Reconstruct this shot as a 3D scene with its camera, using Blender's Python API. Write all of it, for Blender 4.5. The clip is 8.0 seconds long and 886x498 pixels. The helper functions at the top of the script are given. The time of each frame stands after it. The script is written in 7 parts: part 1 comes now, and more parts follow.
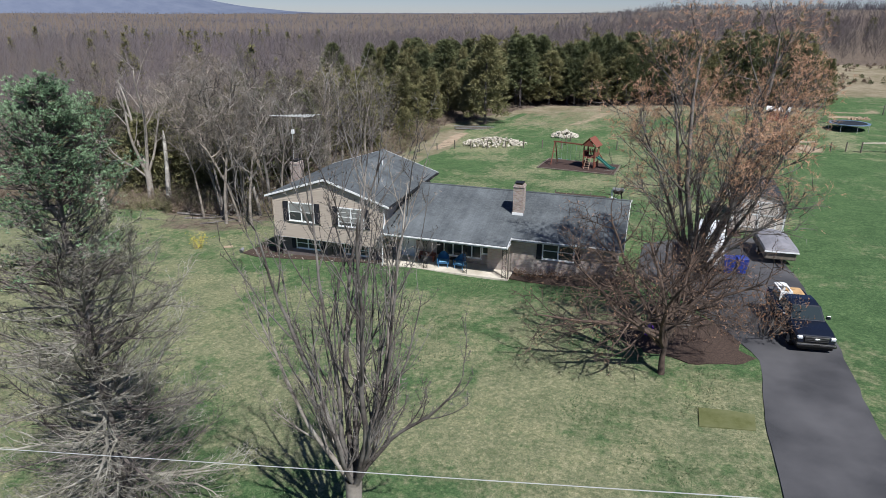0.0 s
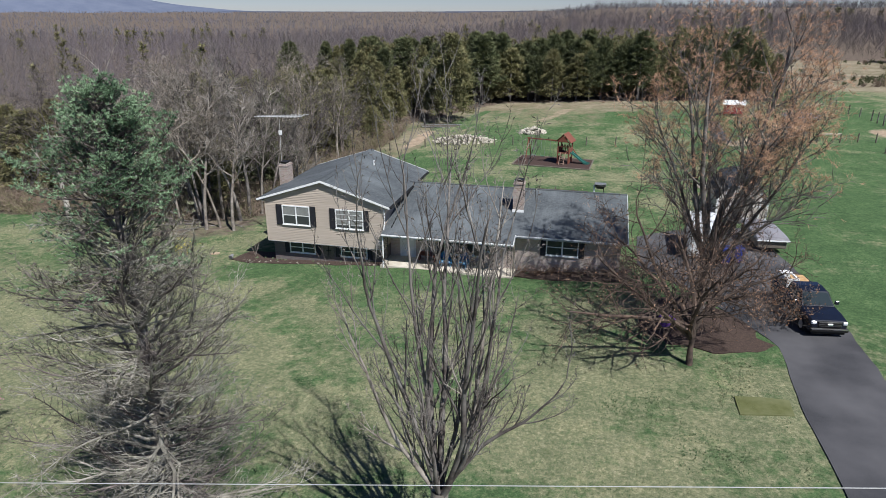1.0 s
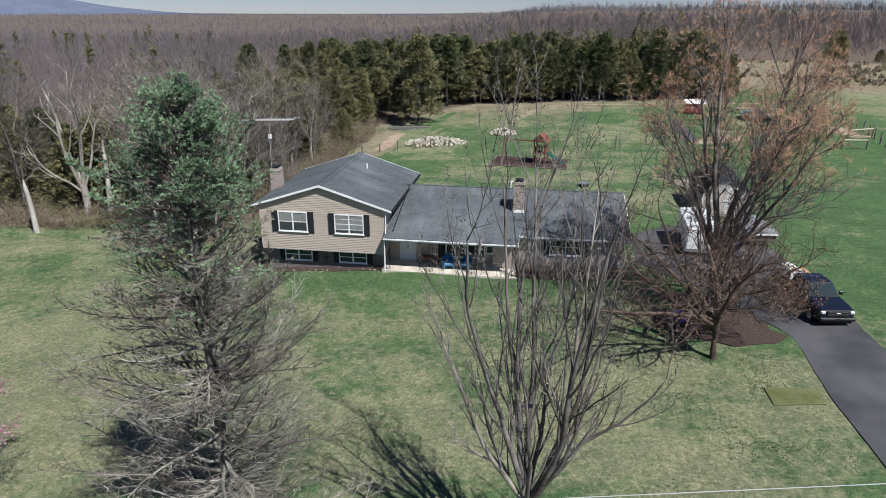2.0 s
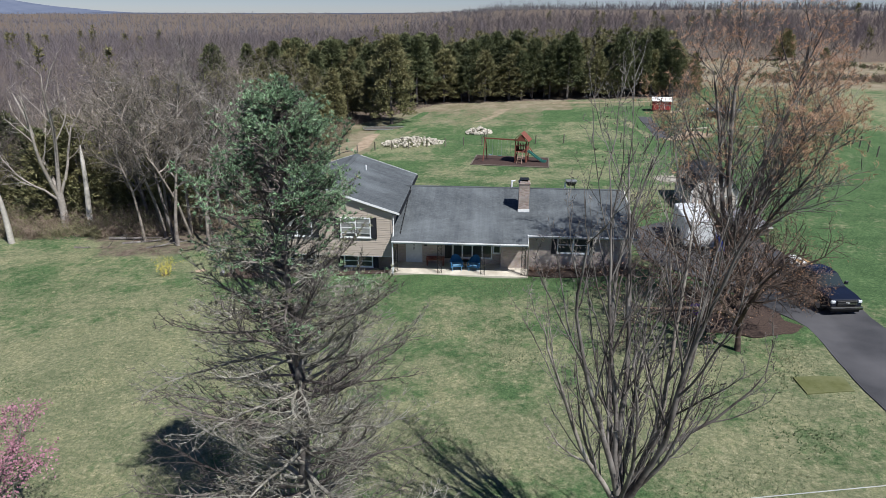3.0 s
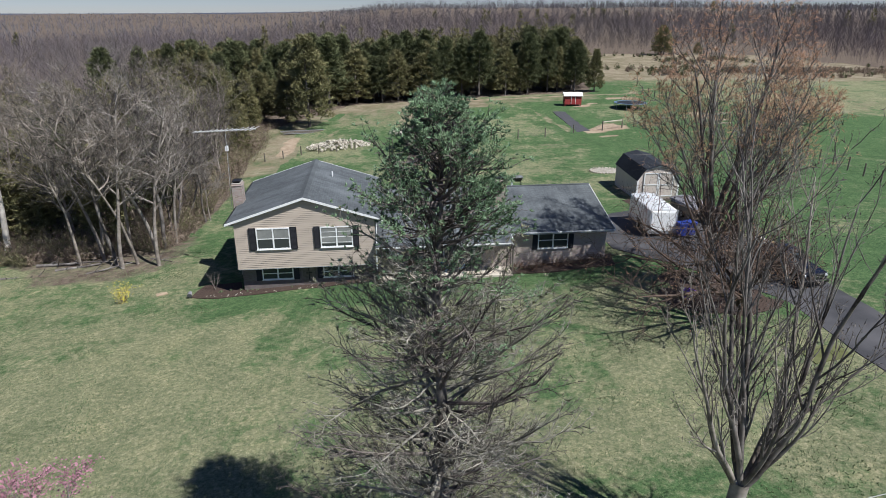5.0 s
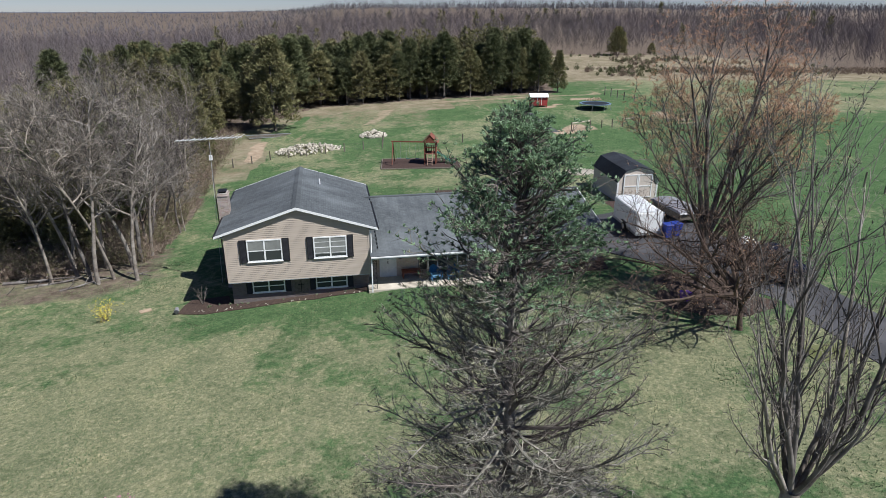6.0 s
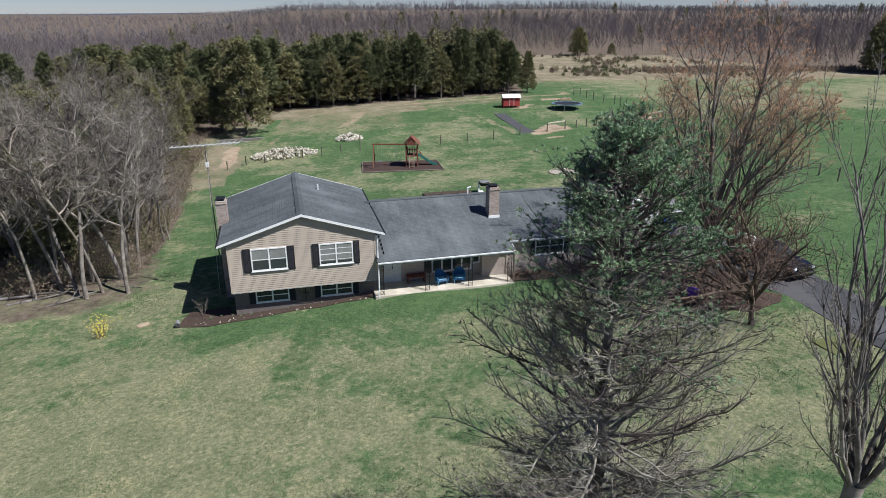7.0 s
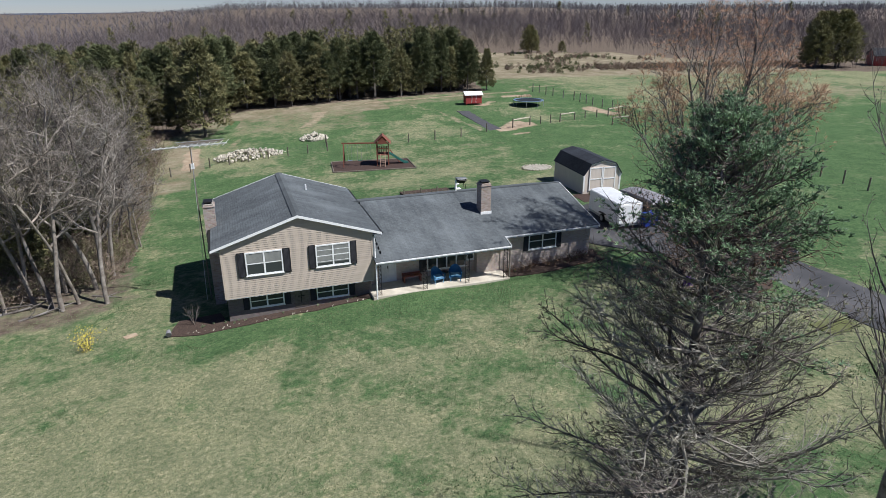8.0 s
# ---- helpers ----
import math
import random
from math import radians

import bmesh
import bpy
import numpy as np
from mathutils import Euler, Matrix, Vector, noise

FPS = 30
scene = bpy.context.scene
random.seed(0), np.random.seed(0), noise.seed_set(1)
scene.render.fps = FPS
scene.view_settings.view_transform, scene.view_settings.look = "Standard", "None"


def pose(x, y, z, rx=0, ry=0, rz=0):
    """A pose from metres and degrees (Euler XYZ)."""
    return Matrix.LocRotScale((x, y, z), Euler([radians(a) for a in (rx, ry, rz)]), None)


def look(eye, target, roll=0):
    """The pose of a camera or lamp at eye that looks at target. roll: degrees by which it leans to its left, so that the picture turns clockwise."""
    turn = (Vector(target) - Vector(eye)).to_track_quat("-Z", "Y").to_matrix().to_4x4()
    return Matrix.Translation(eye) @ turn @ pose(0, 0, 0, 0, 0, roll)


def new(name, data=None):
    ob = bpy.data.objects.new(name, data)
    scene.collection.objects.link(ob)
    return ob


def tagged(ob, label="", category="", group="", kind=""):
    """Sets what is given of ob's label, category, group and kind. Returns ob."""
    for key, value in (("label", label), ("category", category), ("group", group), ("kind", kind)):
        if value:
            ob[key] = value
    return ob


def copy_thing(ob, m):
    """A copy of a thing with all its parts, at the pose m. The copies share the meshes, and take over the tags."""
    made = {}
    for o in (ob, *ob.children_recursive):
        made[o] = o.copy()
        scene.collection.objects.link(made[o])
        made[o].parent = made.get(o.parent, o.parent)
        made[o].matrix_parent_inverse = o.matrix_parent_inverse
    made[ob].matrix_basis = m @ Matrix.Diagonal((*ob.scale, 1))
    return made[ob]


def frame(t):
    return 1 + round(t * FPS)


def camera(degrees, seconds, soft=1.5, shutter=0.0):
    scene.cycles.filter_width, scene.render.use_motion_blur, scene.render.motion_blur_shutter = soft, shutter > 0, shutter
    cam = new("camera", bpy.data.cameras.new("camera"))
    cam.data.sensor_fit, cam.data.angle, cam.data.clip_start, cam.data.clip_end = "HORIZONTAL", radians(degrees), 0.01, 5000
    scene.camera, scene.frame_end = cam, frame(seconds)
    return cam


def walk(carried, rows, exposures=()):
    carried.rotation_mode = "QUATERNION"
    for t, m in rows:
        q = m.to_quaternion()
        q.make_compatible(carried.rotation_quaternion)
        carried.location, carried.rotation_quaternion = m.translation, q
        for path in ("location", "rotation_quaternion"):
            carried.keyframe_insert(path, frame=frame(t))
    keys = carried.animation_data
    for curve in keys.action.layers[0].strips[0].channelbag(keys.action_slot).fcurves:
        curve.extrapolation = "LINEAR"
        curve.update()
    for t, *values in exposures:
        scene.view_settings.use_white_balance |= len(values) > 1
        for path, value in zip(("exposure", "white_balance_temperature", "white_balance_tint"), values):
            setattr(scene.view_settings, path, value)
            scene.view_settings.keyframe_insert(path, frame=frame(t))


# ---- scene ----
cam = camera(70.2, 8.0, soft=0.6)
PATH = [
    (0, (20.118, -36.185, 15.633), (19.537, -34.406, 14.926), 0.2),
    (0.5, (18.42, -36.461, 15.614), (17.907, -34.664, 14.903), 0.1),
    (1, (16.63, -36.676, 15.526), (16.207, -34.855, 14.815), 0.1),
    (1.5, (15.028, -36.76, 15.409), (14.689, -34.92, 14.701), 0.1),
    (1.7, (14.348, -36.803, 15.401), (14.035, -34.958, 14.695), 0.2),
    (2.8, (10.622, -37.102, 15.452), (10.464, -35.237, 14.746), -0.0),
    (3, (9.978, -37.025, 15.424), (9.845, -35.158, 14.718), 0.2),
    (3.4, (8.583, -36.871, 15.428), (8.503, -35.002, 14.72), 0.2),
    (3.5, (8.257, -36.851, 15.433), (8.188, -34.98, 14.727), 0.2),
    (4, (6.864, -36.672, 15.436), (6.876, -34.8, 14.73), -0.1),
    (4.5, (5.532, -36.556, 15.4), (5.637, -34.687, 14.696), -0.1),
    (4.7, (5.018, -36.51, 15.406), (5.164, -34.644, 14.701), -0.1),
    (5.8, (2.492, -35.567, 15.707), (2.812, -33.726, 14.995), 0.1),
    (6, (2.007, -35.375, 15.737), (2.348, -33.536, 15.028), 0.1),
    (6.5, (0.675, -34.908, 15.741), (1.074, -33.079, 15.036), 0.0),
    (7, (-0.654, -34.397, 15.763), (-0.189, -32.584, 15.057), -0.0),
    (7.5, (-1.992, -33.871, 15.703), (-1.453, -32.08, 14.995), 0.0),
    (8, (-3.215, -33.26, 15.543), (-2.6, -31.493, 14.834), -0.1),
]
walk(cam, [(t, look(eye, target, roll)) for t, eye, target, roll in PATH], [(0.0, 0.32, 6200, 9), (8.0, 0.32, 6200, 9)])

# ---- world, sun, exposure ----
SUN = Vector((0.555, -0.495, 1.0)).normalized()
world = bpy.data.worlds.new("sky")
scene.world = world
world.use_nodes = True
wn = world.node_tree.nodes
sky = wn.new("ShaderNodeTexSky")
sky.sky_type = "NISHITA"
sky.sun_disc = False
sky.sun_elevation = math.asin(SUN.z)
sky.sun_rotation = math.atan2(SUN.x, SUN.y)
sky.air_density, sky.dust_density, sky.ozone_density = 0.8, 0.0, 3.0
wn["Background"].inputs["Strength"].default_value = 0.045
tint = wn.new("ShaderNodeMix")
tint.data_type, tint.blend_type = "RGBA", "MULTIPLY"
tint.inputs["Factor"].default_value = 1.0
tint.inputs["B"].default_value = (0.93, 0.97, 1.24, 1)
world.node_tree.links.new(sky.outputs["Color"], tint.inputs["A"])
world.node_tree.links.new(tint.outputs["Result"], wn["Background"].inputs["Color"])
sun_data = bpy.data.lights.new("sun", "SUN")
sun_data.energy, sun_data.angle, sun_data.color = 4.95, radians(0.55), (1.0, 0.975, 0.94)
sun = new("sun", sun_data)
sun.matrix_world = look(SUN * 60, (0, 0, 0))


# ---- materials ----
def mat(name, a, b, scale=4.0, rough=0.85, metal=0.0, c=None, big=None, bump=0.0, bump_scale=None, island=0.0,
        stretch=(1, 1, 1), spec=0.3, world_space=False):
    """Two-colour surface with fine grain, an optional third colour in large stains, and relief."""
    m = bpy.data.materials.new(name)
    m.use_nodes = True
    n, l = m.node_tree.nodes, m.node_tree.links
    bsdf = n["Principled BSDF"]
    bsdf.inputs["Roughness"].default_value = rough
    bsdf.inputs["Metallic"].default_value = metal
    bsdf.inputs["Specular IOR Level"].default_value = spec
    if world_space:
        src = n.new("ShaderNodeNewGeometry").outputs["Position"]
    else:
        src = n.new("ShaderNodeTexCoord").outputs["Object"]
    mp = n.new("ShaderNodeMapping")
    mp.inputs["Scale"].default_value = stretch
    l.new(src, mp.inputs["Vector"])
    no = n.new("ShaderNodeTexNoise")
    no.inputs["Scale"].default_value, no.inputs["Detail"].default_value, no.inputs["Roughness"].default_value = scale, 6, 0.65
    l.new(mp.outputs[0], no.inputs["Vector"])
    ramp = n.new("ShaderNodeValToRGB")
    ramp.color_ramp.elements[0].position, ramp.color_ramp.elements[1].position = 0.34, 0.66
    ramp.color_ramp.elements[0].color, ramp.color_ramp.elements[1].color = (*a, 1), (*b, 1)
    l.new(no.outputs["Fac"], ramp.inputs["Fac"])
    col = ramp.outputs["Color"]
    if c:
        nb = n.new("ShaderNodeTexNoise")
        nb.inputs["Scale"].default_value, nb.inputs["Detail"].default_value = big or scale / 8, 4
        l.new(mp.outputs[0], nb.inputs["Vector"])
        rb = n.new("ShaderNodeValToRGB")
        rb.color_ramp.elements[0].position, rb.color_ramp.elements[1].position = 0.42, 0.68
        l.new(nb.outputs["Fac"], rb.inputs["Fac"])
        mx = n.new("ShaderNodeMix")
        mx.data_type = "RGBA"
        l.new(rb.outputs["Color"], mx.inputs["Factor"])
        l.new(col, mx.inputs["A"])
        mx.inputs["B"].default_value = (*c, 1)
        col = mx.outputs["Result"]
    if island:
        rnd = n.new("ShaderNodeNewGeometry").outputs["Random Per Island"]
        hs = n.new("ShaderNodeHueSaturation")
        mr = n.new("ShaderNodeMapRange")
        mr.inputs["To Min"].default_value, mr.inputs["To Max"].default_value = 1 - island, 1 + island
        l.new(rnd, mr.inputs["Value"])
        oi = n.new("ShaderNodeObjectInfo")
        mo = n.new("ShaderNodeMapRange")
        mo.inputs["To Min"].default_value, mo.inputs["To Max"].default_value = 1 - island * 0.6, 1 + island * 0.6
        l.new(oi.outputs["Random"], mo.inputs["Value"])
        mu = n.new("ShaderNodeMath")
        mu.operation = "MULTIPLY"
        l.new(mr.outputs["Result"], mu.inputs[0])
        l.new(mo.outputs["Result"], mu.inputs[1])
        l.new(mu.outputs[0], hs.inputs["Value"])
        l.new(col, hs.inputs["Color"])
        col = hs.outputs["Color"]
    l.new(col, bsdf.inputs["Base Color"])
    if bump:
        bn = n.new("ShaderNodeTexNoise")
        bn.inputs["Scale"].default_value, bn.inputs["Detail"].default_value = bump_scale or scale * 2, 5
        l.new(mp.outputs[0], bn.inputs["Vector"])
        bp = n.new("ShaderNodeBump")
        bp.inputs["Strength"].default_value, bp.inputs["Distance"].default_value = min(1, bump * 10), bump
        l.new(bn.outputs["Fac"], bp.inputs["Height"])
        l.new(bp.outputs[0], bsdf.inputs["Normal"])
    return m


def brick_mat(name, a, b, mortar, w=0.21, h=0.073):
    m = mat(name, a, b, 9, 0.9)
    n, l = m.node_tree.nodes, m.node_tree.links
    tc = n["Texture Coordinate"]
    sep, com, add = n.new("ShaderNodeSeparateXYZ"), n.new("ShaderNodeCombineXYZ"), n.new("ShaderNodeMath")
    l.new(tc.outputs["Object"], sep.inputs[0])
    l.new(sep.outputs["X"], add.inputs[0])
    l.new(sep.outputs["Y"], add.inputs[1])
    l.new(add.outputs[0], com.inputs["X"])
    l.new(sep.outputs["Z"], com.inputs["Y"])
    br = n.new("ShaderNodeTexBrick")
    br.inputs["Scale"].default_value = 1.0
    br.inputs["Brick Width"].default_value, br.inputs["Row Height"].default_value = w, h
    br.inputs["Mortar Size"].default_value = 0.008
    br.inputs["Color1"].default_value, br.inputs["Color2"].default_value = (*a, 1), (*b, 1)
    br.inputs["Mortar"].default_value = (*mortar, 1)
    l.new(com.outputs[0], br.inputs["Vector"])
    mx = n.new("ShaderNodeMix")
    mx.data_type, mx.blend_type = "RGBA", "MULTIPLY"
    mx.inputs["Factor"].default_value = 0.35
    l.new(br.outputs["Color"], mx.inputs["A"])
    l.new(n["Noise Texture"].outputs["Color"], mx.inputs["B"])
    bsdf = n["Principled BSDF"]
    l.new(mx.outputs["Result"], bsdf.inputs["Base Color"])
    bp = n.new("ShaderNodeBump")
    bp.inputs["Distance"].default_value, bp.inputs["Strength"].default_value = 0.01, 0.8
    bp.invert = True
    l.new(br.outputs["Fac"], bp.inputs["Height"])
    l.new(bp.outputs[0], bsdf.inputs["Normal"])
    return m


def shingle_mat(name, a, b):
    m = mat(name, a, b, 5, 0.92, c=tuple(v * 1.25 for v in b), big=0.35)
    n, l = m.node_tree.nodes, m.node_tree.links
    bsdf = n["Principled BSDF"]
    geo = n.new("ShaderNodeUVMap")
    br = n.new("ShaderNodeTexBrick")
    br.inputs["Scale"].default_value = 1.0
    br.inputs["Brick Width"].default_value, br.inputs["Row Height"].default_value = 0.33, 0.145
    br.inputs["Mortar Size"].default_value = 0.012
    br.inputs["Color1"].default_value, br.inputs["Color2"].default_value = (0.8, 0.8, 0.8, 1), (1.12, 1.12, 1.12, 1)
    br.inputs["Mortar"].default_value = (0.5, 0.5, 0.5, 1)
    l.new(geo.outputs["UV"], br.inputs["Vector"])
    mx = n.new("ShaderNodeMix")
    mx.data_type, mx.blend_type = "RGBA", "MULTIPLY"
    mx.inputs["Factor"].default_value = 0.42
    prev = bsdf.inputs["Base Color"].links[0].from_socket
    l.new(prev, mx.inputs["A"])
    l.new(br.outputs["Color"], mx.inputs["B"])
    mp2 = n.new("ShaderNodeMapping")
    mp2.inputs["Scale"].default_value = (1.6, 0.22, 1)
    l.new(geo.outputs["UV"], mp2.inputs["Vector"])
    streak = n.new("ShaderNodeTexNoise")
    streak.inputs["Scale"].default_value, streak.inputs["Detail"].default_value, streak.inputs["Roughness"].default_value = 1.0, 6, 0.7
    l.new(mp2.outputs[0], streak.inputs["Vector"])
    sr = n.new("ShaderNodeValToRGB")
    sr.color_ramp.elements[0].position, sr.color_ramp.elements[1].position = 0.34, 0.68
    sr.color_ramp.elements[0].color, sr.color_ramp.elements[1].color = (0.80, 0.83, 0.82, 1), (1.26, 1.28, 1.22, 1)
    l.new(streak.outputs["Fac"], sr.inputs["Fac"])
    ms = n.new("ShaderNodeMix")
    ms.data_type, ms.blend_type = "RGBA", "MULTIPLY"
    ms.inputs["Factor"].default_value = 0.9
    l.new(mx.outputs["Result"], ms.inputs["A"])
    l.new(sr.outputs["Color"], ms.inputs["B"])
    l.new(ms.outputs["Result"], bsdf.inputs["Base Color"])
    bp = n.new("ShaderNodeBump")
    bp.inputs["Distance"].default_value, bp.inputs["Strength"].default_value = 0.008, 0.7
    bp.invert = True
    l.new(br.outputs["Fac"], bp.inputs["Height"])
    l.new(bp.outputs[0], bsdf.inputs["Normal"])
    return m


def glass_mat(name, tint=(0.045, 0.052, 0.052)):
    m = bpy.data.materials.new(name)
    m.use_nodes = True
    b = m.node_tree.nodes["Principled BSDF"]
    b.inputs["Base Color"].default_value = (*tint, 1)
    b.inputs["Roughness"].default_value = 0.047
    b.inputs["Specular IOR Level"].default_value = 0.3
    return m


def ground_mat():
    """Lawn in mottled green and straw, forest litter and dry meadow by two ground-cover attributes."""
    m = bpy.data.materials.new("ground_cover")
    m.use_nodes = True
    n, l = m.node_tree.nodes, m.node_tree.links
    bsdf = n["Principled BSDF"]
    bsdf.inputs["Roughness"].default_value = 0.95
    bsdf.inputs["Specular IOR Level"].default_value = 0.1
    pos = n.new("ShaderNodeNewGeometry").outputs["Position"]

    def noi(scale, detail=5, rough=0.6):
        t = n.new("ShaderNodeTexNoise")
        t.inputs["Scale"].default_value, t.inputs["Detail"].default_value, t.inputs["Roughness"].default_value = scale, detail, rough
        l.new(pos, t.inputs["Vector"])
        return t.outputs["Fac"]

    def ramp(fac, stops):
        r = n.new("ShaderNodeValToRGB")
        e = r.color_ramp.elements
        e[0].position, e[0].color = stops[0][0], (*stops[0][1], 1)
        e[1].position, e[1].color = stops[-1][0], (*stops[-1][1], 1)
        for p, c in stops[1:-1]:
            k = e.new(p)
            k.color = (*c, 1)
        l.new(fac, r.inputs["Fac"])
        return r.outputs["Color"]

    def mix(f, a, b, mode="MIX"):
        x = n.new("ShaderNodeMix")
        x.data_type, x.blend_type = "RGBA", mode
        if isinstance(f, float):
            x.inputs["Factor"].default_value = f
        else:
            l.new(f, x.inputs["Factor"])
        l.new(a, x.inputs["A"])
        l.new(b, x.inputs["B"])
        return x.outputs["Result"]

    def attr(name):
        t = n.new("ShaderNodeAttribute")
        t.attribute_name = name
        return t.outputs["Fac"]

    def add(a, b, k=1.0, c=0.0):
        t = n.new("ShaderNodeMath")
        t.operation = "MULTIPLY_ADD"
        l.new(b, t.inputs[0])
        t.inputs[1].default_value = k
        l.new(a, t.inputs[2])
        t2 = n.new("ShaderNodeMath")
        t2.operation = "ADD"
        t2.use_clamp = True
        l.new(t.outputs[0], t2.inputs[0])
        t2.inputs[1].default_value = c
        return t2.outputs[0]

    green = ramp(noi(9, 6, 0.7), [(0.3, (0.043, 0.086, 0.040)), (0.55, (0.080, 0.134, 0.064)), (0.75, (0.144, 0.184, 0.102))])
    straw = ramp(noi(6, 6, 0.75), [(0.28, (0.108, 0.134, 0.074)), (0.5, (0.196, 0.202, 0.132)), (0.74, (0.330, 0.308, 0.224))])
    patch = add(add(noi(0.33, 6, 0.7), noi(0.075, 3, 0.5), 0.75, -0.375), noi(1.9, 5, 0.75), 0.9, -0.46)
    tan = ramp(add(patch, attr("dry"), 1.0, -0.5), [(0.40, (0, 0, 0)), (0.62, (1, 1, 1))])
    lawn = mix(tan, green, straw)
    lawn = mix(0.8, lawn, ramp(noi(5.5, 4, 0.8), [(0.34, (0.62, 0.70, 0.62)), (0.66, (1.40, 1.32, 1.28))]), "MULTIPLY")
    lawn = mix(0.6, lawn, ramp(noi(2.3, 6, 0.75), [(0.34, (0.62, 0.70, 0.62)), (0.68, (1.38, 1.30, 1.26))]), "MULTIPLY")
    lawn = mix(0.8, lawn, ramp(noi(0.42, 6, 0.8), [(0.32, (0.68, 0.74, 0.70)), (0.5, (1.0, 1.0, 1.0)), (0.68, (1.32, 1.24, 1.22))]), "MULTIPLY")
    lawn = mix(0.75, lawn, ramp(noi(17, 5, 0.9), [(0.28, (0.34, 0.40, 0.34)), (0.72, (1.75, 1.68, 1.6))]), "MULTIPLY")
    litter = ramp(noi(1.6, 6, 0.7), [(0.3, (0.070, 0.052, 0.040)), (0.52, (0.150, 0.117, 0.092)), (0.75, (0.270, 0.215, 0.170))])
    bare = ramp(noi(0.22, 9, 0.78), [(0.32, (0.120, 0.125, 0.065)), (0.46, (0.215, 0.180, 0.118)), (0.56, (0.275, 0.232, 0.162)), (0.70, (0.370, 0.318, 0.232))])
    w = ramp(add(attr("woods"), noi(0.7, 5, 0.7), 0.6, -0.3), [(0.4, (0, 0, 0)), (0.6, (1, 1, 1))])
    d = ramp(add(attr("meadow"), noi(0.5, 5, 0.7), 0.7, -0.35), [(0.4, (0, 0, 0)), (0.62, (1, 1, 1))])
    earth = ramp(noi(1.3, 6, 0.7), [(0.3, (0.250, 0.185, 0.125)), (0.5, (0.360, 0.275, 0.195)), (0.72, (0.470, 0.375, 0.280))])
    e = ramp(add(attr("worn"), noi(0.9, 6, 0.75), 0.8, -0.4), [(0.40, (0, 0, 0)), (0.66, (1, 1, 1))])
    l.new(mix(w, mix(e, mix(d, lawn, bare), earth), litter), bsdf.inputs["Base Color"])
    bp = n.new("ShaderNodeBump")
    bp.inputs["Distance"].default_value, bp.inputs["Strength"].default_value = 0.06, 0.8
    l.new(noi(14, 4, 0.8), bp.inputs["Height"])
    l.new(bp.outputs[0], bsdf.inputs["Normal"])
    return m


GROUND = ground_mat()
ASPHALT = mat("asphalt", (0.040, 0.040, 0.044), (0.062, 0.061, 0.066), 30, 0.9, c=(0.100, 0.097, 0.102), big=0.30, bump=0.004, bump_scale=90, world_space=True)
MULCH = mat("bark_mulch", (0.034, 0.023, 0.018), (0.098, 0.066, 0.052), 14, 0.95, bump=0.03, bump_scale=25, world_space=True)
PLAYMULCH = mat("playground_mulch", (0.040, 0.026, 0.022), (0.085, 0.052, 0.042), 8, 0.95, bump=0.03, world_space=True)
CONCRETE = mat("old_concrete", (0.50, 0.45, 0.37), (0.64, 0.58, 0.49), 3, 0.9, c=(0.42, 0.37, 0.30), big=0.8, bump=0.003, bump_scale=40)
SIDING = mat("tan_vinyl_siding", (0.435, 0.365, 0.300), (0.485, 0.41, 0.34), 2.0, 0.6, island=0.03, stretch=(0.3, 1, 3))
WHITE = mat("white_paint", (0.74, 0.74, 0.73), (0.82, 0.82, 0.81), 5, 0.5)
GREYWHITE = mat("weathered_white_paint", (0.55, 0.56, 0.57), (0.68, 0.69, 0.70), 3, 0.5)
BLACKPAINT = mat("black_shutter_paint", (0.014, 0.014, 0.017), (0.024, 0.024, 0.028), 8, 0.55)
IRON = mat("black_wrought_iron", (0.012, 0.012, 0.012), (0.03, 0.028, 0.026), 12, 0.5, metal=0.3)
SHINGLE = shingle_mat("grey_asphalt_shingle", (0.066, 0.072, 0.080), (0.110, 0.118, 0.128))
DARKSHINGLE = shingle_mat("charcoal_shingle", (0.014, 0.016, 0.022), (0.028, 0.031, 0.040))
BRICK = brick_mat("pale_brick", (0.50, 0.40, 0.345), (0.60, 0.50, 0.44), (0.54, 0.49, 0.44))
CHIMNEYBRICK = brick_mat("pink_grey_brick", (0.33, 0.245, 0.205), (0.50, 0.42, 0.37), (0.46, 0.42, 0.385))
DARKBRICK = brick_mat("grey_brown_brick", (0.17, 0.14, 0.13), (0.23, 0.19, 0.175), (0.22, 0.20, 0.19))
GLASS = glass_mat("window_glass")
CARGLASS = glass_mat("car_glass", (0.03, 0.04, 0.045))
DARK = mat("dark_interior", (0.012, 0.012, 0.013), (0.02, 0.02, 0.021), 3, 0.9)
CURTAIN = mat("pale_blind", (0.19, 0.195, 0.185), (0.26, 0.265, 0.25), 2, 0.9)
BLUECHAIR = mat("bright_blue_plastic", (0.022, 0.11, 0.25), (0.035, 0.15, 0.32), 6, 0.45)
BARK = mat("grey_bark", (0.115, 0.096, 0.080), (0.255, 0.220, 0.188), 7, 0.95, c=(0.35, 0.315, 0.275), big=1.4, island=0.12, bump=0.01)
DARKBARK = mat("dark_bark", (0.050, 0.041, 0.037), (0.125, 0.106, 0.095), 7, 0.95, c=(0.24, 0.22, 0.20), big=1.2, island=0.15, bump=0.01)
PALEBARK = mat("pale_dead_wood", (0.25, 0.22, 0.19), (0.42, 0.38, 0.335), 5, 0.9, c=(0.22, 0.19, 0.16), big=1.0, bump=0.01)
BONEWOOD = mat("bleached_dead_wood", (0.44, 0.40, 0.35), (0.62, 0.58, 0.52), 5, 0.9, c=(0.36, 0.32, 0.28), big=1.0, bump=0.01)
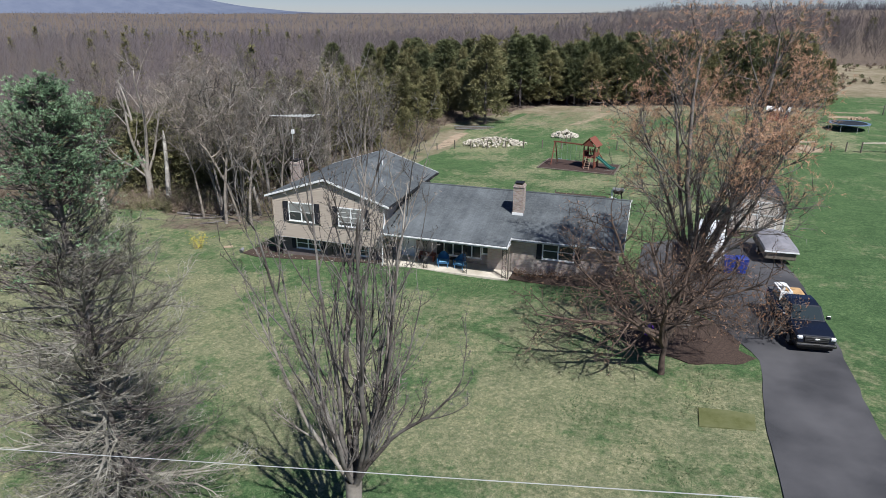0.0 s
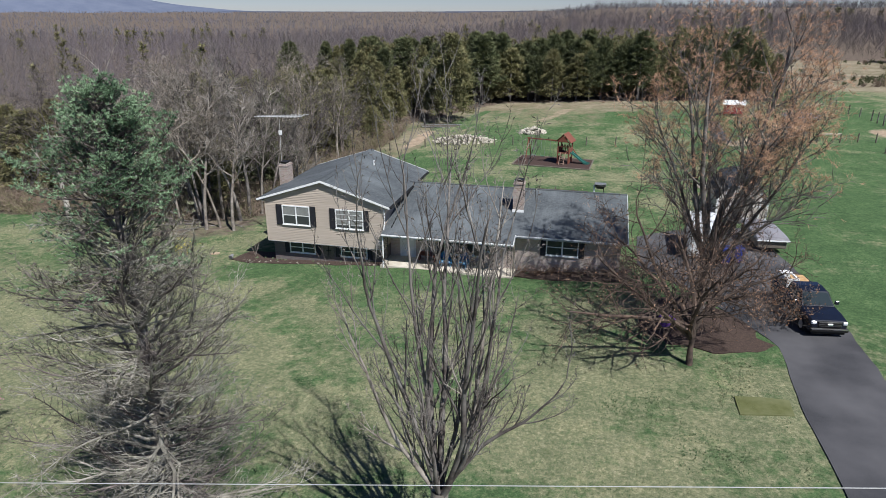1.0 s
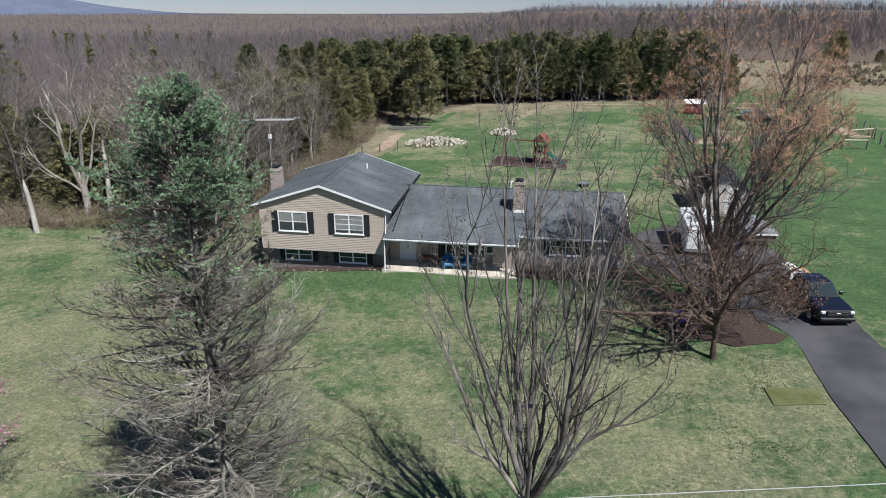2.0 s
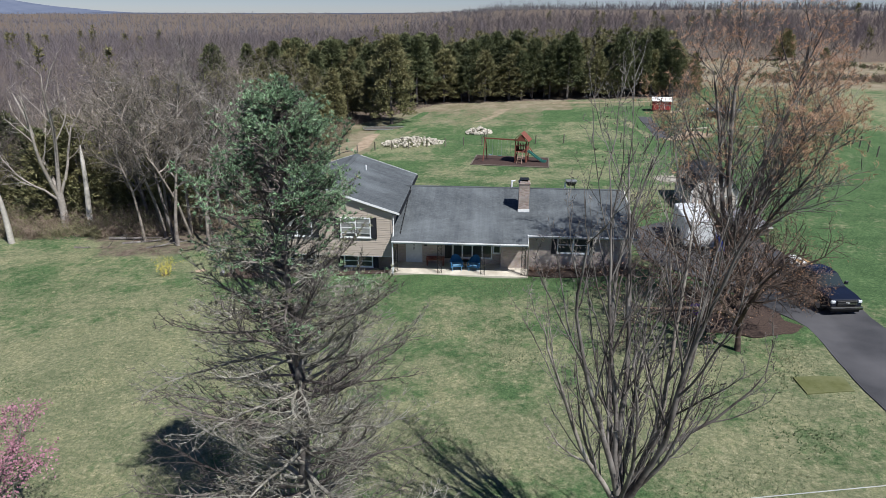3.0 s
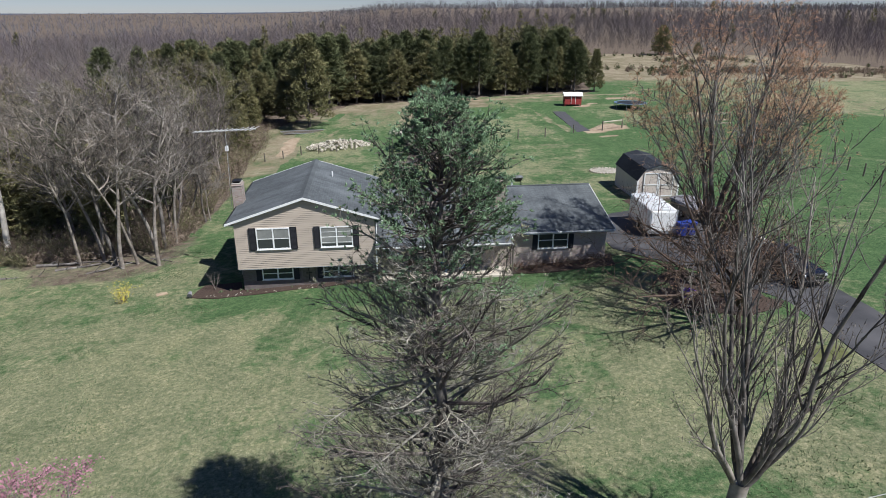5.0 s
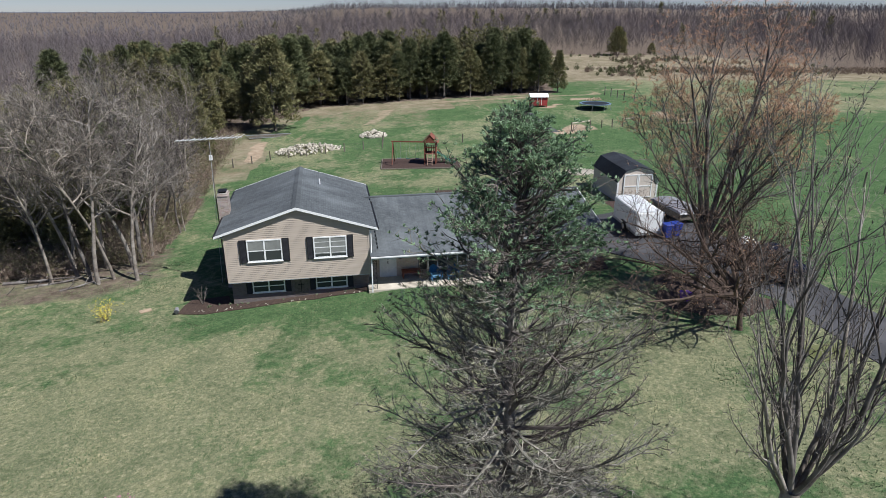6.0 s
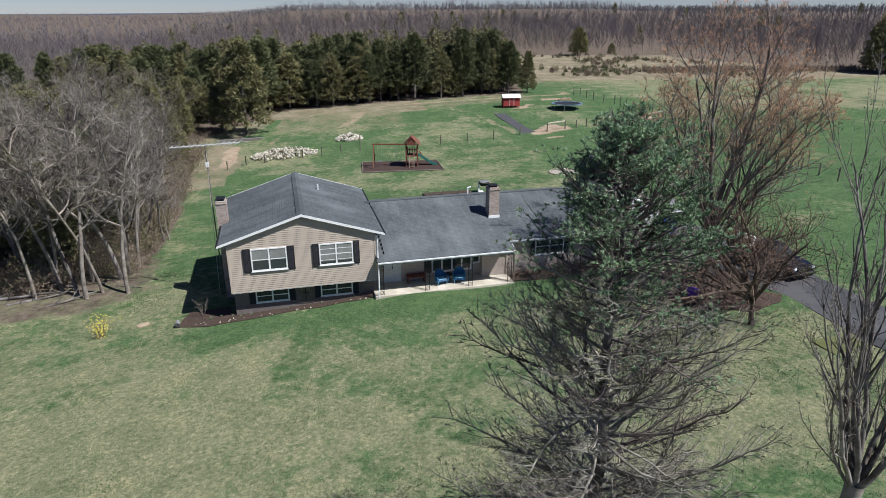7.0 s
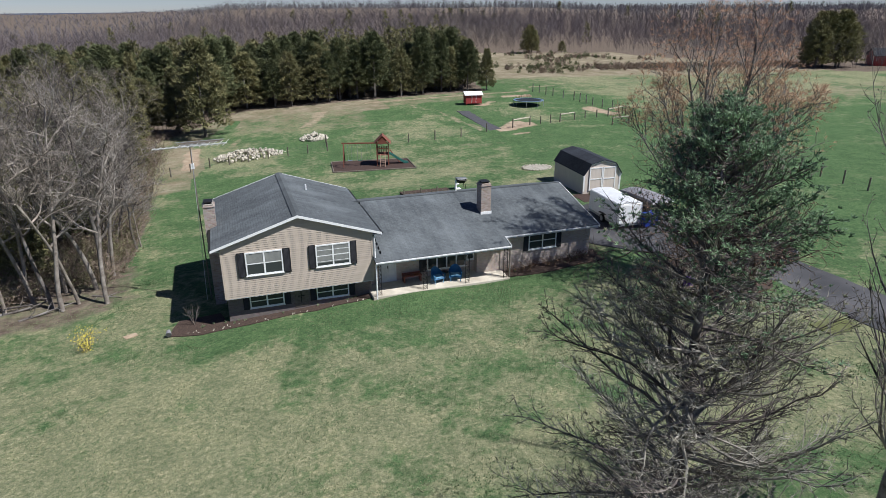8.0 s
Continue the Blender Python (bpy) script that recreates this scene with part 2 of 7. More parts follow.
TWIG = mat("grey_twigs", (0.100, 0.083, 0.068), (0.370, 0.318, 0.268), 1.2, 0.95, island=0.5)
WOODTWIG = mat("woodland_twigs", (0.128, 0.108, 0.118), (0.232, 0.198, 0.206), 0.05, 0.95, island=0.25, c=(0.165, 0.146, 0.136), big=0.018)
REDTWIG = mat("red_brown_buds", (0.370, 0.215, 0.130), (0.560, 0.350, 0.230), 1.0, 0.9, island=0.30)
PINKBUD = mat("pink_blossom", (0.26, 0.115, 0.150), (0.42, 0.215, 0.265), 2.0, 0.8, island=0.2)
YELLOW = mat("forsythia_blossom", (0.52, 0.43, 0.05), (0.70, 0.60, 0.12), 2.0, 0.8, island=0.2)
SPRUCE = mat("spruce_needles", (0.040, 0.076, 0.040), (0.225, 0.320, 0.185), 1.2, 0.7, island=0.5)
PINE = mat("pine_needles", (0.062, 0.078, 0.036), (0.165, 0.170, 0.080), 0.7, 0.85, island=0.22)
CEDAR = mat("olive_cedar", (0.105, 0.108, 0.048), (0.250, 0.225, 0.108), 0.6, 0.85, island=0.22)
DRYBUSH = mat("dry_bush", (0.150, 0.112, 0.086), (0.285, 0.220, 0.168), 1.0, 0.95, island=0.25)
ROCK = mat("pale_fieldstone", (0.27, 0.24, 0.195), (0.47, 0.43, 0.36), 3, 0.9, island=0.35, bump=0.02)
CEDARWOOD = mat("stained_cedar", (0.15, 0.050, 0.035), (0.23, 0.085, 0.055), 5, 0.7, stretch=(1, 1, 4))
REDPAINT = mat("barn_red_paint", (0.27, 0.035, 0.035), (0.36, 0.055, 0.050), 4, 0.7)
STEPWOOD = mat("worn_cedar_rungs", (0.24, 0.15, 0.11), (0.36, 0.25, 0.19), 5, 0.8)
POSTWOOD = mat("weathered_post", (0.105, 0.090, 0.072), (0.190, 0.165, 0.135), 6, 0.9)
RAIL = mat("pale_rail", (0.42, 0.37, 0.29), (0.55, 0.49, 0.40), 4, 0.9)
BARNTAN = mat("tan_shed_siding", (0.54, 0.47, 0.41), (0.62, 0.545, 0.48), 2, 0.8, stretch=(6, 6, 0.3))
NAVY = mat("navy_car_paint", (0.008, 0.010, 0.018), (0.010, 0.013, 0.024), 1, 0.18, spec=0.6)
SILVER = mat("silver_grey_cover", (0.19, 0.185, 0.20), (0.27, 0.26, 0.28), 2, 0.6)
CHROME = mat("chrome", (0.6, 0.6, 0.62), (0.7, 0.7, 0.72), 4, 0.2, metal=1.0)
RUBBER = mat("black_rubber", (0.012, 0.012, 0.012), (0.022, 0.022, 0.022), 8, 0.85)
LAMPGLASS = mat("headlight_lens", (0.55, 0.57, 0.6), (0.68, 0.7, 0.72), 8, 0.12, spec=0.7)
BLUEBIN = mat("blue_plastic_bin", (0.016, 0.035, 0.20), (0.026, 0.05, 0.27), 4, 0.5)
PURPLE = mat("purple_plastic", (0.13, 0.03, 0.36), (0.18, 0.05, 0.46), 4, 0.5)
TRAMPBLUE = mat("blue_pad_vinyl", (0.10, 0.16, 0.24), (0.16, 0.23, 0.32), 3, 0.6)
TRAMPMAT = mat("black_trampoline_mat", (0.015, 0.018, 0.022), (0.03, 0.034, 0.04), 6, 0.7)
GREENSLIDE = mat("green_slide_plastic", (0.03, 0.13, 0.11), (0.05, 0.17, 0.14), 4, 0.5)
STEEL = mat("galvanised_steel", (0.38, 0.39, 0.40), (0.48, 0.49, 0.50), 6, 0.45, metal=0.6)
GARDEN = mat("grey_garden_cloth", (0.050, 0.050, 0.056), (0.095, 0.093, 0.100), 3, 0.9, world_space=True)
SAND = mat("bare_sandy_soil", (0.34, 0.25, 0.17), (0.47, 0.36, 0.26), 3, 0.95, bump=0.02, world_space=True)
OLIVEMAT = mat("olive_netting", (0.085, 0.095, 0.030), (0.13, 0.135, 0.055), 3, 0.95, c=(0.16, 0.165, 0.08), big=0.8, world_space=True)
# distance haze is painted into this blue-grey base colour
HAZEBLUE = mat("haze_blue_distance", (0.115, 0.135, 0.19), (0.145, 0.165, 0.22), 0.01, 1.0, spec=0.0)
WIREMAT = mat("dull_fence_wire", (0.07, 0.07, 0.065), (0.11, 0.11, 0.10), 6, 0.6)
GRASSBLADE = mat("grass_blades", (0.075, 0.122, 0.052), (0.205, 0.212, 0.122), 0.35, 0.9, island=0.35, world_space=True)
CABLE = mat("pale_cable", (0.45, 0.45, 0.44), (0.55, 0.55, 0.54), 6, 0.5)
# twig colour with aerial haze mixed in as a cooler, bluer tint
HAZETWIG = mat("haze_tinted_woods", (0.150, 0.140, 0.162), (0.215, 0.198, 0.222), 0.03, 0.95, island=0.15, c=(0.19, 0.18, 0.16), big=0.01)
LIGHTBLUE = mat("pale_blue_cushion", (0.12, 0.27, 0.42), (0.17, 0.34, 0.50), 5, 0.8)
BROWNTWIG = mat("brown_twigs", (0.085, 0.068, 0.052), (0.260, 0.215, 0.165), 1.2, 0.95, island=0.5)
CRABBARK = mat("red_brown_crab_bark", (0.034, 0.025, 0.021), (0.092, 0.067, 0.053), 4, 0.95, c=(0.14, 0.097, 0.074), big=1.2, island=0.3, bump=0.01)
DARKTWIG = mat("dark_twigs", (0.050, 0.041, 0.038), (0.190, 0.162, 0.146), 1.2, 0.95, island=0.5)
SPRUCETWIG = mat("lichened_spruce_twigs", (0.115, 0.104, 0.084), (0.330, 0.310, 0.265), 1.5, 0.95, island=0.5)
OLIVESPRUCE = mat("olive_spruce_needles", (0.115, 0.122, 0.070), (0.320, 0.315, 0.205), 1.2, 0.8, island=0.5)
OLIVEBRUSH = mat("olive_brush", (0.115, 0.112, 0.056), (0.260, 0.235, 0.135), 0.8, 0.9, island=0.35)
DEADLEAF = mat("dead_brown_leaves", (0.115, 0.060, 0.034), (0.235, 0.135, 0.080), 1.5, 0.9, island=0.3)


# ---- mesh helpers ----
def part(name, bm, material, parent=None, label=""):
    """One mesh object out of a bmesh, under its thing (or at top level)."""
    me = bpy.data.meshes.new(name)
    bm.normal_update()
    bm.to_mesh(me)
    bm.free()
    me.materials.append(material)
    ob = new(name, me)
    if parent is not None:
        ob.parent = parent
    if label:
        ob["label"] = label
    return ob


def raw(name, verts, faces, material, parent=None, label="", smooth=False):
    """One mesh object out of plain vertex and face lists."""
    me = bpy.data.meshes.new(name)
    me.from_pydata(verts, [], faces)
    me.materials.append(material)
    if smooth:
        me.polygons.foreach_set("use_smooth", [True] * len(me.polygons))
    ob = new(name, me)
    if parent is not None:
        ob.parent = parent
    if label:
        ob["label"] = label
    return ob


def thing(name, m, label, category, group="", kind=""):
    ob = new(name)
    ob.empty_display_size = 0.2
    ob.matrix_world = m
    return tagged(ob, label, category, group, kind)


def box(bm, x0, y0, z0, x1, y1, z1, bev=0.0):
    r = bmesh.ops.create_cube(bm, size=1.0)
    m = Matrix.Translation(((x0 + x1) / 2, (y0 + y1) / 2, (z0 + z1) / 2)) @ Matrix.Diagonal((abs(x1 - x0), abs(y1 - y0), abs(z1 - z0), 1))
    bmesh.ops.transform(bm, matrix=m, verts=r["verts"])
    if bev:
        es = list({e for v in r["verts"] for e in v.link_edges})
        bmesh.ops.bevel(bm, geom=es, offset=bev, segments=1, affect="EDGES")
    return bm


def boxes(*rows, bev=0.0):
    bm = bmesh.new()
    for r in rows:
        box(bm, *r, bev=bev)
    return bm


def rod(bm, a, b, r0, r1=None, n=8):
    """A tapered round bar from a to b."""
    a, b = Vector(a), Vector(b)
    r1 = r0 if r1 is None else r1
    res = bmesh.ops.create_cone(bm, cap_ends=True, segments=n, radius1=r0, radius2=max(r1, 1e-4), depth=(b - a).length)
    q = (b - a).to_track_quat("Z", "Y").to_matrix().to_4x4()
    bmesh.ops.transform(bm, matrix=Matrix.Translation((a + b) / 2) @ q, verts=res["verts"])
    return bm


def rods(*rows, n=8):
    bm = bmesh.new()
    for r in rows:
        rod(bm, *r, n=n)
    return bm


def slab(bm, pts, off):
    """A flat polygon pts given thickness along the vector off."""
    a = [bm.verts.new(p) for p in pts]
    b = [bm.verts.new(Vector(p) + Vector(off)) for p in pts]
    n = len(pts)
    bm.faces.new(a)
    bm.faces.new(b[::-1])
    for i in range(n):
        bm.faces.new((a[i], b[i], b[(i + 1) % n], a[(i + 1) % n]))
    bmesh.ops.recalc_face_normals(bm, faces=bm.faces[:])
    return bm


def smoothstep(a, b, v):
    t = min(1.0, max(0.0, (v - a) / (b - a)))
    return t * t * (3 - 2 * t)


# ---- terrain ----
EYE0 = Vector((8.0, -34.0))


def back(y):
    if y < 30:
        return -0.04 * max(y, -60)
    s = smoothstep(30, 72, y)
    return -1.2 + 0.8 * s - 0.3 * math.sin(math.pi * min(1, (y - 30) / 42)) + min(200, max(0, y - 72)) * 0.008


def height(x, y):
    """The ground's height: a lawn falling to the west and north, woods and hills far off."""
    z = -0.7 + 2.25 * math.tanh(x / 45) + back(y)
    z -= 0.2 * math.exp(-((x - 12.5) / 5) ** 2 - ((y - 1) / 4) ** 2)
    z += 0.24 * math.exp(-((x - 6.0) / 3.2) ** 2 - ((y - 0.2) / 2.2) ** 2)
    r = math.hypot(x - EYE0.x, y - EYE0.y)
    if r > 150:
        az = math.degrees(math.atan2(x - EYE0.x, y - EYE0.y))
        rise = -6 + 19 * smoothstep(-11, 2, az) - 2.5 * smoothstep(25, 33, az)
        z += rise * smoothstep(185, 680, r)
        z += (2.5 + 0.0015 * r) * smoothstep(260, 800, r) * noise.noise((x / 240, y / 240, 3.1))
        z += 2.5 * smoothstep(200, 500, r) * noise.noise((x / 70, y / 70, 7.7))
        z += 3 * smoothstep(900, 1500, r)
    return z


def west_edge(y):
    """Where the western woods begin, as x."""
    if y < 8:
        return -400
    if y < 12:
        return -12.0 + (12 - y) * (-14.0)
    if y < 62:
        return -11.2 - 0.02 * (y - 12)
    return -12.2 + (y - 62) * 0.55


def wooded(x, y):
    w = 1.2 * noise.noise((x / 6, y / 6, 0.3))
    if y > 7.6 and x < west_edge(y) + w:
        return 1.0
    if y > 84 + w and x < 47 + 0.15 * (y - 80) + w:
        return 1.0
    if y > 170 + 3 * w - 0.25 * (x - 86) and x < 123:
        return 1.0
    if y > 160 - 3.4 * (x - 123) + 3 * w and x >= 123 and y > 84 + 2 * w:
        return 1.0
    if x < -62 or x > 260:
        return 1.0
    return 0.0


def dry_meadow(x, y):
    w = 3 * noise.noise((x / 9, y / 9, 5.2)) + 8 * noise.noise((x / 40, y / 40, 8.8))
    if x > 46 and y > 20:
        g = smoothstep(-9, 9, y - max(86, 98 - 0.12 * (x - 62)) + 0.6 * w)
        return max(g, 0.46 * smoothstep(62, 80, x + 0.5 * w) * smoothstep(36, 58, y) * (1 - 0.45 * smoothstep(64, 74, y)), 0.40 * smoothstep(76, 84, y + w) * smoothstep(48, 54, x))
    if 1 < x + 0.6 * w < 19 and y > 60 + 0.5 * w:
        return 0.46 + 0.16 * smoothstep(66, 80, y)
    if y > 72 + 0.4 * w and x < 24:
        return 0.62
    if y > 75 + w and x < 50:
        return 0.5
    if -9.6 < x + 0.2 * w < -6.4 and 42 < y < 58:
        return 0.6
    if 19 < x < 33 and 40 < y < 46 + w:
        return 0.40
    if y > 36 and x < west_edge(y) + 3.6 + 0.5 * w:
        return 0.56
    if y > 14 and x < west_edge(y) + 2.2 + 0.5 * w:
        return 0.36
    return 0.0


def litter(x, y):
    """The ragged skirt of leaf litter and bare soil outside the western woods."""
    w = 1.1 * noise.noise((x / 3.3, y / 3.3, 2.4)) + 0.5 * noise.noise((x / 1.1, y / 1.1, 6.4))
    if y > 60 or x > -6:
        return 0.0
    edge = min(y - (3.9 + 4.6 * smoothstep(-18.5, -22.5, x) if x < -13 else 3.9 + 0.8 * (x + 13)), (-8.7 if y < 14 else -9.4) - x)
    return 0.56 * smoothstep(-0.9, 1.6, edge + w) * (1 - 0.3 * smoothstep(13, 17, y))


def soil(x, y):
    """Worn bare earth: tracks and gateways as soft-edged strokes (from, to, half-width, strength)."""
    w = 0.5 * noise.noise((x / 1.7, y / 1.7, 3.3))
    best = 0.0
    for ax, ay, bx, by, r, k in ((35.0, 49.4, 39.2, 51.0, 1.5, 1.0), (37.4, 51.6, 38.4, 53.4, 1.0, 0.9), (38.6, 68.3, 41.8, 69.6, 1.0, 0.9), (54.6, 58.6, 55.2, 53.6, 1.5, 0.95),
                                 (34.2, 45.2, 36.9, 45.5, 0.6, 0.7), (-7.6, 46.4, -7.2, 56.0, 1.0, 0.9), (30.4, 66.0, 31.8, 49.0, 0.8, 0.52), (28.0, 72.0, 30.4, 66.0, 0.8, 0.5), (46.2, 74.6, 49.0, 74.0, 1.0, 0.9),
                                 (22.0, 79.0, 54.0, 80.0, 1.2, 0.62), (53.0, 83.0, 66.0, 87.0, 1.1, 0.6), (-2.4, 56.5, -0.8, 60.5, 0.7, 0.5), (9.0, 64.0, 13.0, 75.0, 1.3, 0.55)):
        dx, dy = bx - ax, by - ay
        t = min(1.0, max(0.0, ((x - ax) * dx + (y - ay) * dy) / (dx * dx + dy * dy)))
        best = max(best, k * (1 - smoothstep(0.5, 1.5, (math.hypot(x - ax - t * dx, y - ay - t * dy) + w) / r)))
    return best


def build_ground():
    n = 380
    u = np.linspace(-1, 1, n)
    k = 6.6
    axis = 4400 * np.sinh(k * u) / math.sinh(k)
    verts, woods, meadow, dry, worn = [], [], [], [], []
    for gy in axis:
        for gx in axis:
            x, y = 10 + float(gx), 8 + float(gy)
            bumps = 0.05 * noise.noise((x / 3.1, y / 3.1, 1.0)) + 0.02 * noise.noise((x / 0.9, y / 0.9, 2.0))
            verts.append((x, y, height(x, y) + bumps * smoothstep(0.5, 3, min(abs(y - 1.2), 9))))
            woods.append(max(wooded(x, y), litter(x, y)))
            meadow.append(dry_meadow(x, y))
            worn.append(soil(x, y) if 40 < y < 90 and -12 < x < 70 else 0.0)
            dry.append(0.47 + 0.25 * smoothstep(2, -7, x) * smoothstep(3, -5, y) - 0.13 * smoothstep(27, 33, x) + 0.26 * smoothstep(50, 72, x) * smoothstep(40, 62, y) - 0.06 * smoothstep(40, 55, x) * smoothstep(62, 40, y) + smoothstep(12, 26, y) * (0.17 * noise.noise((x / 9, y / 15, 2.2)) + 0.10 * noise.noise((x / 3, y / 5, 6.2))) + 0.11 * smoothstep(-5, -14, y) + 0.11 * noise.noise((x / 13, y / 6, 4.4)) + 0.09 * noise.noise((x / 4.5, y / 2.6, 1.4)) - 0.3 * smoothstep(-9, -4, x) * math.exp(-((y + 1.2) / 2.2) ** 2))
    faces = [(j * n + i, j * n + i + 1, (j + 1) * n + i + 1, (j + 1) * n + i) for j in range(n - 1) for i in range(n - 1)]
    ob = raw("ground", verts, faces, GROUND, smooth=True)
    for name, values in (("woods", woods), ("meadow", meadow), ("dry", dry), ("worn", worn)):
        ob.data.attributes.new(name, "FLOAT", "POINT").data.foreach_set("value", values)
    tagged(ob, "mottled spring lawn with straw patches and forest litter", "ground", kind="structure")


build_ground()


def sheet(name, outline, material, label, category, lift=0.03, step=0.8, wobble=0.0, skirt=0.12):
    """A thin layer laid on the ground inside an outline, with a skirt that gives it an edge."""
    pts = []
    m = len(outline)
    for i in range(m):
        a, b = Vector(outline[i]), Vector(outline[(i + 1) % m])
        k = max(1, int((b - a).length / step))
        for j in range(k):
            p = a.lerp(b, j / k)
            d = (b - a).normalized()
            w = wobble * noise.noise((p.x * 0.8, p.y * 0.8, 9.0))
            pts.append((p.x - d.y * w, p.y + d.x * w))
    bm = bmesh.new()
    vs = [bm.verts.new((x, y, 0)) for x, y in pts]
    es = [bm.edges.new((vs[i], vs[(i + 1) % len(vs)])) for i in range(len(vs))]
    bmesh.ops.triangle_fill(bm, edges=es, use_beauty=True)
    for cut in range(3):
        long = [e for e in bm.edges if e.calc_length() > step * 1.6 and not e.is_boundary]
        if not long:
            break
        bmesh.ops.subdivide_edges(bm, edges=long, cuts=1)
        bmesh.ops.triangulate(bm, faces=bm.faces[:])
    for v in bm.verts:
        v.co.z = height(v.co.x, v.co.y) + lift
    border = [e for e in bm.edges if e.is_boundary]
    ex = bmesh.ops.extrude_edge_only(bm, edges=border)
    for v in ex["geom"]:
        if isinstance(v, bmesh.types.BMVert):
            v.co.z -= skirt
    bmesh.ops.recalc_face_normals(bm, faces=bm.faces[:])
    for f in bm.faces:
        if abs(f.normal.z) > 0.7 and f.normal.z < 0:
            f.normal_flip()
    ob = part(name, bm, material)
    return tagged(ob, label, category, kind="structure")


sheet("driveway", [(25.6, -60), (30.2, -60), (29.9, -20), (29.45, -12), (29.8, -5), (29.7, 4), (28.8, 12.5), (23.4, 11), (20.6, 9.0), (20.3, 2.6), (22.9, -1.2), (25.1, -5.4), (26.05, -8), (25.5, -14)],
      ASPHALT, "dark asphalt driveway with worn pale patches", "driveway", lift=0.045, wobble=0.12)
sheet("mulch_bed", [(-7.3, 0.3), (-5.6, -0.25), (-1, 0.1), (3.9, 0.1), (3.9, 0.85), (-4.3, 0.85), (-4.6, 2.2), (-6.9, 2.2)], MULCH,
      "brown bark mulch bed along the house wall", "flower bed", lift=0.05, wobble=0.15)
sheet("mulch_bed", [(12.7, 0.0), (15, -0.5), (19.2, -0.4), (19.8, 1.6), (12.7, 1.55)], MULCH,
      "dark mulch bed below the wing's window", "flower bed", lift=0.08, wobble=0.2)
sheet("mulch_bed", [(19.6, -6.6), (21, -8.6), (24.2, -8.9), (25.9, -7.8), (25.0, -5.0), (23.0, -2.4), (20.8, -2.8)], MULCH,
      "reddish brown mulch bed round the driveway trees", "flower bed", lift=0.035, wobble=0.75, step=0.4)
sheet("mulch_pad", [(8.0, 36.4), (16.9, 33.7), (17.3, 38.7), (8.6, 41.4)], PLAYMULCH,
      "dark mulch pad edged with timber under the swing set", "playground", lift=0.05, wobble=0.05)
sheet("netting_patch", [(23.2, -12.8), (25.25, -12.75), (25.15, -13.9), (23.15, -14.2)], OLIVEMAT,
      "faded olive green rectangle of netting on the lawn", "netting", lift=0.04, wobble=0.08)
sheet("garden_bed", [(33.2, 64.4), (35.1, 63.9), (34.6, 57), (34.5, 49.8), (32.5, 49.0), (32.9, 57)], GARDEN,
      "grey cloth-covered garden strip beside the red coop", "garden bed", lift=0.04, wobble=0.25)
sheet("bare_soil", [(25.6, 12.2), (27.4, 12.6), (27.3, 15.0), (25.8, 14.8)], PLAYMULCH,
      "red-brown bare earth before the shed", "bare soil", lift=0.03, wobble=0.3, step=0.5)
sheet("bare_soil", [(-9.75, 1.5), (-9.1, 1.75), (-8.95, 1.35), (-9.5, 1.1)], SAND,
      "small bare patch of pale soil in the lawn", "bare soil", lift=0.04, wobble=0.1, step=0.3)


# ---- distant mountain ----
# mountain and ridge get their haze from the blue-grey colour alone
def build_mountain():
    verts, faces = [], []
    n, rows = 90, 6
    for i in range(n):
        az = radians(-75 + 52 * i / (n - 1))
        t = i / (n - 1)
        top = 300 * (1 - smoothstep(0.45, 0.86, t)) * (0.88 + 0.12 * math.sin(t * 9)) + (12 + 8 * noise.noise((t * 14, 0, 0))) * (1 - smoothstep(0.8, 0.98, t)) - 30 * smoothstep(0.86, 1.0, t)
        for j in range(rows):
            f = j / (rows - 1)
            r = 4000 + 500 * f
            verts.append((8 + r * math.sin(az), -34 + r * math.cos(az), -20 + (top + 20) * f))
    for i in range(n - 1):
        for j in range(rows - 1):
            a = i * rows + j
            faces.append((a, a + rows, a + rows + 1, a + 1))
    tagged(raw("backdrop", verts, faces, HAZEBLUE, smooth=True), "wooded mountain on the horizon, distance haze painted in as blue-grey", "mountain", kind="structure")
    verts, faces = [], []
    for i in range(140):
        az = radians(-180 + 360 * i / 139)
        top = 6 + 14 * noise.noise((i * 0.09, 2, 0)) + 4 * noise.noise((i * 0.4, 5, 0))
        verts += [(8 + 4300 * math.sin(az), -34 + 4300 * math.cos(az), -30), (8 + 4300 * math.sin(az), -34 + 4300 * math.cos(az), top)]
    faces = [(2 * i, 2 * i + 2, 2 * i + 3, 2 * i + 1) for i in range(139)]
    tagged(raw("backdrop", verts, faces, HAZEBLUE, smooth=True), "low ridge on the horizon, painted blue-grey for distance haze", "hills", kind="structure")


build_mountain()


# ---- house ----
house = thing("house", pose(0, 0, 0), "tan-sided split-level house with grey shingle roof", "house")
APEX, EAVE, PITCH = 5.22, 3.74, 0.322
WL, WR, WF, WC, WB = -4.15, 4.10, 0.11, 0.75, 9.5   # upper walls: west, east, front; lower front; back
MY, WY, GF = 1.6, 1.0, -0.12                      # front walls of the porch and the wing; front edge of the gable roof


def roof_slab(name, pts, material, parent, label, thick=0.14):
    """A roof plane: pts anticlockwise from its lower left corner, with shingle courses laid out in metres."""
    bm = bmesh.new()
    a, b, d = Vector(pts[0]), Vector(pts[1]), Vector(pts[-1])
    along = (b - a).normalized()
    nrm = along.cross(d - a).normalized()
    if nrm.z < 0:
        nrm = -nrm
    up = nrm.cross(along)
    slab(bm, pts, -nrm * thick)
    uv = bm.loops.layers.uv.new("UVMap")
    for f in bm.faces:
        for lp in f.loops:
            v = lp.vert.co - a
            lp[uv].uv = (v.dot(along), v.dot(up))
    return part(name, bm, material, parent, label)


def gz(x):
    return APEX - PITCH * abs(x)


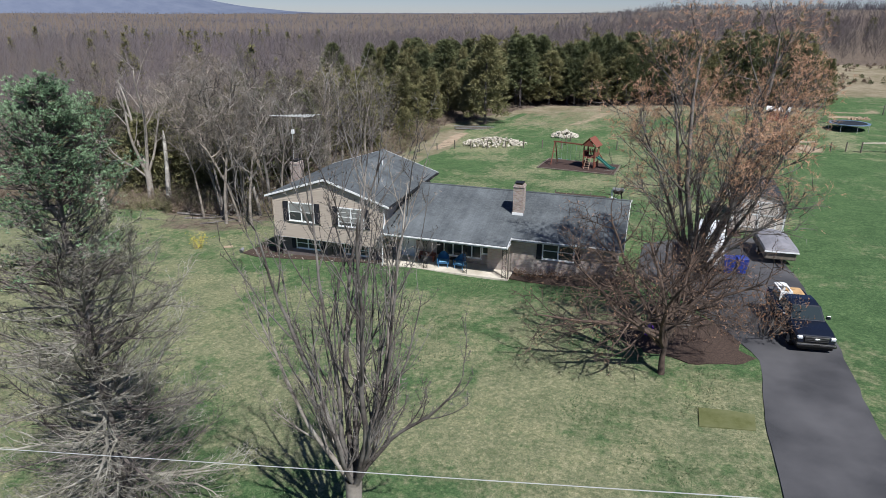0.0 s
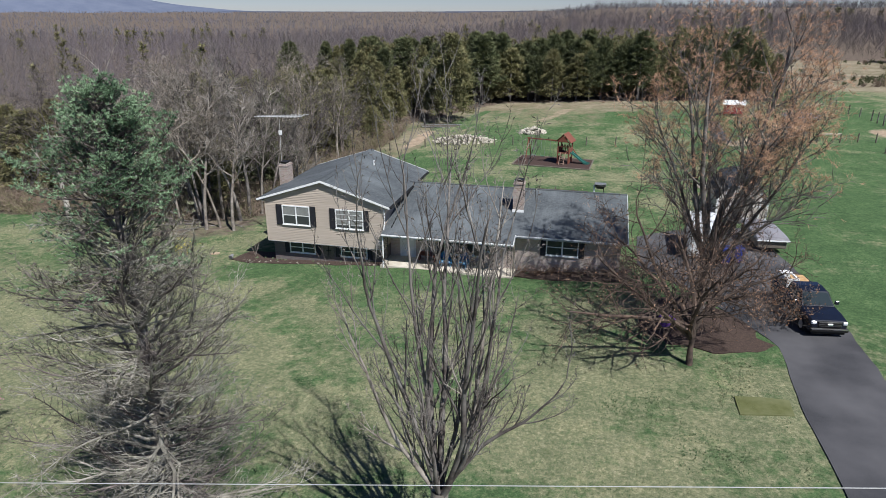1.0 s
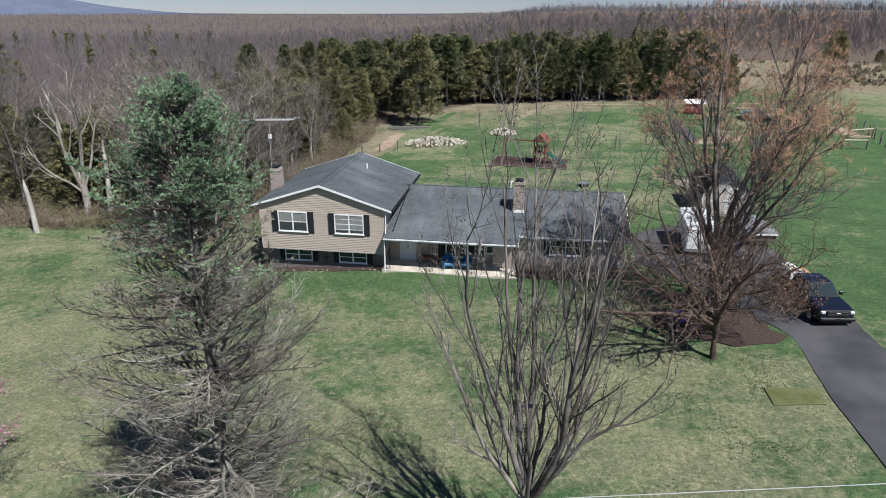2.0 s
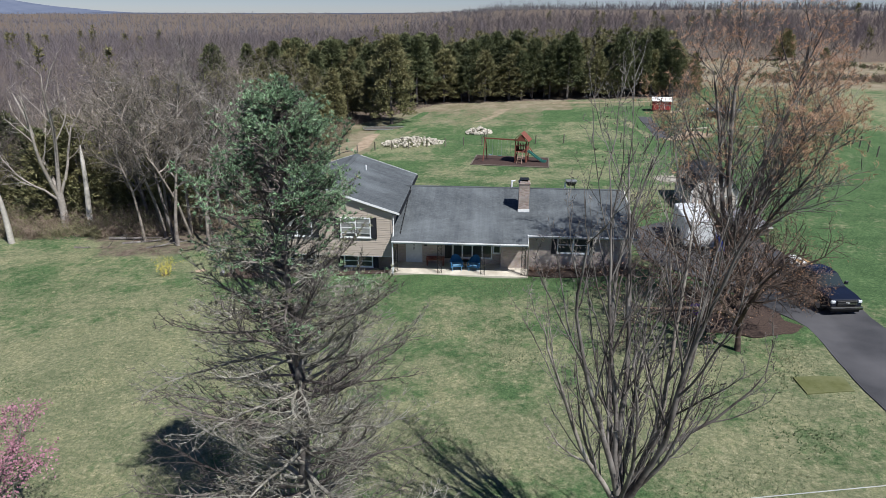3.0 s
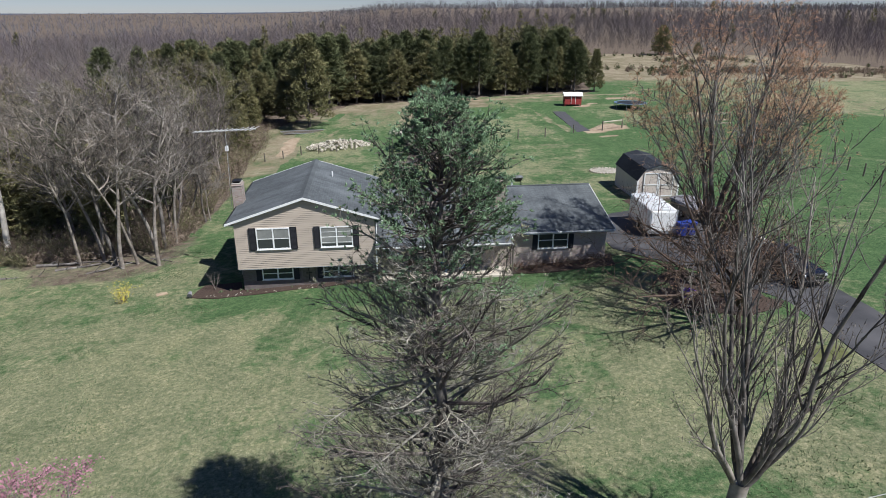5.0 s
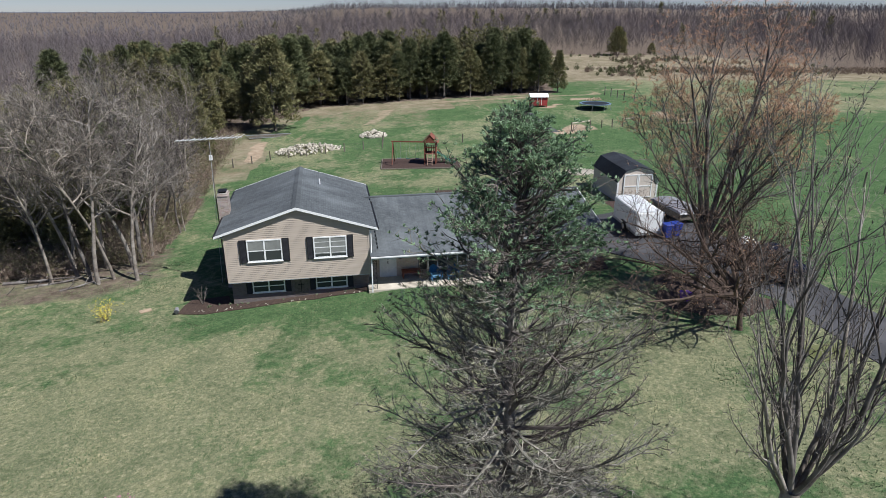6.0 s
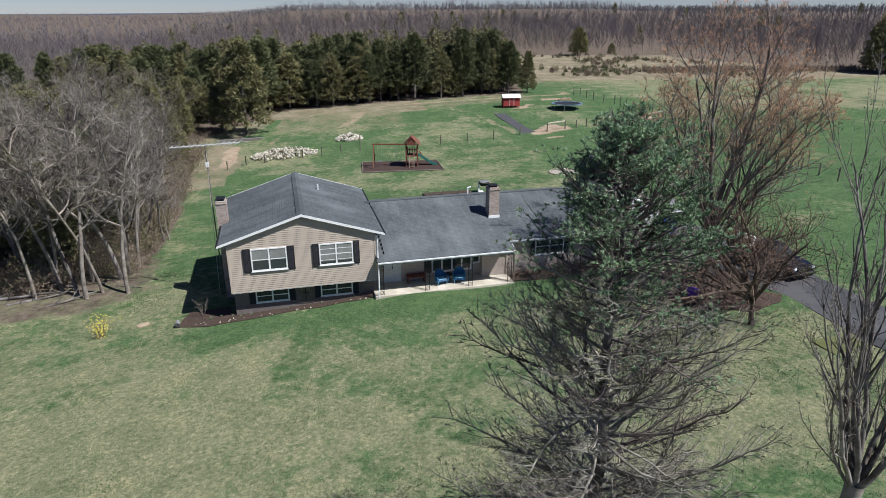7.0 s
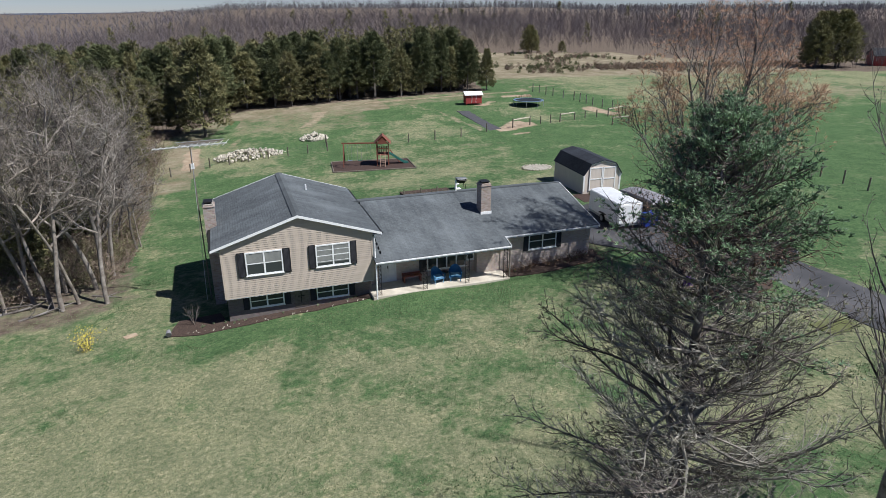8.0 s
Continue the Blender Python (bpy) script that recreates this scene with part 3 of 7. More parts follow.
# upper block roof
roof_slab("roof", [(-4.6, GF, EAVE), (-4.6, 9.95, EAVE), (0, 9.95, APEX), (0, GF, APEX)], SHINGLE, house, "grey asphalt shingle roof")
roof_slab("roof", [(4.6, 9.95, EAVE), (4.6, GF, EAVE), (0, GF, APEX), (0, 9.95, APEX)], SHINGLE, house, "grey asphalt shingle roof")
bm = bmesh.new()
for s in (-1, 1):
    slab(bm, [(0, GF - 0.01, APEX + 0.05), (s * 0.24, GF - 0.01, APEX - 0.03), (s * 0.24, 9.96, APEX - 0.03), (0, 9.96, APEX + 0.05)], (0, 0, -0.03))
part("ridge_cap", bm, SHINGLE, house)
for s in (-1, 1):
    for y in (GF - 0.035, 9.95):
        bm = bmesh.new()
        slab(bm, [(0, y, APEX + 0.015), (s * 4.64, y, EAVE + 0.0), (s * 4.64, y, EAVE - 0.13), (0, y, APEX - 0.13)], (0, 0.032, 0))
        part("rake_board", bm, WHITE, house, "white painted rake board")
for s, x in ((-1, -4.6), (1, 4.6)):
    bm = bmesh.new()
    x0, x1 = sorted((x, x + s * 0.12))
    box(bm, x0, 0.03, EAVE - 0.13, x1, 9.9, EAVE - 0.05)
    part("gutter", bm, IRON, house, "dark eaves gutter")
# soffits
bm = bmesh.new()
for s in (-1, 1):
    slab(bm, [(0, GF, APEX - 0.135), (s * 4.58, GF, EAVE - 0.135), (s * 4.58, WF, EAVE - 0.135), (0, WF, APEX - 0.135)], (0, 0, 0.03))
    x0, x1 = sorted((s * 4.1, s * 4.58))
    box(bm, x0, WF, EAVE - 0.2, x1, 9.9, EAVE - 0.17)
part("soffit", bm, GREYWHITE, house)

# upper walls: a core, faced with lap siding course by course
core = bmesh.new()
slab(core, [(WL + 0.03, WF + 0.03, 0.79), (WR - 0.03, WF + 0.03, 0.79), (WR - 0.03, WF + 0.03, gz(WR) - 0.17), (0, WF + 0.03, gz(0) - 0.17), (WL + 0.03, WF + 0.03, gz(WL) - 0.17)], (0, 0.15, 0))
box(core, WL + 0.03, WF + 0.18, 0.79, WL + 0.18, WB, 3.65)
box(core, WR - 0.18, WF + 0.18, 0.79, WR - 0.03, WB, 3.65)
slab(core, [(WL + 0.03, WB - 0.15, -1.6), (WR - 0.03, WB - 0.15, -1.6), (WR - 0.03, WB - 0.15, gz(WR) - 0.17), (0, WB - 0.15, gz(0) - 0.17), (WL + 0.03, WB - 0.15, gz(WL) - 0.17)], (0, 0.15, 0))
box(core, WL + 0.03, WF + 0.18, 0.79, WR - 0.03, WB - 0.2, 0.9)
upper_wall = part("wall", core, SIDING, house, "tan vinyl lap siding wall")
COURSE = 0.118
z, i = 0.77, 0
plank_mesh = {}
while z < APEX - 0.35:
    top = min(z + COURSE, APEX - 0.24)
    half0, half1 = min(4.1, (APEX - 0.2 - z) / PITCH), min(4.1, (APEX - 0.2 - top) / PITCH)
    bm = bmesh.new()
    p0, p1 = Vector((-half0 - (0.05 if half0 > 4 else 0), WF, z)), Vector((half0, WF, z))
    q0, q1 = Vector((-half1 - (0.05 if half1 > 4 else 0), WF, top)), Vector((half1, WF, top))
    front, inn = Vector((0, -0.024, 0)), Vector((0, 0.03, 0))
    vs = [bm.verts.new(v) for v in (p0 + front, p1 + front, q1, q0, p0 + inn, p1 + inn, q1 + inn, q0 + inn)]
    for f in ((0, 1, 2, 3), (0, 4, 5, 1), (1, 5, 6, 2), (2, 6, 7, 3), (3, 7, 4, 0), (4, 7, 6, 5)):
        bm.faces.new([vs[k] for k in f])
    part("siding_plank", bm, SIDING, upper_wall)
    z, i = top, i + 1
for x, sgn in ((WL, -1), (WR, 1)):
    bm = bmesh.new()
    vs = [bm.verts.new(v) for v in ((x + sgn * 0.016, WF, 0), (x + sgn * 0.016, WB, 0), (x, WB, COURSE), (x, WF, COURSE), (x - sgn * 0.03, WF, 0), (x - sgn * 0.03, WB, 0), (x - sgn * 0.03, WB, COURSE), (x - sgn * 0.03, WF, COURSE))]
    for f in ((0, 1, 2, 3), (0, 4, 5, 1), (1, 5, 6, 2), (2, 6, 7, 3), (3, 7, 4, 0)):
        bm.faces.new([vs[k] for k in f])
    bmesh.ops.recalc_face_normals(bm, faces=bm.faces[:])
    first = part("siding_plank", bm, SIDING, upper_wall)
    first.location.z = 0.77
    for k in range(1, 25):
        o = new("siding_plank", first.data)
        o.parent = upper_wall
        o.location.z = 0.77 + k * COURSE
part("corner_board", boxes((WL - 0.03, WF - 0.035, 0.77, WL + 0.06, WF + 0.05, 3.66)), SIDING, house)
part("corner_board", boxes((WR - 0.06, WF - 0.035, 0.77, WR + 0.03, WF + 0.05, 3.66)), SIDING, house)

# lower storey of the split level
bm = boxes((WL + 0.05, WC, -1.7, WR - 0.05, WC + 0.2, 0.79), (WL + 0.05, WC + 0.2, -1.7, WL + 0.25, WB - 0.02, 0.79), (WR - 0.25, WC + 0.2, -1.7, WR - 0.05, WB - 0.02, 0.79))
part("wall", bm, DARKBRICK, house, "grey-brown brick lower wall")
part("soffit", boxes((WL, WF - 0.01, 0.73, WR, WC, 0.77)), GREYWHITE, house)


def ring_bm(x0, x1, z0, z1, ya, yb, f):
    """One closed rectangular picture-frame shape."""
    bm = bmesh.new()
    out = [(x0, z0), (x1, z0), (x1, z1), (x0, z1)]
    inn = [(x0 + f, z0 + f), (x1 - f, z0 + f), (x1 - f, z1 - f), (x0 + f, z1 - f)]
    v = [[bm.verts.new((x, y, z)) for x, z in loop] for y in (ya, yb) for loop in (out, inn)]
    for k in range(4):
        j = (k + 1) % 4
        bm.faces.new((v[0][k], v[0][j], v[1][j], v[1][k]))
        bm.faces.new((v[2][k], v[3][k], v[3][j], v[2][j]))
        bm.faces.new((v[0][k], v[2][k], v[2][j], v[0][j]))
        bm.faces.new((v[1][k], v[1][j], v[3][j], v[3][k]))
    bmesh.ops.recalc_face_normals(bm, faces=bm.faces[:])
    return bm


def sash_window(x0, x1, z0, z1, y, panes=2, rail=True, sill=True, shutter=0.0, pale=0, name="window"):
    """A framed window of several sashes on a wall whose outer face is at y and looks to -y."""
    f = 0.07
    win = part(name, ring_bm(x0, x1, z0, z1, y - 0.05, y + 0.02, f), WHITE, house, "white framed window")
    step = (x1 - x0) / panes
    for k in range(1, panes):
        part("mullion", boxes((x0 + k * step - f * 0.65, y - 0.048, z0 + f, x0 + k * step + f * 0.65, y + 0.02, z1 - f)), WHITE, win)
    if rail:
        zm = (z0 + z1) / 2
        for k in range(panes):
            part("meeting_rail", boxes((x0 + k * step + f * 0.6, y - 0.035, zm - 0.025, x0 + (k + 1) * step - f * 0.6, y + 0.02, zm + 0.025)), WHITE, win)
    if sill:
        part("window_sill", boxes((x0 - 0.04, y - 0.08, z0 - 0.035, x1 + 0.04, y + 0.02, z0)), WHITE, win)
    for k in range(panes):
        for a, b in (((z0 + f, (z0 + z1) / 2), ((z0 + z1) / 2, z1 - f)) if rail else ((z0 + f, z1 - f),)):
            part("pane", boxes((x0 + k * step + 0.03, y - 0.022, a, x0 + (k + 1) * step - 0.03, y - 0.012, b)), GLASS, win)
        if pale:
            zm = (z0 + z1) / 2
            part("blind", boxes((x0 + k * step + 0.07, y - 0.0265, zm + 0.03, x0 + (k + 1) * step - 0.07, y - 0.0245, z1 - f - 0.01)), CURTAIN, win, "pale lowered blind")
            if pale > 1:
                part("blind", boxes((x0 + k * step + 0.07, y - 0.0265, zm - 0.42, x0 + (k + 1) * step - 0.07, y - 0.0245, zm - 0.03)), CURTAIN, win, "pale lowered blind")
                for zz in ((z0 + zm) / 2 - 0.02, (zm + z1) / 2):
                    part("muntin", boxes((x0 + k * step + f, y - 0.034, zz - 0.014, x0 + (k + 1) * step - f * 0.6, y - 0.028, zz + 0.014)), WHITE, win)
    if shutter:
        for s0, s1 in ((x0 - shutter - 0.02, x0 - 0.02), (x1 + 0.02, x1 + shutter + 0.02)):
            bm = bmesh.new()
            box(bm, s0, y - 0.03, z0 - 0.05, s1, y - 0.005, z1 + 0.03)
            for e0, e1 in ((s0, s0 + 0.05), (s1 - 0.05, s1)):
                box(bm, e0, y - 0.05, z0 - 0.05, e1, y - 0.03, z1 + 0.03)
            zz = z0
            while zz < z1 - 0.02:
                slab(bm, [(s0 + 0.05, y - 0.032, zz + 0.035), (s1 - 0.05, y - 0.032, zz + 0.035), (s1 - 0.05, y - 0.048, zz), (s0 + 0.05, y - 0.048, zz)], (0, 0.0, 0.008))
                zz += 0.055
            part("shutter", bm, BLACKPAINT, house, "black louvred shutter")
    return win


sash_window(-2.92, -0.95, 2.02, 3.36, WF - 0.042, 2, shutter=0.40, pale=1)
sash_window(0.85, 2.78, 2.02, 3.33, WF - 0.042, 2, shutter=0.36, pale=2)
sash_window(-2.92, -1.02, -0.24, 0.58, WC - 0.01, 2, shutter=0.34)
sash_window(0.82, 2.72, -0.24, 0.57, WC - 0.01, 2, shutter=0.34)
part("wall_panel", boxes((-0.45, WC - 0.03, -0.55, 0.35, WC, 0.6)), POSTWOOD, house, "grey panel with a dark iron cross")
part("iron_cross", boxes((-0.09, WC - 0.06, -0.35, -0.05, WC - 0.032, 0.45), (-0.26, WC - 0.06, 0.1, 0.12, WC - 0.032, 0.14)), IRON, house)

# main block
E0, Z0, SL = -0.47, 2.07, 0.267        # porch eave, its height, the roof's slope
RY = 6.15
RZ = Z0 + SL * (RY - E0)
E1 = 0.53
Z1 = Z0 + SL * (E1 - E0)
XJ, XE = 12.62, 19.45
roof_slab("roof", [(4.12, E0, Z0), (XJ, E0, Z0), (XJ, E1, Z1), (XE, E1, Z1), (XE, RY, RZ), (4.12, RY, RZ)], SHINGLE, house, "grey asphalt shingle roof with tree shadow")
roof_slab("roof", [(XE, 11.4, RZ - SL * (11.4 - RY)), (3.9, 11.4, RZ - SL * (11.4 - RY)), (3.9, RY, RZ), (XE, RY, RZ)], SHINGLE, house, "grey asphalt shingle roof")
part("ridge_cap", boxes((4.2, RY - 0.1, RZ - 0.02, XE, RY + 0.1, RZ + 0.025)), SHINGLE, house)
bm = boxes((4.14, E0 - 0.08, Z0 - 0.10, XJ, E0 - 0.002, Z0 - 0.03))
part("gutter", bm, WHITE, house, "white eaves gutter")
part("gutter", boxes((XJ + 0.02, E1 - 0.07, Z1 - 0.10, XE, E1 - 0.002, Z1 - 0.03)), GREYWHITE, house, "pale eaves gutter")
bm = bmesh.new()
slab(bm, [(XJ, E0 - 0.05, Z0 + 0.02), (XJ, E1, Z1 + 0.02), (XJ, E1, Z1 - 0.18), (XJ, E0 - 0.05, Z0 - 0.18)], (0.03, 0, 0))
part("rake_board", bm, WHITE, house, "white painted rake board")
for y0, y1, za, zb in ((E1 - 0.05, RY, Z1, RZ), (RY, 11.4, RZ, RZ - SL * (11.4 - RY))):
    bm = bmesh.new()
    slab(bm, [(XE, y0, za + 0.015), (XE, y1, zb + 0.015), (XE, y1, zb - 0.17), (XE, y0, za - 0.17)], (0.03, 0, 0))
    part("rake_board", bm, WHITE, house, "white painted rake board")
part("soffit", boxes((4.2, E0, Z0 - 0.2, XJ, MY, Z0 - 0.16), (XJ, E1, Z1 - 0.2, XE - 0.05, WY, Z1 - 0.17)), GREYWHITE, house)
# invented wall section, brought forward so the sun lights a triangle on it
part("wall", boxes((11.0, 1.06, -0.9, XJ - 0.02, MY - 0.002, Z0 - 0.204)), BRICK, house, "pale brick section added forward of the porch wall to catch sun")
part("wall", boxes((4.1, MY, -0.9, XJ, MY + 0.22, 2.42)), BRICK, house, "pale pinkish brick porch wall")
part("wall", boxes((XJ - 0.02, WY, -0.9, 19.1, WY + 0.22, Z1 - 0.13), (XJ - 0.02, WY + 0.22, -0.9, XJ + 0.18, MY + 0.22, 2.4)), BRICK, house, "pale pinkish brick front wall of the wing")
bm = bmesh.new()
slab(bm, [(18.9, WY + 0.22, -0.9), (18.9, 11.0, -0.9), (18.9, 11.0, 2.3), (18.9, RY, RZ - 0.16), (18.9, WY + 0.22, Z1 - 0.1)], (0.2, 0, 0))
box(bm, 4.1, 10.8, -1.8, 18.9, 11.0, 2.1)
part("wall", bm, BRICK, house, "pale pinkish brick end wall")
sash_window(14.55, 16.55, 1.0, 2.14, WY - 0.002, 2, shutter=0.34)
# picture window of the porch
sash_window(7.85, 10.45, 0.25, 1.62, MY - 0.002, 4, rail=False)
sash_window(10.5, 11.0, 0.62, 1.62, MY - 0.002, 1, rail=False)
part("shutter", boxes((7.35, MY - 0.04, 0.2, 7.8, MY - 0.004, 1.62)), BLACKPAINT, house, "black shutter")
part("shutter", boxes((11.06, MY - 0.04, 0.55, 11.46, MY - 0.004, 1.62)), BLACKPAINT, house, "black shutter")
# front door
bm = boxes((4.78, MY - 0.05, -0.16, 4.86, MY, 1.62), (5.78, MY - 0.05, -0.16, 5.86, MY, 1.62), (4.86, MY - 0.05, 1.56, 5.78, MY, 1.62))
part("door_frame", bm, GREYWHITE, house)
door = part("door", boxes((4.86, MY - 0.035, -0.15, 5.78, MY - 0.005, 1.56)), GREYWHITE, house, "white panelled front door")
for z0, z1 in ((-0.02, 0.42), (0.55, 1.02), (1.12, 1.46)):
    for x0 in (4.94, 5.36):
        part("door_panel", boxes((x0, MY - 0.05, z0, x0 + 0.34, MY - 0.034, z1), bev=0.01), GREYWHITE, door)
part("door_lights", boxes((5.29, MY - 0.055, 0.75, 5.35, MY - 0.034, 0.92), (5.29, MY - 0.055, 1.02, 5.35, MY - 0.034, 1.2), (5.29, MY - 0.055, 1.28, 5.35, MY - 0.034, 1.45)), GLASS, door, "three small dark panes")
part("letter_box", boxes((5.98, MY - 0.12, 1.05, 6.2, MY, 1.4), bev=0.02), IRON, house, "black wall letter box")

# porch
PF = -0.15
porch = part("porch_slab", boxes((3.95, -0.35, -0.8, 12.7, MY, PF), bev=0.02), CONCRETE, house, "cracked cream concrete porch slab")


def iron_post(x, y, z0, z1):
    """A flat wrought-iron porch post: two bars with scrolls between."""
    bm = bmesh.new()
    for dx in (-0.13, 0.13):
        box(bm, x + dx - 0.014, y - 0.014, z0, x + dx + 0.014, y + 0.014, z1)
    n = int((z1 - z0) / 0.26)
    for k in range(n):
        zc = z0 + (k + 0.5) * (z1 - z0) / n
        ring = [(x + 0.10 * math.cos(a), y, zc + 0.11 * math.sin(a)) for a in (j * math.pi / 4 for j in range(9))]
        for p, q in zip(ring, ring[1:]):
            rod(bm, p, q, 0.011, n=4)
        rod(bm, (x - 0.12, y, zc - 0.12), (x + 0.12, y, zc + 0.12), 0.01, n=4)
    part("porch_post", bm, IRON, house, "black wrought-iron lattice post")


for px in (4.35, 7.15, 9.85, 12.4):
    iron_post(px, -0.22, PF, Z0 - 0.2)
part("downspout", boxes((4.14, -0.36, -0.5, 4.22, -0.28, Z0 - 0.1), bev=0.015), WHITE, house, "white downspout")
part("downspout", boxes((12.62, -0.3, -0.25, 12.71, -0.22, Z0 - 0.1), bev=0.015), POSTWOOD, house, "brown downspout")
bm = rods(((4.22, WF - 0.08, 3.5), (4.22, WF - 0.08, 2.6), 0.035), ((4.22, WF - 0.08, 2.6), (4.2, -0.1, 2.2), 0.035))
part("downspout", bm, WHITE, house, "white downspout")


def chimney(x0, x1, y0, y1, z0, z1, label):
    ch = part("chimney", boxes((x0, y0, z0, x1, y1, z1 - 0.1)), CHIMNEYBRICK, house, label)
    part("chimney_crown", boxes((x0 - 0.04, y0 - 0.04, z1 - 0.17, x1 + 0.04, y1 + 0.04, z1 - 0.103), (x0 + 0.02, y0 + 0.02, z1 - 0.099, x1 - 0.02, y1 - 0.02, z1), bev=0.01), CHIMNEYBRICK, ch)
    part("flue_cap", boxes((x0 + 0.12, y0 + 0.15, z1 + 0.004, x1 - 0.12, y1 - 0.15, z1 + 0.1), (x0 + 0.05, y0 + 0.08, z1 + 0.1, x1 - 0.05, y1 - 0.08, z1 + 0.13)), IRON, ch, "dark metal flue cap")
    return ch


main_chimney = chimney(12.1, 12.78, 3.15, 3.95, 2.4, 5.05, "pink-grey brick chimney on the main roof")
part("flashing", boxes((12.06, 3.11, 2.95, 12.82, 3.147, 3.2)), WHITE, main_chimney, "white metal flashing")
chimney(-4.84, -4.22, 3.75, 4.65, -1.8, 5.18, "pink-grey brick chimney on the gable's side")
part("vent_pipe", rods(((1.35, 6.6, 4.6), (1.35, 6.6, 5.15), 0.05)), WHITE, house, "white roof vent pipe")
part("vent_pipe", rods(((11.75, 7.0, 3.4), (11.75, 7.0, 4.15), 0.06), ((11.75, 7.0, 4.1), (12.0, 7.0, 4.15), 0.05)), WHITE, house, "white elbow vent pipe")
for k in range(14):
    part("step_flashing", boxes((4.62, 0.25 + 0.42 * k, 2.28 + SL * 0.42 * k, 4.64, 0.5 + 0.42 * k, 2.42 + SL * 0.42 * k)), IRON, house)


# ---- trees ----
def tube(V, F, pts, rads, n):
    """A tapered tube along pts, added to the vertex and face lists."""
    base, m = len(V), len(pts)
    side = None
    for i, p in enumerate(pts):
        d = (pts[min(i + 1, m - 1)] - pts[max(i - 1, 0)]).normalized()
        if side is None:
            side = d.orthogonal().normalized()
        else:
            side = (side - d * side.dot(d)).normalized()
        up = d.cross(side)
        r = rads[i]
        if i == m - 1 and r < 0.006:
            V.append(p[:])
            continue
        for k in range(n):
            a = 2 * math.pi * k / n
            V.append((p + side * (r * math.cos(a)) + up * (r * math.sin(a)))[:])
    last = len(V) - base - (m - 1) * n
    for i in range(m - 2 if last == 1 else m - 1):
        for k in range(n):
            a, b = base + i * n + k, base + i * n + (k + 1) % n
            F.append((a, b, b + n, a + n))
    if last == 1:
        tip, q = len(V) - 1, base + (m - 2) * n
        for k in range(n):
            F.append((q + k, q + (k + 1) % n, tip))


def wander(rng, p, d, length, segs, wig, up):
    """A bending line of points that leaves p along d; up pulls it to (or from) the vertical."""
    pts, d = [p.copy()], d.normalized()
    step = length / segs
    for i in range(segs):
        d = (d + Vector((rng.gauss(0, wig), rng.gauss(0, wig), rng.gauss(0, wig) + up / segs))).normalized()
        pts.append(pts[-1] + d * step)
    return pts


def grow(rng, V, F, tips, p, d, length, r, level, cfg):
    c = cfg[level]
    segs = c["segs"]
    pts = wander(rng, p, d, length, segs, c["wig"], c["up"])
    end = r * c.get("end", 0.35) if level < len(cfg) - 1 else 0.003
    tube(V, F, pts, [r + (end - r) * i / segs for i in range(segs)] + [min(end * 0.3, 0.005)], c["sides"])
    tips.append((pts[-1], (pts[-1] - pts[-2]).normalized(), level))
    if level + 1 == len(cfg):
        return
    k = cfg[level + 1]
    num = rng.randint(*k["num"])
    for i in range(num):
        t = k["start"] + (k.get("stop", 1.0) - k["start"]) * (i + rng.random()) / num
        f = min(t, 0.999) * segs
        j = int(f)
        q = pts[j].lerp(pts[j + 1], f - j)
        d0 = (pts[j + 1] - pts[j]).normalized()
        side = d0.orthogonal().normalized()
        side.rotate(Matrix.Rotation(i * 2.4 + rng.uniform(-0.6, 0.6), 3, d0))
        ang = radians(rng.uniform(*k["angle"]))
        nd = d0 * math.cos(ang) + side * math.sin(ang)
        rr = max((r + (end - r) * t) * k["rad"], k.get("least", 0.006))
        grow(rng, V, F, tips, q, nd, length * rng.uniform(*k["len"]) * (1.15 - 0.5 * t if k.get("taper", True) else 1), rr, level + 1, cfg)


def spindles(rng, V, F, p, d, length, width, num, spread):
    """Pointed needle sprays round the direction d."""
    for i in range(num):
        nd = (d + Vector((rng.gauss(0, spread), rng.gauss(0, spread), rng.gauss(0, spread * 0.7)))).normalized()
        s = nd.orthogonal().normalized()
        s.rotate(Matrix.Rotation(rng.random() * 6.28, 3, nd))
        u = nd.cross(s)
        L, w = length * rng.uniform(0.7, 1.3), width * rng.uniform(0.7, 1.3)
        b = len(V)
        m = p + nd * (L * 0.35)
        V.extend((p[:], (m + s * w)[:], (m - s * w * 0.5 + u * w * 0.85)[:], (m - s * w * 0.5 - u * w * 0.85)[:], (p + nd * L)[:]))
        F.extend(((b, b + 2, b + 1), (b, b + 3, b + 2), (b, b + 1, b + 3), (b + 1, b + 2, b + 4), (b + 2, b + 3, b + 4), (b + 3, b + 1, b + 4)))


def flakes(rng, V, F, p, size, num, spread):
    """Small loose scales: buds, blossom or needle tufts round p."""
    for i in range(num):
        c = p + Vector((rng.gauss(0, spread), rng.gauss(0, spread), rng.gauss(0, spread)))
        a = Vector((rng.gauss(0, 1), rng.gauss(0, 1), rng.gauss(0, 1))).normalized()
        b = a.orthogonal().normalized() * size * rng.uniform(0.5, 1.2)
        a = a * size * rng.uniform(0.7, 1.4)
        k = len(V)
        V.extend(((c - a)[:], (c + b)[:], (c + a)[:], (c - b)[:]))
        F.append((k, k + 1, k + 2, k + 3))


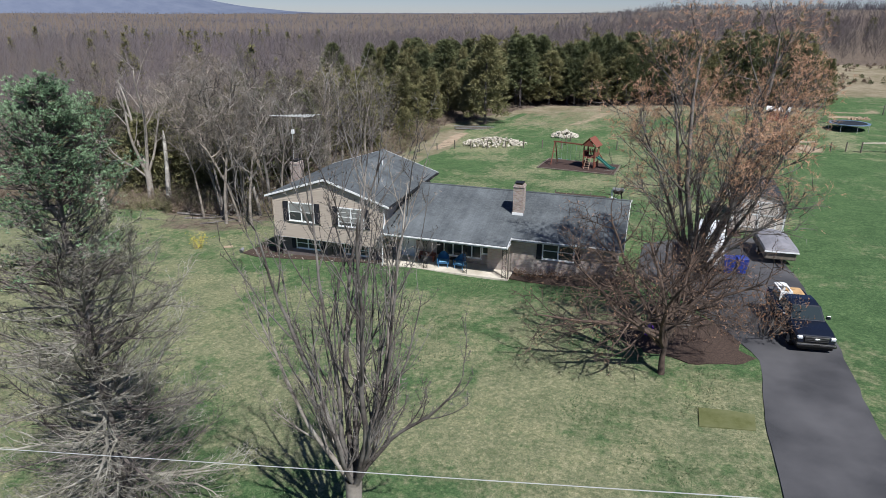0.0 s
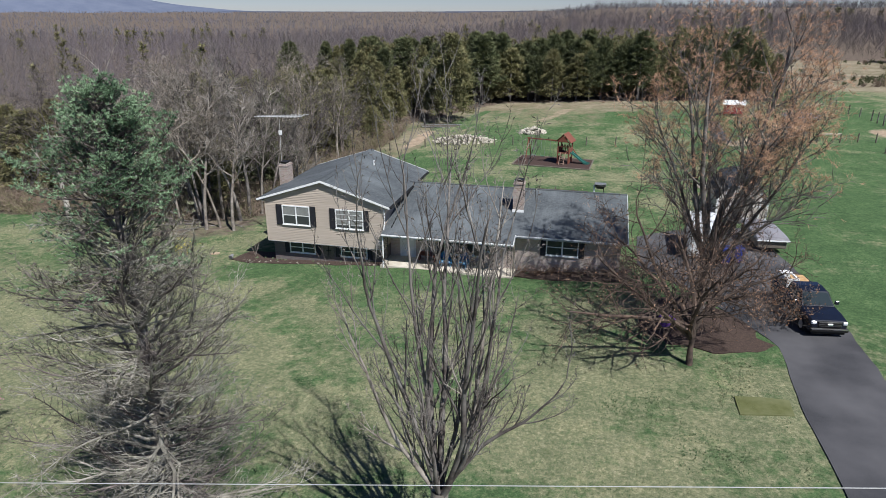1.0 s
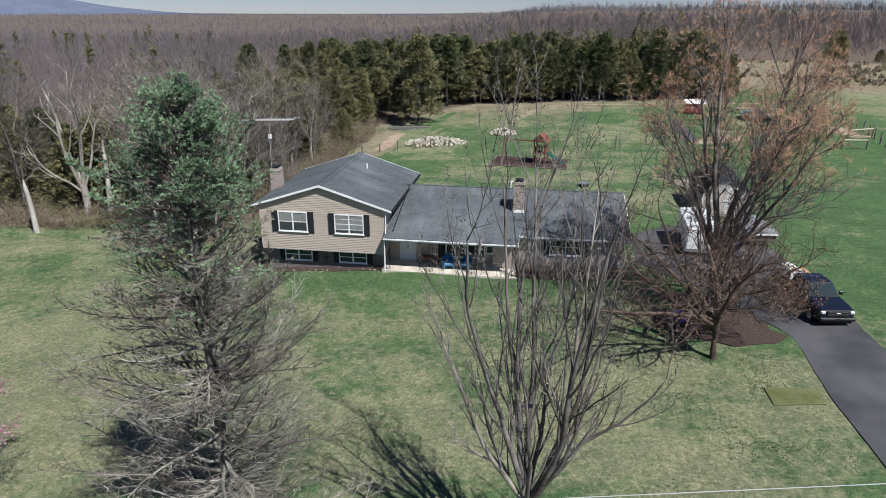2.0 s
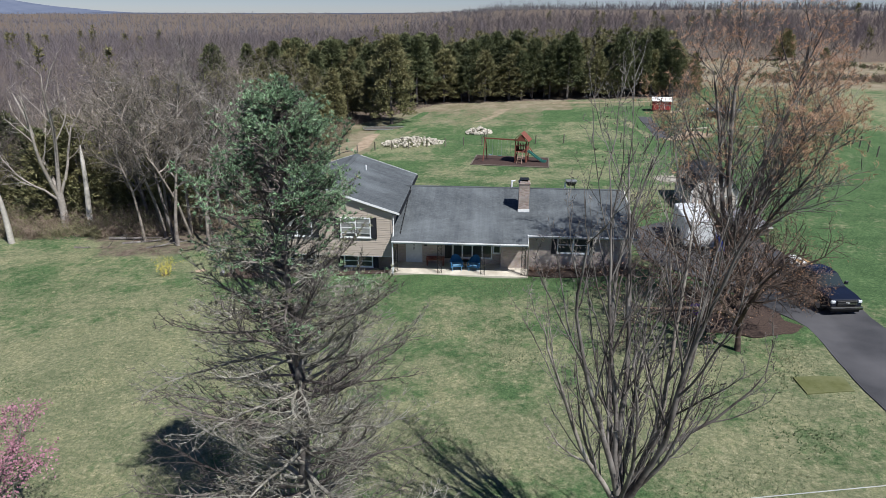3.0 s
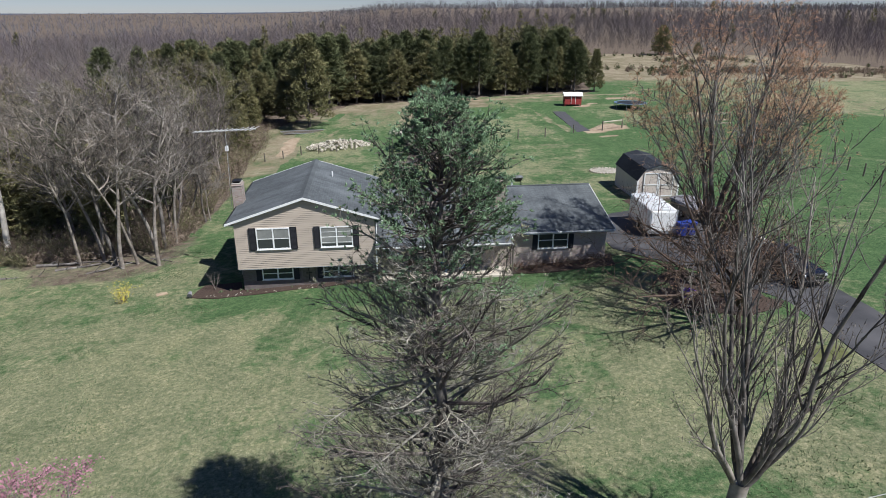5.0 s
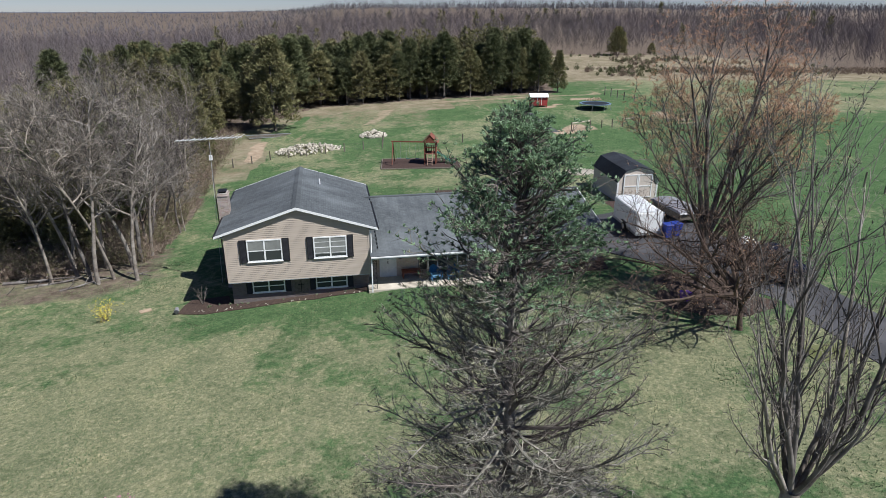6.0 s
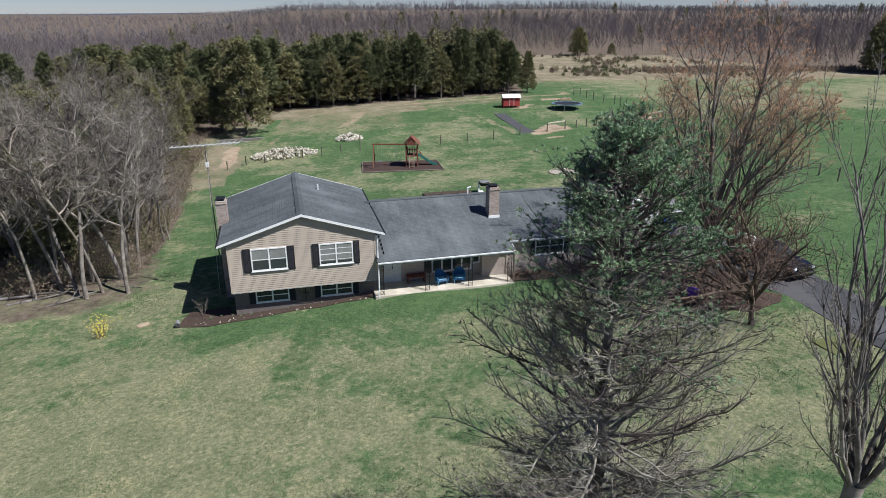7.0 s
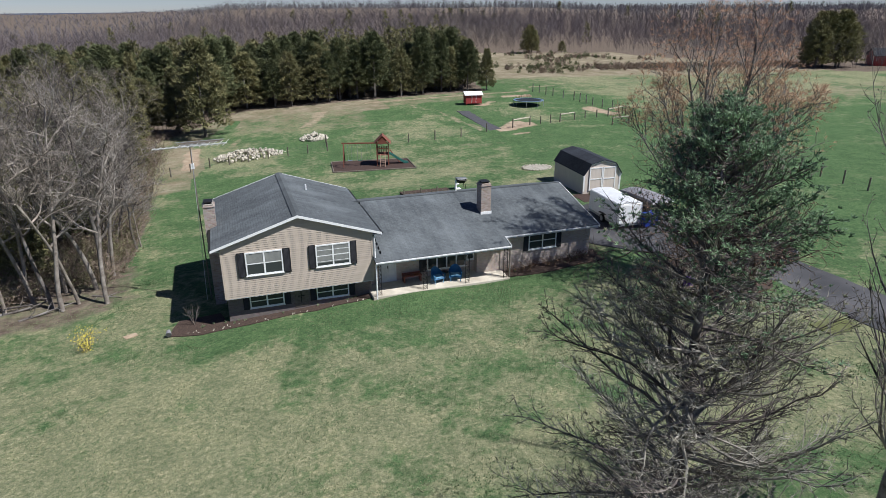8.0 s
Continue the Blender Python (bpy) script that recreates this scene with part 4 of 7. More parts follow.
def whisks(rng, V, F, p, d, length, width, num, spread):
    """Hair-fine twig ends round the direction d."""
    for i in range(num):
        nd = (d + Vector((rng.gauss(0, spread), rng.gauss(0, spread), rng.gauss(0, spread)))).normalized()
        s = nd.orthogonal().normalized() * width
        s.rotate(Matrix.Rotation(rng.random() * 6.28, 3, nd))
        q = p - nd * (length * 0.2 * rng.random())
        b = len(V)
        V.extend(((q - s)[:], (q + s)[:], (q + nd * length * rng.uniform(0.6, 1.3))[:]))
        F.append((b, b + 1, b + 2))


# bare maple in the front lawn
def front_maple():
    rng = random.Random(11)
    x, y = 13.53, -23.87
    z = height(x, y)
    ob = thing("maple_tree", pose(x, y, z), "bare grey maple with upswept limbs and shoots", "tree")
    V, F = [], []
    tube(V, F, [Vector((0, 0, -0.2)), Vector((0.02, 0.0, 0.9)), Vector((0.0, 0.03, 1.9)), Vector((0.05, 0.0, 2.9))], [0.34, 0.24, 0.22, 0.24], 10)
    raw("trunk", V, F, BARK, ob, smooth=True)
    V, F, tips = [], [], []
    cfg = [dict(segs=14, wig=0.075, up=0.62, sides=7, end=0.16),
           dict(num=(7, 9), start=0.12, stop=0.98, angle=(14, 36), len=(0.28, 0.55), rad=0.55, segs=7, wig=0.075, up=0.95, sides=5, end=0.25, least=0.016),
           dict(num=(5, 8), start=0.12, angle=(16, 46), len=(0.2, 0.44), rad=0.55, segs=4, wig=0.1, up=0.8, sides=4, end=0.3, least=0.009),
           dict(num=(3, 6), start=0.1, angle=(35, 80), len=(0.10, 0.26), rad=0.6, segs=2, wig=0.12, up=0.6, sides=3)]
    limbs = [((-0.42, 0.00, 0.86), 6.6, 0.13), ((-0.36, 0.25, 0.90), 10.2, 0.14), ((-0.06, -0.02, 1.0), 9.4, 0.15), ((0.12, 0.20, 1.0), 10.6, 0.16),
             ((0.34, -0.18, 0.92), 10.2, 0.15), ((0.58, 0.16, 0.85), 9.4, 0.14), ((0.55, -0.05, 0.80), 8.2, 0.12), ((0.10, 0.62, 0.78), 8.6, 0.12), ((-0.15, -0.6, 0.80), 8.0, 0.11), ((0.46, -0.34, 0.78), 7.6, 0.11), ((-0.48, 0.2, 0.80), 6.6, 0.09),
             ((-0.22, 0.05, 1.0), 9.8, 0.12), ((0.46, 0.05, 0.95), 9.4, 0.12)]
    done = 0
    for i, (d, L, r) in enumerate(limbs):
        V, F = [], []
        grow(rng, V, F, tips, Vector((0.05 + 0.10 * d[0], 0.10 * d[1], 2.4 + 0.6 * rng.random())), Vector((d[0] * 0.84, d[1] * 0.84, d[2])), L * (0.90 if d[2] > 0.82 else 0.62), r * 0.62, 0, cfg)
        for p, dd, lv in tips[done:]:
            if lv >= 2:
                whisks(rng, V, F, p, dd, 0.10, 0.010, 2, 0.8)
        done = len(tips)
        raw("limb", V, F, BARK if i % 5 == 0 else DARKBARK, ob, smooth=True)


front_maple()


# half-bare spruce in the front lawn
def front_spruce():
    rng = random.Random(5)
    x, y = 5.55, -24.1
    z = height(x, y)
    H = 13.95 - z
    ob = thing("spruce_tree", pose(x, y, z), "spruce, green above, its lower branches bare and grey", "tree")
    V, F = [], []
    pts = [Vector((0.06 * math.sin(i), 0.05 * math.cos(i * 1.3), -0.2 + (H + 0.2) * i / 16)) for i in range(17)]
    tube(V, F, pts, [0.22 * (1 - i / 16.5) + 0.014 for i in range(17)], 8)
    raw("trunk", V, F, DARKBARK, ob, smooth=True)
    NV, NF = [], []
    OV, OF = [], []

    def tuft(GV, GF, p, d, size, num):
        spindles(rng, GV, GF, p, (d.normalized() + Vector((0, 0, 0.5))).normalized(), size * 0.72, 0.0105, num // 3 + 1, 0.7)

    h = 0.9
    while h < H - 0.12:
        depth = H - h
        f = h / H
        # narrow tip, full shoulders, then the wide bare skirt
        if depth < 1.25:
            reach = 0.12 + 0.86 * depth
        elif depth < 2.3:
            reach = 1.2 + 0.62 * (depth - 1.25)
        elif depth < 4.5:
            reach = 1.85 + 0.16 * (depth - 2.3)
        else:
            reach = 2.2 + 0.52 * (depth - 4.5)
        reach = min(reach, 3.7) * rng.uniform(0.92, 1.12)
        leafy = 1 - 0.62 * smoothstep(2.5, 4.0, depth) - 0.38 * smoothstep(4.2, 6.4, depth)
        num = 6
        phase = rng.random() * 6.28
        for k in range(num):
            a = phase + k * 6.283 / num + rng.uniform(-0.3, 0.3)
            lim = reach * rng.uniform(0.55, 1.15)
            rise = -0.10 + 0.50 * smoothstep(0.12, 0.5, f) + rng.uniform(-0.42, 0.38)
            d = Vector((math.cos(a), math.sin(a), rise))
            segs = 7
            BV, BF = [], []
            p0 = Vector((0, 0, h + rng.uniform(-0.12, 0.12)))
            line = wander(rng, p0, d, lim, segs, 0.15, rng.uniform(0.05, 0.62))
            r0 = 0.015 + 0.011 * lim
            tube(BV, BF, line, [r0 + (0.006 - r0) * i / segs for i in range(segs + 1)], 5)
            green = leafy * rng.choice((0.2, 0.45, 0.7, 0.95)) if leafy > 0.02 else 0.0
            blue = depth + rng.gauss(0, 0.6) < 4.2
            GV, GF = (NV, NF) if blue else (OV, OF)
            twigs = int(5 + 6 * lim)
            for i in range(twigs):
                t = 0.14 + 0.86 * (i + rng.random()) / twigs
                g = min(t, 0.999) * segs
                j = int(g)
                q = line[j].lerp(line[j + 1], g - j)
                d0 = (line[j + 1] - line[j]).normalized()
                sgn = 1 if i % 2 else -1
                sd = (d0 * 0.8 + Vector((-d0.y, d0.x, 0)) * sgn * rng.uniform(0.5, 1.0) + Vector((0, 0, rng.uniform(-0.2, 0.4)))).normalized()
                sl = (0.24 + 0.30 * lim * (1 - t * 0.75)) * rng.uniform(0.6, 1.2)
                sub = wander(rng, q, sd, sl, 2, 0.15, 0.3)
                tube(BV, BF, sub, [0.011, 0.008, 0.004], 3)
                if depth > 3.6:
                    whisks(rng, BV, BF, sub[1], sd, 0.24, 0.007, 3, 0.9)
                    whisks(rng, BV, BF, sub[2], sd, 0.20, 0.007, 3, 0.9)
                for w in range(2 if rng.random() < 0.6 else 3):
                    m = sub[1].lerp(sub[2], rng.random())
                    sub2 = wander(rng, m, (sd + Vector((rng.gauss(0, 0.6), rng.gauss(0, 0.6), rng.gauss(0, 0.4)))), sl * 0.45, 1, 0.1, 0)
                    tube(BV, BF, sub2, [0.007, 0.003], 3)
                    if rng.random() < green and t > 0.3:
                        tuft(GV, GF, sub2[1], sub2[1] - sub2[0], 0.12, 22)
                if rng.random() < green and t > 0.3:
                    for e in range(3):
                        tuft(GV, GF, sub[0].lerp(sub[2], 0.3 + 0.35 * e), sd, 0.12, 24)
                elif rng.random() < 0.12 + 0.24 * (t > 0.75) and f > 0.16:
                    tuft(OV, OF, sub[2], sd, 0.11, 20)
            if green > 0.1:
                for e in range(4):
                    tuft(GV, GF, line[-1] - (line[-1] - line[-2]) * (0.5 * e), line[-1] - line[-2], 0.13, 26)
            raw("branch", BV, BF, DARKTWIG if k % 3 == 0 or depth < 3.4 else SPRUCETWIG, ob)
        h += rng.uniform(0.15, 0.22) if depth < 3.2 else rng.uniform(0.25, 0.36)
    for e in range(6):
        tuft(NV, NF, Vector((0, 0, H - 0.1 * e)), Vector((0, 0, 1)), 0.2, 30)
    tagged(raw("needles", OV, OF, OLIVESPRUCE, ob, "thin olive-brown needles of the lower crown"), kind="stuff")
    tagged(raw("needles", NV, NF, SPRUCE, ob, "blue-green needles"), kind="stuff")


front_spruce()


def driveway_maple():
    """The tall many-stemmed maple in red bud beside the driveway."""
    rng = random.Random(21)
    x, y = 22.9, -4.9
    z = height(x, y)
    ob = thing("maple_tree", pose(x, y, z), "tall many-stemmed maple in red-brown bud", "tree")
    V, F = [], []
    tube(V, F, [Vector((0, 0, -0.2)), Vector((0, 0, 0.5)), Vector((0.04, 0, 1.4)), Vector((0.0, 0.04, 2.6)), Vector((-0.05, 0.02, 3.6))], [0.38, 0.29, 0.26, 0.25, 0.20], 10)
    raw("trunk", V, F, DARKBARK, ob, smooth=True)
    cfg = [dict(segs=10, wig=0.06, up=0.30, sides=6, end=0.30),
           dict(num=(10, 13), start=0.27, stop=0.98, angle=(20, 48), len=(0.22, 0.44), rad=0.55, segs=5, wig=0.10, up=0.3, sides=4, end=0.3, least=0.030),
           dict(num=(7, 9), start=0.12, angle=(22, 60), len=(0.34, 0.58), rad=0.5, segs=3, wig=0.1, up=0.3, sides=3, end=0.5, least=0.017),
           dict(num=(4, 6), start=0.15, angle=(22, 60), len=(0.35, 0.65), rad=0.6, segs=2, wig=0.12, up=0.2, sides=3, least=0.007)]
    NV, NF = [], []
    for d, L, r, h in (((-0.12, 0.04, 1), 10.6, 0.13, 3.0), ((0.05, -0.06, 1), 11.0, 0.14, 3.2), ((-0.30, -0.05, 1), 9.8, 0.11, 2.9), ((0.20, 0.14, 1), 10.4, 0.12, 2.6),
                       ((0.36, -0.12, 1), 9.6, 0.11, 2.4), ((0.55, -0.20, 1), 8.6, 0.095, 2.2), ((-0.56, 0.12, 1), 8.4, 0.085, 3.0),
                       ((0.0, 0.42, 1), 9.0, 0.09, 2.8), ((0.1, -0.48, 1), 8.6, 0.085, 2.6), ((0.85, -0.2, 0.85), 5.6, 0.06, 2.6), ((-0.7, -0.15, 0.95), 5.2, 0.055, 3.4), ((0.5, 0.6, 0.8), 6.8, 0.065, 2.6), ((-0.5, 0.5, 0.9), 7.0, 0.06, 3.0)):
        V, F, tips = [], [], []
        grow(rng, V, F, tips, Vector((0.15 * d[0], 0.15 * d[1], h + 0.5 * rng.random())), Vector(d), L, r * 1.2, 0, cfg)
        raw("limb", V, F, DARKBARK, ob, smooth=True)
        for p, dd, lv in tips:
            if lv >= 1 and rng.random() < 0.05 + 0.85 * smoothstep(6.0, 10.0, p.z):
                whisks(rng, NV, NF, p, dd, 0.30, 0.0080, 4 + int(4 * smoothstep(6.0, 10.0, p.z)), 0.95)
    tagged(raw("bud_haze", NV, NF, REDTWIG, ob, "red-brown opening buds"), kind="stuff")


driveway_maple()


def crab_apple():
    """The low spreading tree in the mulch bed."""
    rng = random.Random(8)
    x, y = 21.8, -10.4
    z = height(x, y)
    ob = thing("crab_apple_tree", pose(x, y, z), "low bare crab apple with a wide twiggy crown", "tree")
    V, F = [], []
    tube(V, F, [Vector((0, 0, -0.2)), Vector((-0.05, 0.1, 0.7)), Vector((0.0, 0.15, 1.4)), Vector((-0.08, 0.2, 2.0))], [0.17, 0.12, 0.11, 0.12], 8)
    raw("trunk", V, F, CRABBARK, ob, smooth=True)
    cfg = [dict(segs=8, wig=0.13, up=0.10, sides=6, end=0.3),
           dict(num=(8, 10), start=0.2, stop=0.98, angle=(28, 72), len=(0.34, 0.58), rad=0.55, segs=5, wig=0.17, up=0.10, sides=4, end=0.3, least=0.026),
           dict(num=(6, 8), start=0.15, angle=(30, 70), len=(0.36, 0.6), rad=0.6, segs=3, wig=0.15, up=0.12, sides=3, end=0.4, least=0.016),
           dict(num=(4, 6), start=0.2, angle=(30, 70), len=(0.4, 0.65), rad=0.6, segs=2, wig=0.15, up=0.0, sides=3, least=0.010)]
    NV, NF = [], []
    for i in range(15):
        a = i * 2.4 + rng.uniform(-0.3, 0.3)
        out = Vector((math.cos(a) - 0.40, math.sin(a) + 0.66, 0))
        d = out + Vector((0, 0, rng.choice((0.22, 0.4, 0.6, 0.9, 1.5)) * rng.uniform(0.8, 1.2)))
        V, F, tips = [], [], []
        grow(rng, V, F, tips, Vector((-0.05, 0.17, 1.2 + 0.7 * rng.random())), d, rng.uniform(4.8, 7.0) * (0.62 + 0.38 * out.length), 0.115, 0, cfg)
        raw("limb", V, F, CRABBARK, ob)
        for p, dd, lv in tips:
            if lv == 3 and rng.random() < 0.4:
                whisks(rng, NV, NF, p, dd, 0.13, 0.008, 3, 0.8)
    tagged(raw("bud_haze", NV, NF, REDTWIG, ob, "sparse brown buds"), kind="stuff")


crab_apple()


def flowering_cherry():
    rng = random.Random(31)
    x, y = -5.2, -22.6
    z = height(x, y)
    ob = thing("cherry_tree", pose(x, y, z), "small cherry covered in pink blossom", "tree")
    V, F = [], []
    tube(V, F, [Vector((0, 0, -0.2)), Vector((0.05, 0, 0.8)), Vector((0, 0.05, 1.5))], [0.16, 0.12, 0.12], 8)
    raw("trunk", V, F, DARKBARK, ob, smooth=True)
    cfg = [dict(segs=5, wig=0.1, up=0.3, sides=5, end=0.3),
           dict(num=(6, 8), start=0.2, stop=0.98, angle=(25, 60), len=(0.4, 0.65), rad=0.55, segs=4, wig=0.12, up=0.2, sides=3, end=0.3),
           dict(num=(6, 8), start=0.15, angle=(25, 65), len=(0.4, 0.6), rad=0.55, segs=2, wig=0.12, up=0.1, sides=3)]
    NV, NF = [], []
    for i in range(9):
        a = i * 0.7
        V, F, tips = [], [], []
        grow(rng, V, F, tips, Vector((0, 0.05, 1.1 + 0.4 * rng.random())), Vector((math.cos(a), math.sin(a), rng.uniform(0.6, 1.4))), rng.uniform(2.2, 2.9), 0.06, 0, cfg)
        raw("limb", V, F, DARKBARK, ob)
        for p, dd, lv in tips:
            if lv >= 1:
                for s in range(4):
                    flakes(rng, NV, NF, p - dd * (0.2 * s), 0.032, 4, 0.07)
    raw("blossom", NV, NF, PINKBUD, ob, "pale pink blossom")


flowering_cherry()


def forsythia():
    rng = random.Random(3)
    x, y = -11.4, 0.55
    ob = thing("forsythia_bush", pose(x, y, height(x, y)), "small yellow-flowering forsythia bush on the lawn", "bush")
    V, F, NV, NF = [], [], [], []
    for i in range(26):
        a = rng.random() * 6.28
        line = wander(rng, Vector((0.1 * math.cos(a), 0.1 * math.sin(a), -0.05)), Vector((0.5 * math.cos(a), 0.5 * math.sin(a), 1.3)), rng.uniform(0.8, 1.45), 4, 0.1, -0.1)
        tube(V, F, line, [0.012, 0.01, 0.008, 0.006, 0.003], 3)
        for p in line[1:]:
            flakes(rng, NV, NF, p, 0.035, 3, 0.10)
    raw("stems", V, F, TWIG, ob)
    raw("blossom", NV, NF, YELLOW, ob, "bright yellow blossom")


forsythia()


def brown_bush():
    rng = random.Random(19)
    x, y = 26.55, -5.3
    ob = thing("oak_bush", pose(x, y, height(x, y)), "bushy young oak still holding dead brown leaves", "bush")
    NV, NF = [], []
    for i in range(16):
        a = rng.random() * 6.28
        V, F, tips = [], [], []
        grow(rng, V, F, tips, Vector((0.15 * math.cos(a), 0.15 * math.sin(a), -0.05)), Vector((0.55 * math.cos(a), 0.55 * math.sin(a), 0.9)), rng.uniform(1.4, 2.3), 0.022, 0,
             [dict(segs=5, wig=0.12, up=0.2, sides=4, end=0.3), dict(num=(6, 8), start=0.2, angle=(25, 65), len=(0.35, 0.6), rad=0.6, segs=3, wig=0.12, up=0.1, sides=3, end=0.4),
              dict(num=(4, 6), start=0.2, angle=(25, 65), len=(0.35, 0.6), rad=0.6, segs=2, wig=0.12, up=0.0, sides=3)])
        raw("stem", V, F, DARKBARK, ob)
        for p, dd, lv in tips:
            if lv == 2 and rng.random() < 0.6:
                flakes(rng, NV, NF, p, 0.045, 2, 0.06)
    tagged(raw("leaves", NV, NF, DEADLEAF, ob, "dead brown leaves"), kind="stuff")


brown_bush()


# ---- western woods ----
def bare_tree(seed, H, stems, material, dead=False):
    rng = random.Random(seed)
    ob = thing("bare_tree", pose(0, 0, 0), "leafless grey woodland tree at the lawn's edge", "tree", "bare trees of the woods")
    cfg = [dict(segs=8, wig=0.115, up=0.22, sides=5, end=0.14),
           dict(num=(10, 13), start=0.26, stop=0.97, angle=(30, 68), len=(0.24, 0.46), rad=0.5, segs=5, wig=0.13, up=0.42, sides=4, end=0.25),
           dict(num=(6, 9), start=0.15, angle=(28, 70), len=(0.32, 0.6), rad=0.6, segs=3, wig=0.15, up=0.25, sides=3, end=0.5, least=0.018),
           dict(num=(4, 6), start=0.15, angle=(28, 70), len=(0.4, 0.75), rad=0.7, segs=1, wig=0.1, up=0.1, sides=3, least=0.011)]
    V, F, tips = [], [], []
    for s in range(stems):
        a = rng.random() * 6.28
        lean = rng.uniform(0.05, 0.34) if stems > 1 else 0.1
        grow(rng, V, F, tips, Vector((0.25 * math.cos(a) * (stems > 1), 0.25 * math.sin(a) * (stems > 1), -0.3)), Vector((lean * math.cos(a), lean * math.sin(a), 1)), H * rng.uniform(0.8, 1.0), H * 0.0125, 0, cfg)
    for p, dd, lv in tips:
        if lv >= 2 and rng.random() < 0.5:
            whisks(rng, V, F, p, dd, 0.5, 0.012, 2, 0.8)
    raw("crown", V, F, material, ob)
    return ob


def place_woods():
    rng = random.Random(77)
    kinds = [bare_tree(100, 13.5, 1, TWIG), bare_tree(101, 12.0, 2, DARKTWIG), bare_tree(102, 14.5, 1, BROWNTWIG), bare_tree(103, 11.0, 2, DARKTWIG), bare_tree(104, 9.0, 2, BROWNTWIG)]
    spots = []

    def room(x, y, gap):
        return all((x - a) ** 2 + (y - b) ** 2 > gap * gap for a, b in spots)

    tries = 0
    while len(spots) < 36 and tries < 9000:
        tries += 1
        y = 9 + 31 * rng.random() ** 1.4
        depth = 30 * rng.random() ** 1.8
        if y < 13:
            x = -12.5 - 42 * rng.random()
            y = 9.5 + depth * 0.6
        else:
            x = west_edge(y) - 1.0 - depth
        if wooded(x, y) and x > -60 and room(x, y, 2.5) and not (-27 < x < -21 and 9 < y < 14):
            spots.append((x, y))
    for i, (x, y) in enumerate(spots):
        m = pose(x, y, height(x, y), 0, 0, rng.uniform(0, 360))
        s = rng.uniform(0.82, 1.12)
        if i < len(kinds):
            kinds[i].matrix_world = m
        else:
            o = copy_thing(kinds[i % 5], m)
            o.scale = (s, s, s * rng.uniform(0.95, 1.08))
    return spots


WOOD_SPOTS = place_woods()


def snag(x, y, H, seed, arms):
    """A broken dead trunk, white where the bark has gone, with a few heavy arms."""
    rng = random.Random(seed)
    ob = thing("dead_tree", pose(x, y, height(x, y)), "pale barkless dead trunk with broken top", "tree")
    V, F = [], []
    line = wander(rng, Vector((0, 0, -0.3)), Vector((rng.uniform(-0.06, 0.06), 0, 1)), H, 7, 0.03, 0.1)
    tube(V, F, line, [0.26 - 0.017 * i for i in range(7)] + [0.04], 8)
    raw("trunk", V, F, BONEWOOD, ob, smooth=True)
    for i in range(arms):
        V, F, tips = [], [], []
        a = rng.random() * 6.28
        grow(rng, V, F, tips, line[3 + i % 4], Vector((math.cos(a), math.sin(a), 1.1)), rng.uniform(3.5, 6.5), 0.12, 0,
             [dict(segs=6, wig=0.12, up=0.4, sides=5, end=0.3), dict(num=(5, 7), start=0.3, angle=(25, 55), len=(0.3, 0.5), rad=0.5, segs=4, wig=0.12, up=0.4, sides=4, end=0.3),
              dict(num=(4, 6), start=0.2, angle=(25, 55), len=(0.3, 0.5), rad=0.5, segs=2, wig=0.1, up=0.2, sides=3)])
        raw("limb", V, F, PALEBARK, ob)


snag(-23.8, 11.9, 7.6, 2, 0)
snag(-28.3, 8.3, 5.0, 6, 0)


def edge_tree(x, y, H, r, seed, lean, material, label):
    """A crooked thin tree of the woods' edge, trunk and limbs apart."""
    rng = random.Random(seed)
    ob = thing("bare_tree", pose(x, y, height(x, y)), label, "tree", "bare trees of the woods")
    V, F = [], []
    line = wander(rng, Vector((0, 0, -0.3)), Vector((lean[0] * 0.45, lean[1] * 0.45, 1)), H, 10, 0.07, 0.35)
    tube(V, F, line, [r * (1 - 0.085 * i) for i in range(11)], 7)
    raw("trunk", V, F, material, ob, smooth=True)
    cfg = [dict(segs=7, wig=0.16, up=0.4, sides=5, end=0.25),
           dict(num=(8, 11), start=0.2, angle=(25, 60), len=(0.28, 0.5), rad=0.55, segs=4, wig=0.16, up=0.45, sides=4, end=0.3, least=0.028),
           dict(num=(6, 8), start=0.15, angle=(28, 65), len=(0.3, 0.6), rad=0.6, segs=2, wig=0.15, up=0.3, sides=3, least=0.012)]
    for i in range(13):
        f = 0.36 + 0.62 * (i + rng.random()) / 13
        a = i * 2.4 + rng.random()
        V, F, tips = [], [], []
        k = min(9, int(f * 10))
        grow(rng, V, F, tips, line[k].lerp(line[k + 1], f * 10 - k), Vector((math.cos(a), math.sin(a), rng.uniform(0.4, 1.5))), H * rng.uniform(0.2, 0.38) * (1.3 - 0.65 * f), r * 0.56 * (1.15 - f * 0.6), 0, cfg)
        for p, dd, lv in tips:
            if lv >= 1:
                whisks(rng, V, F, p, dd, 0.30, 0.009, 2, 0.8)
        raw("limb", V, F, material, ob)


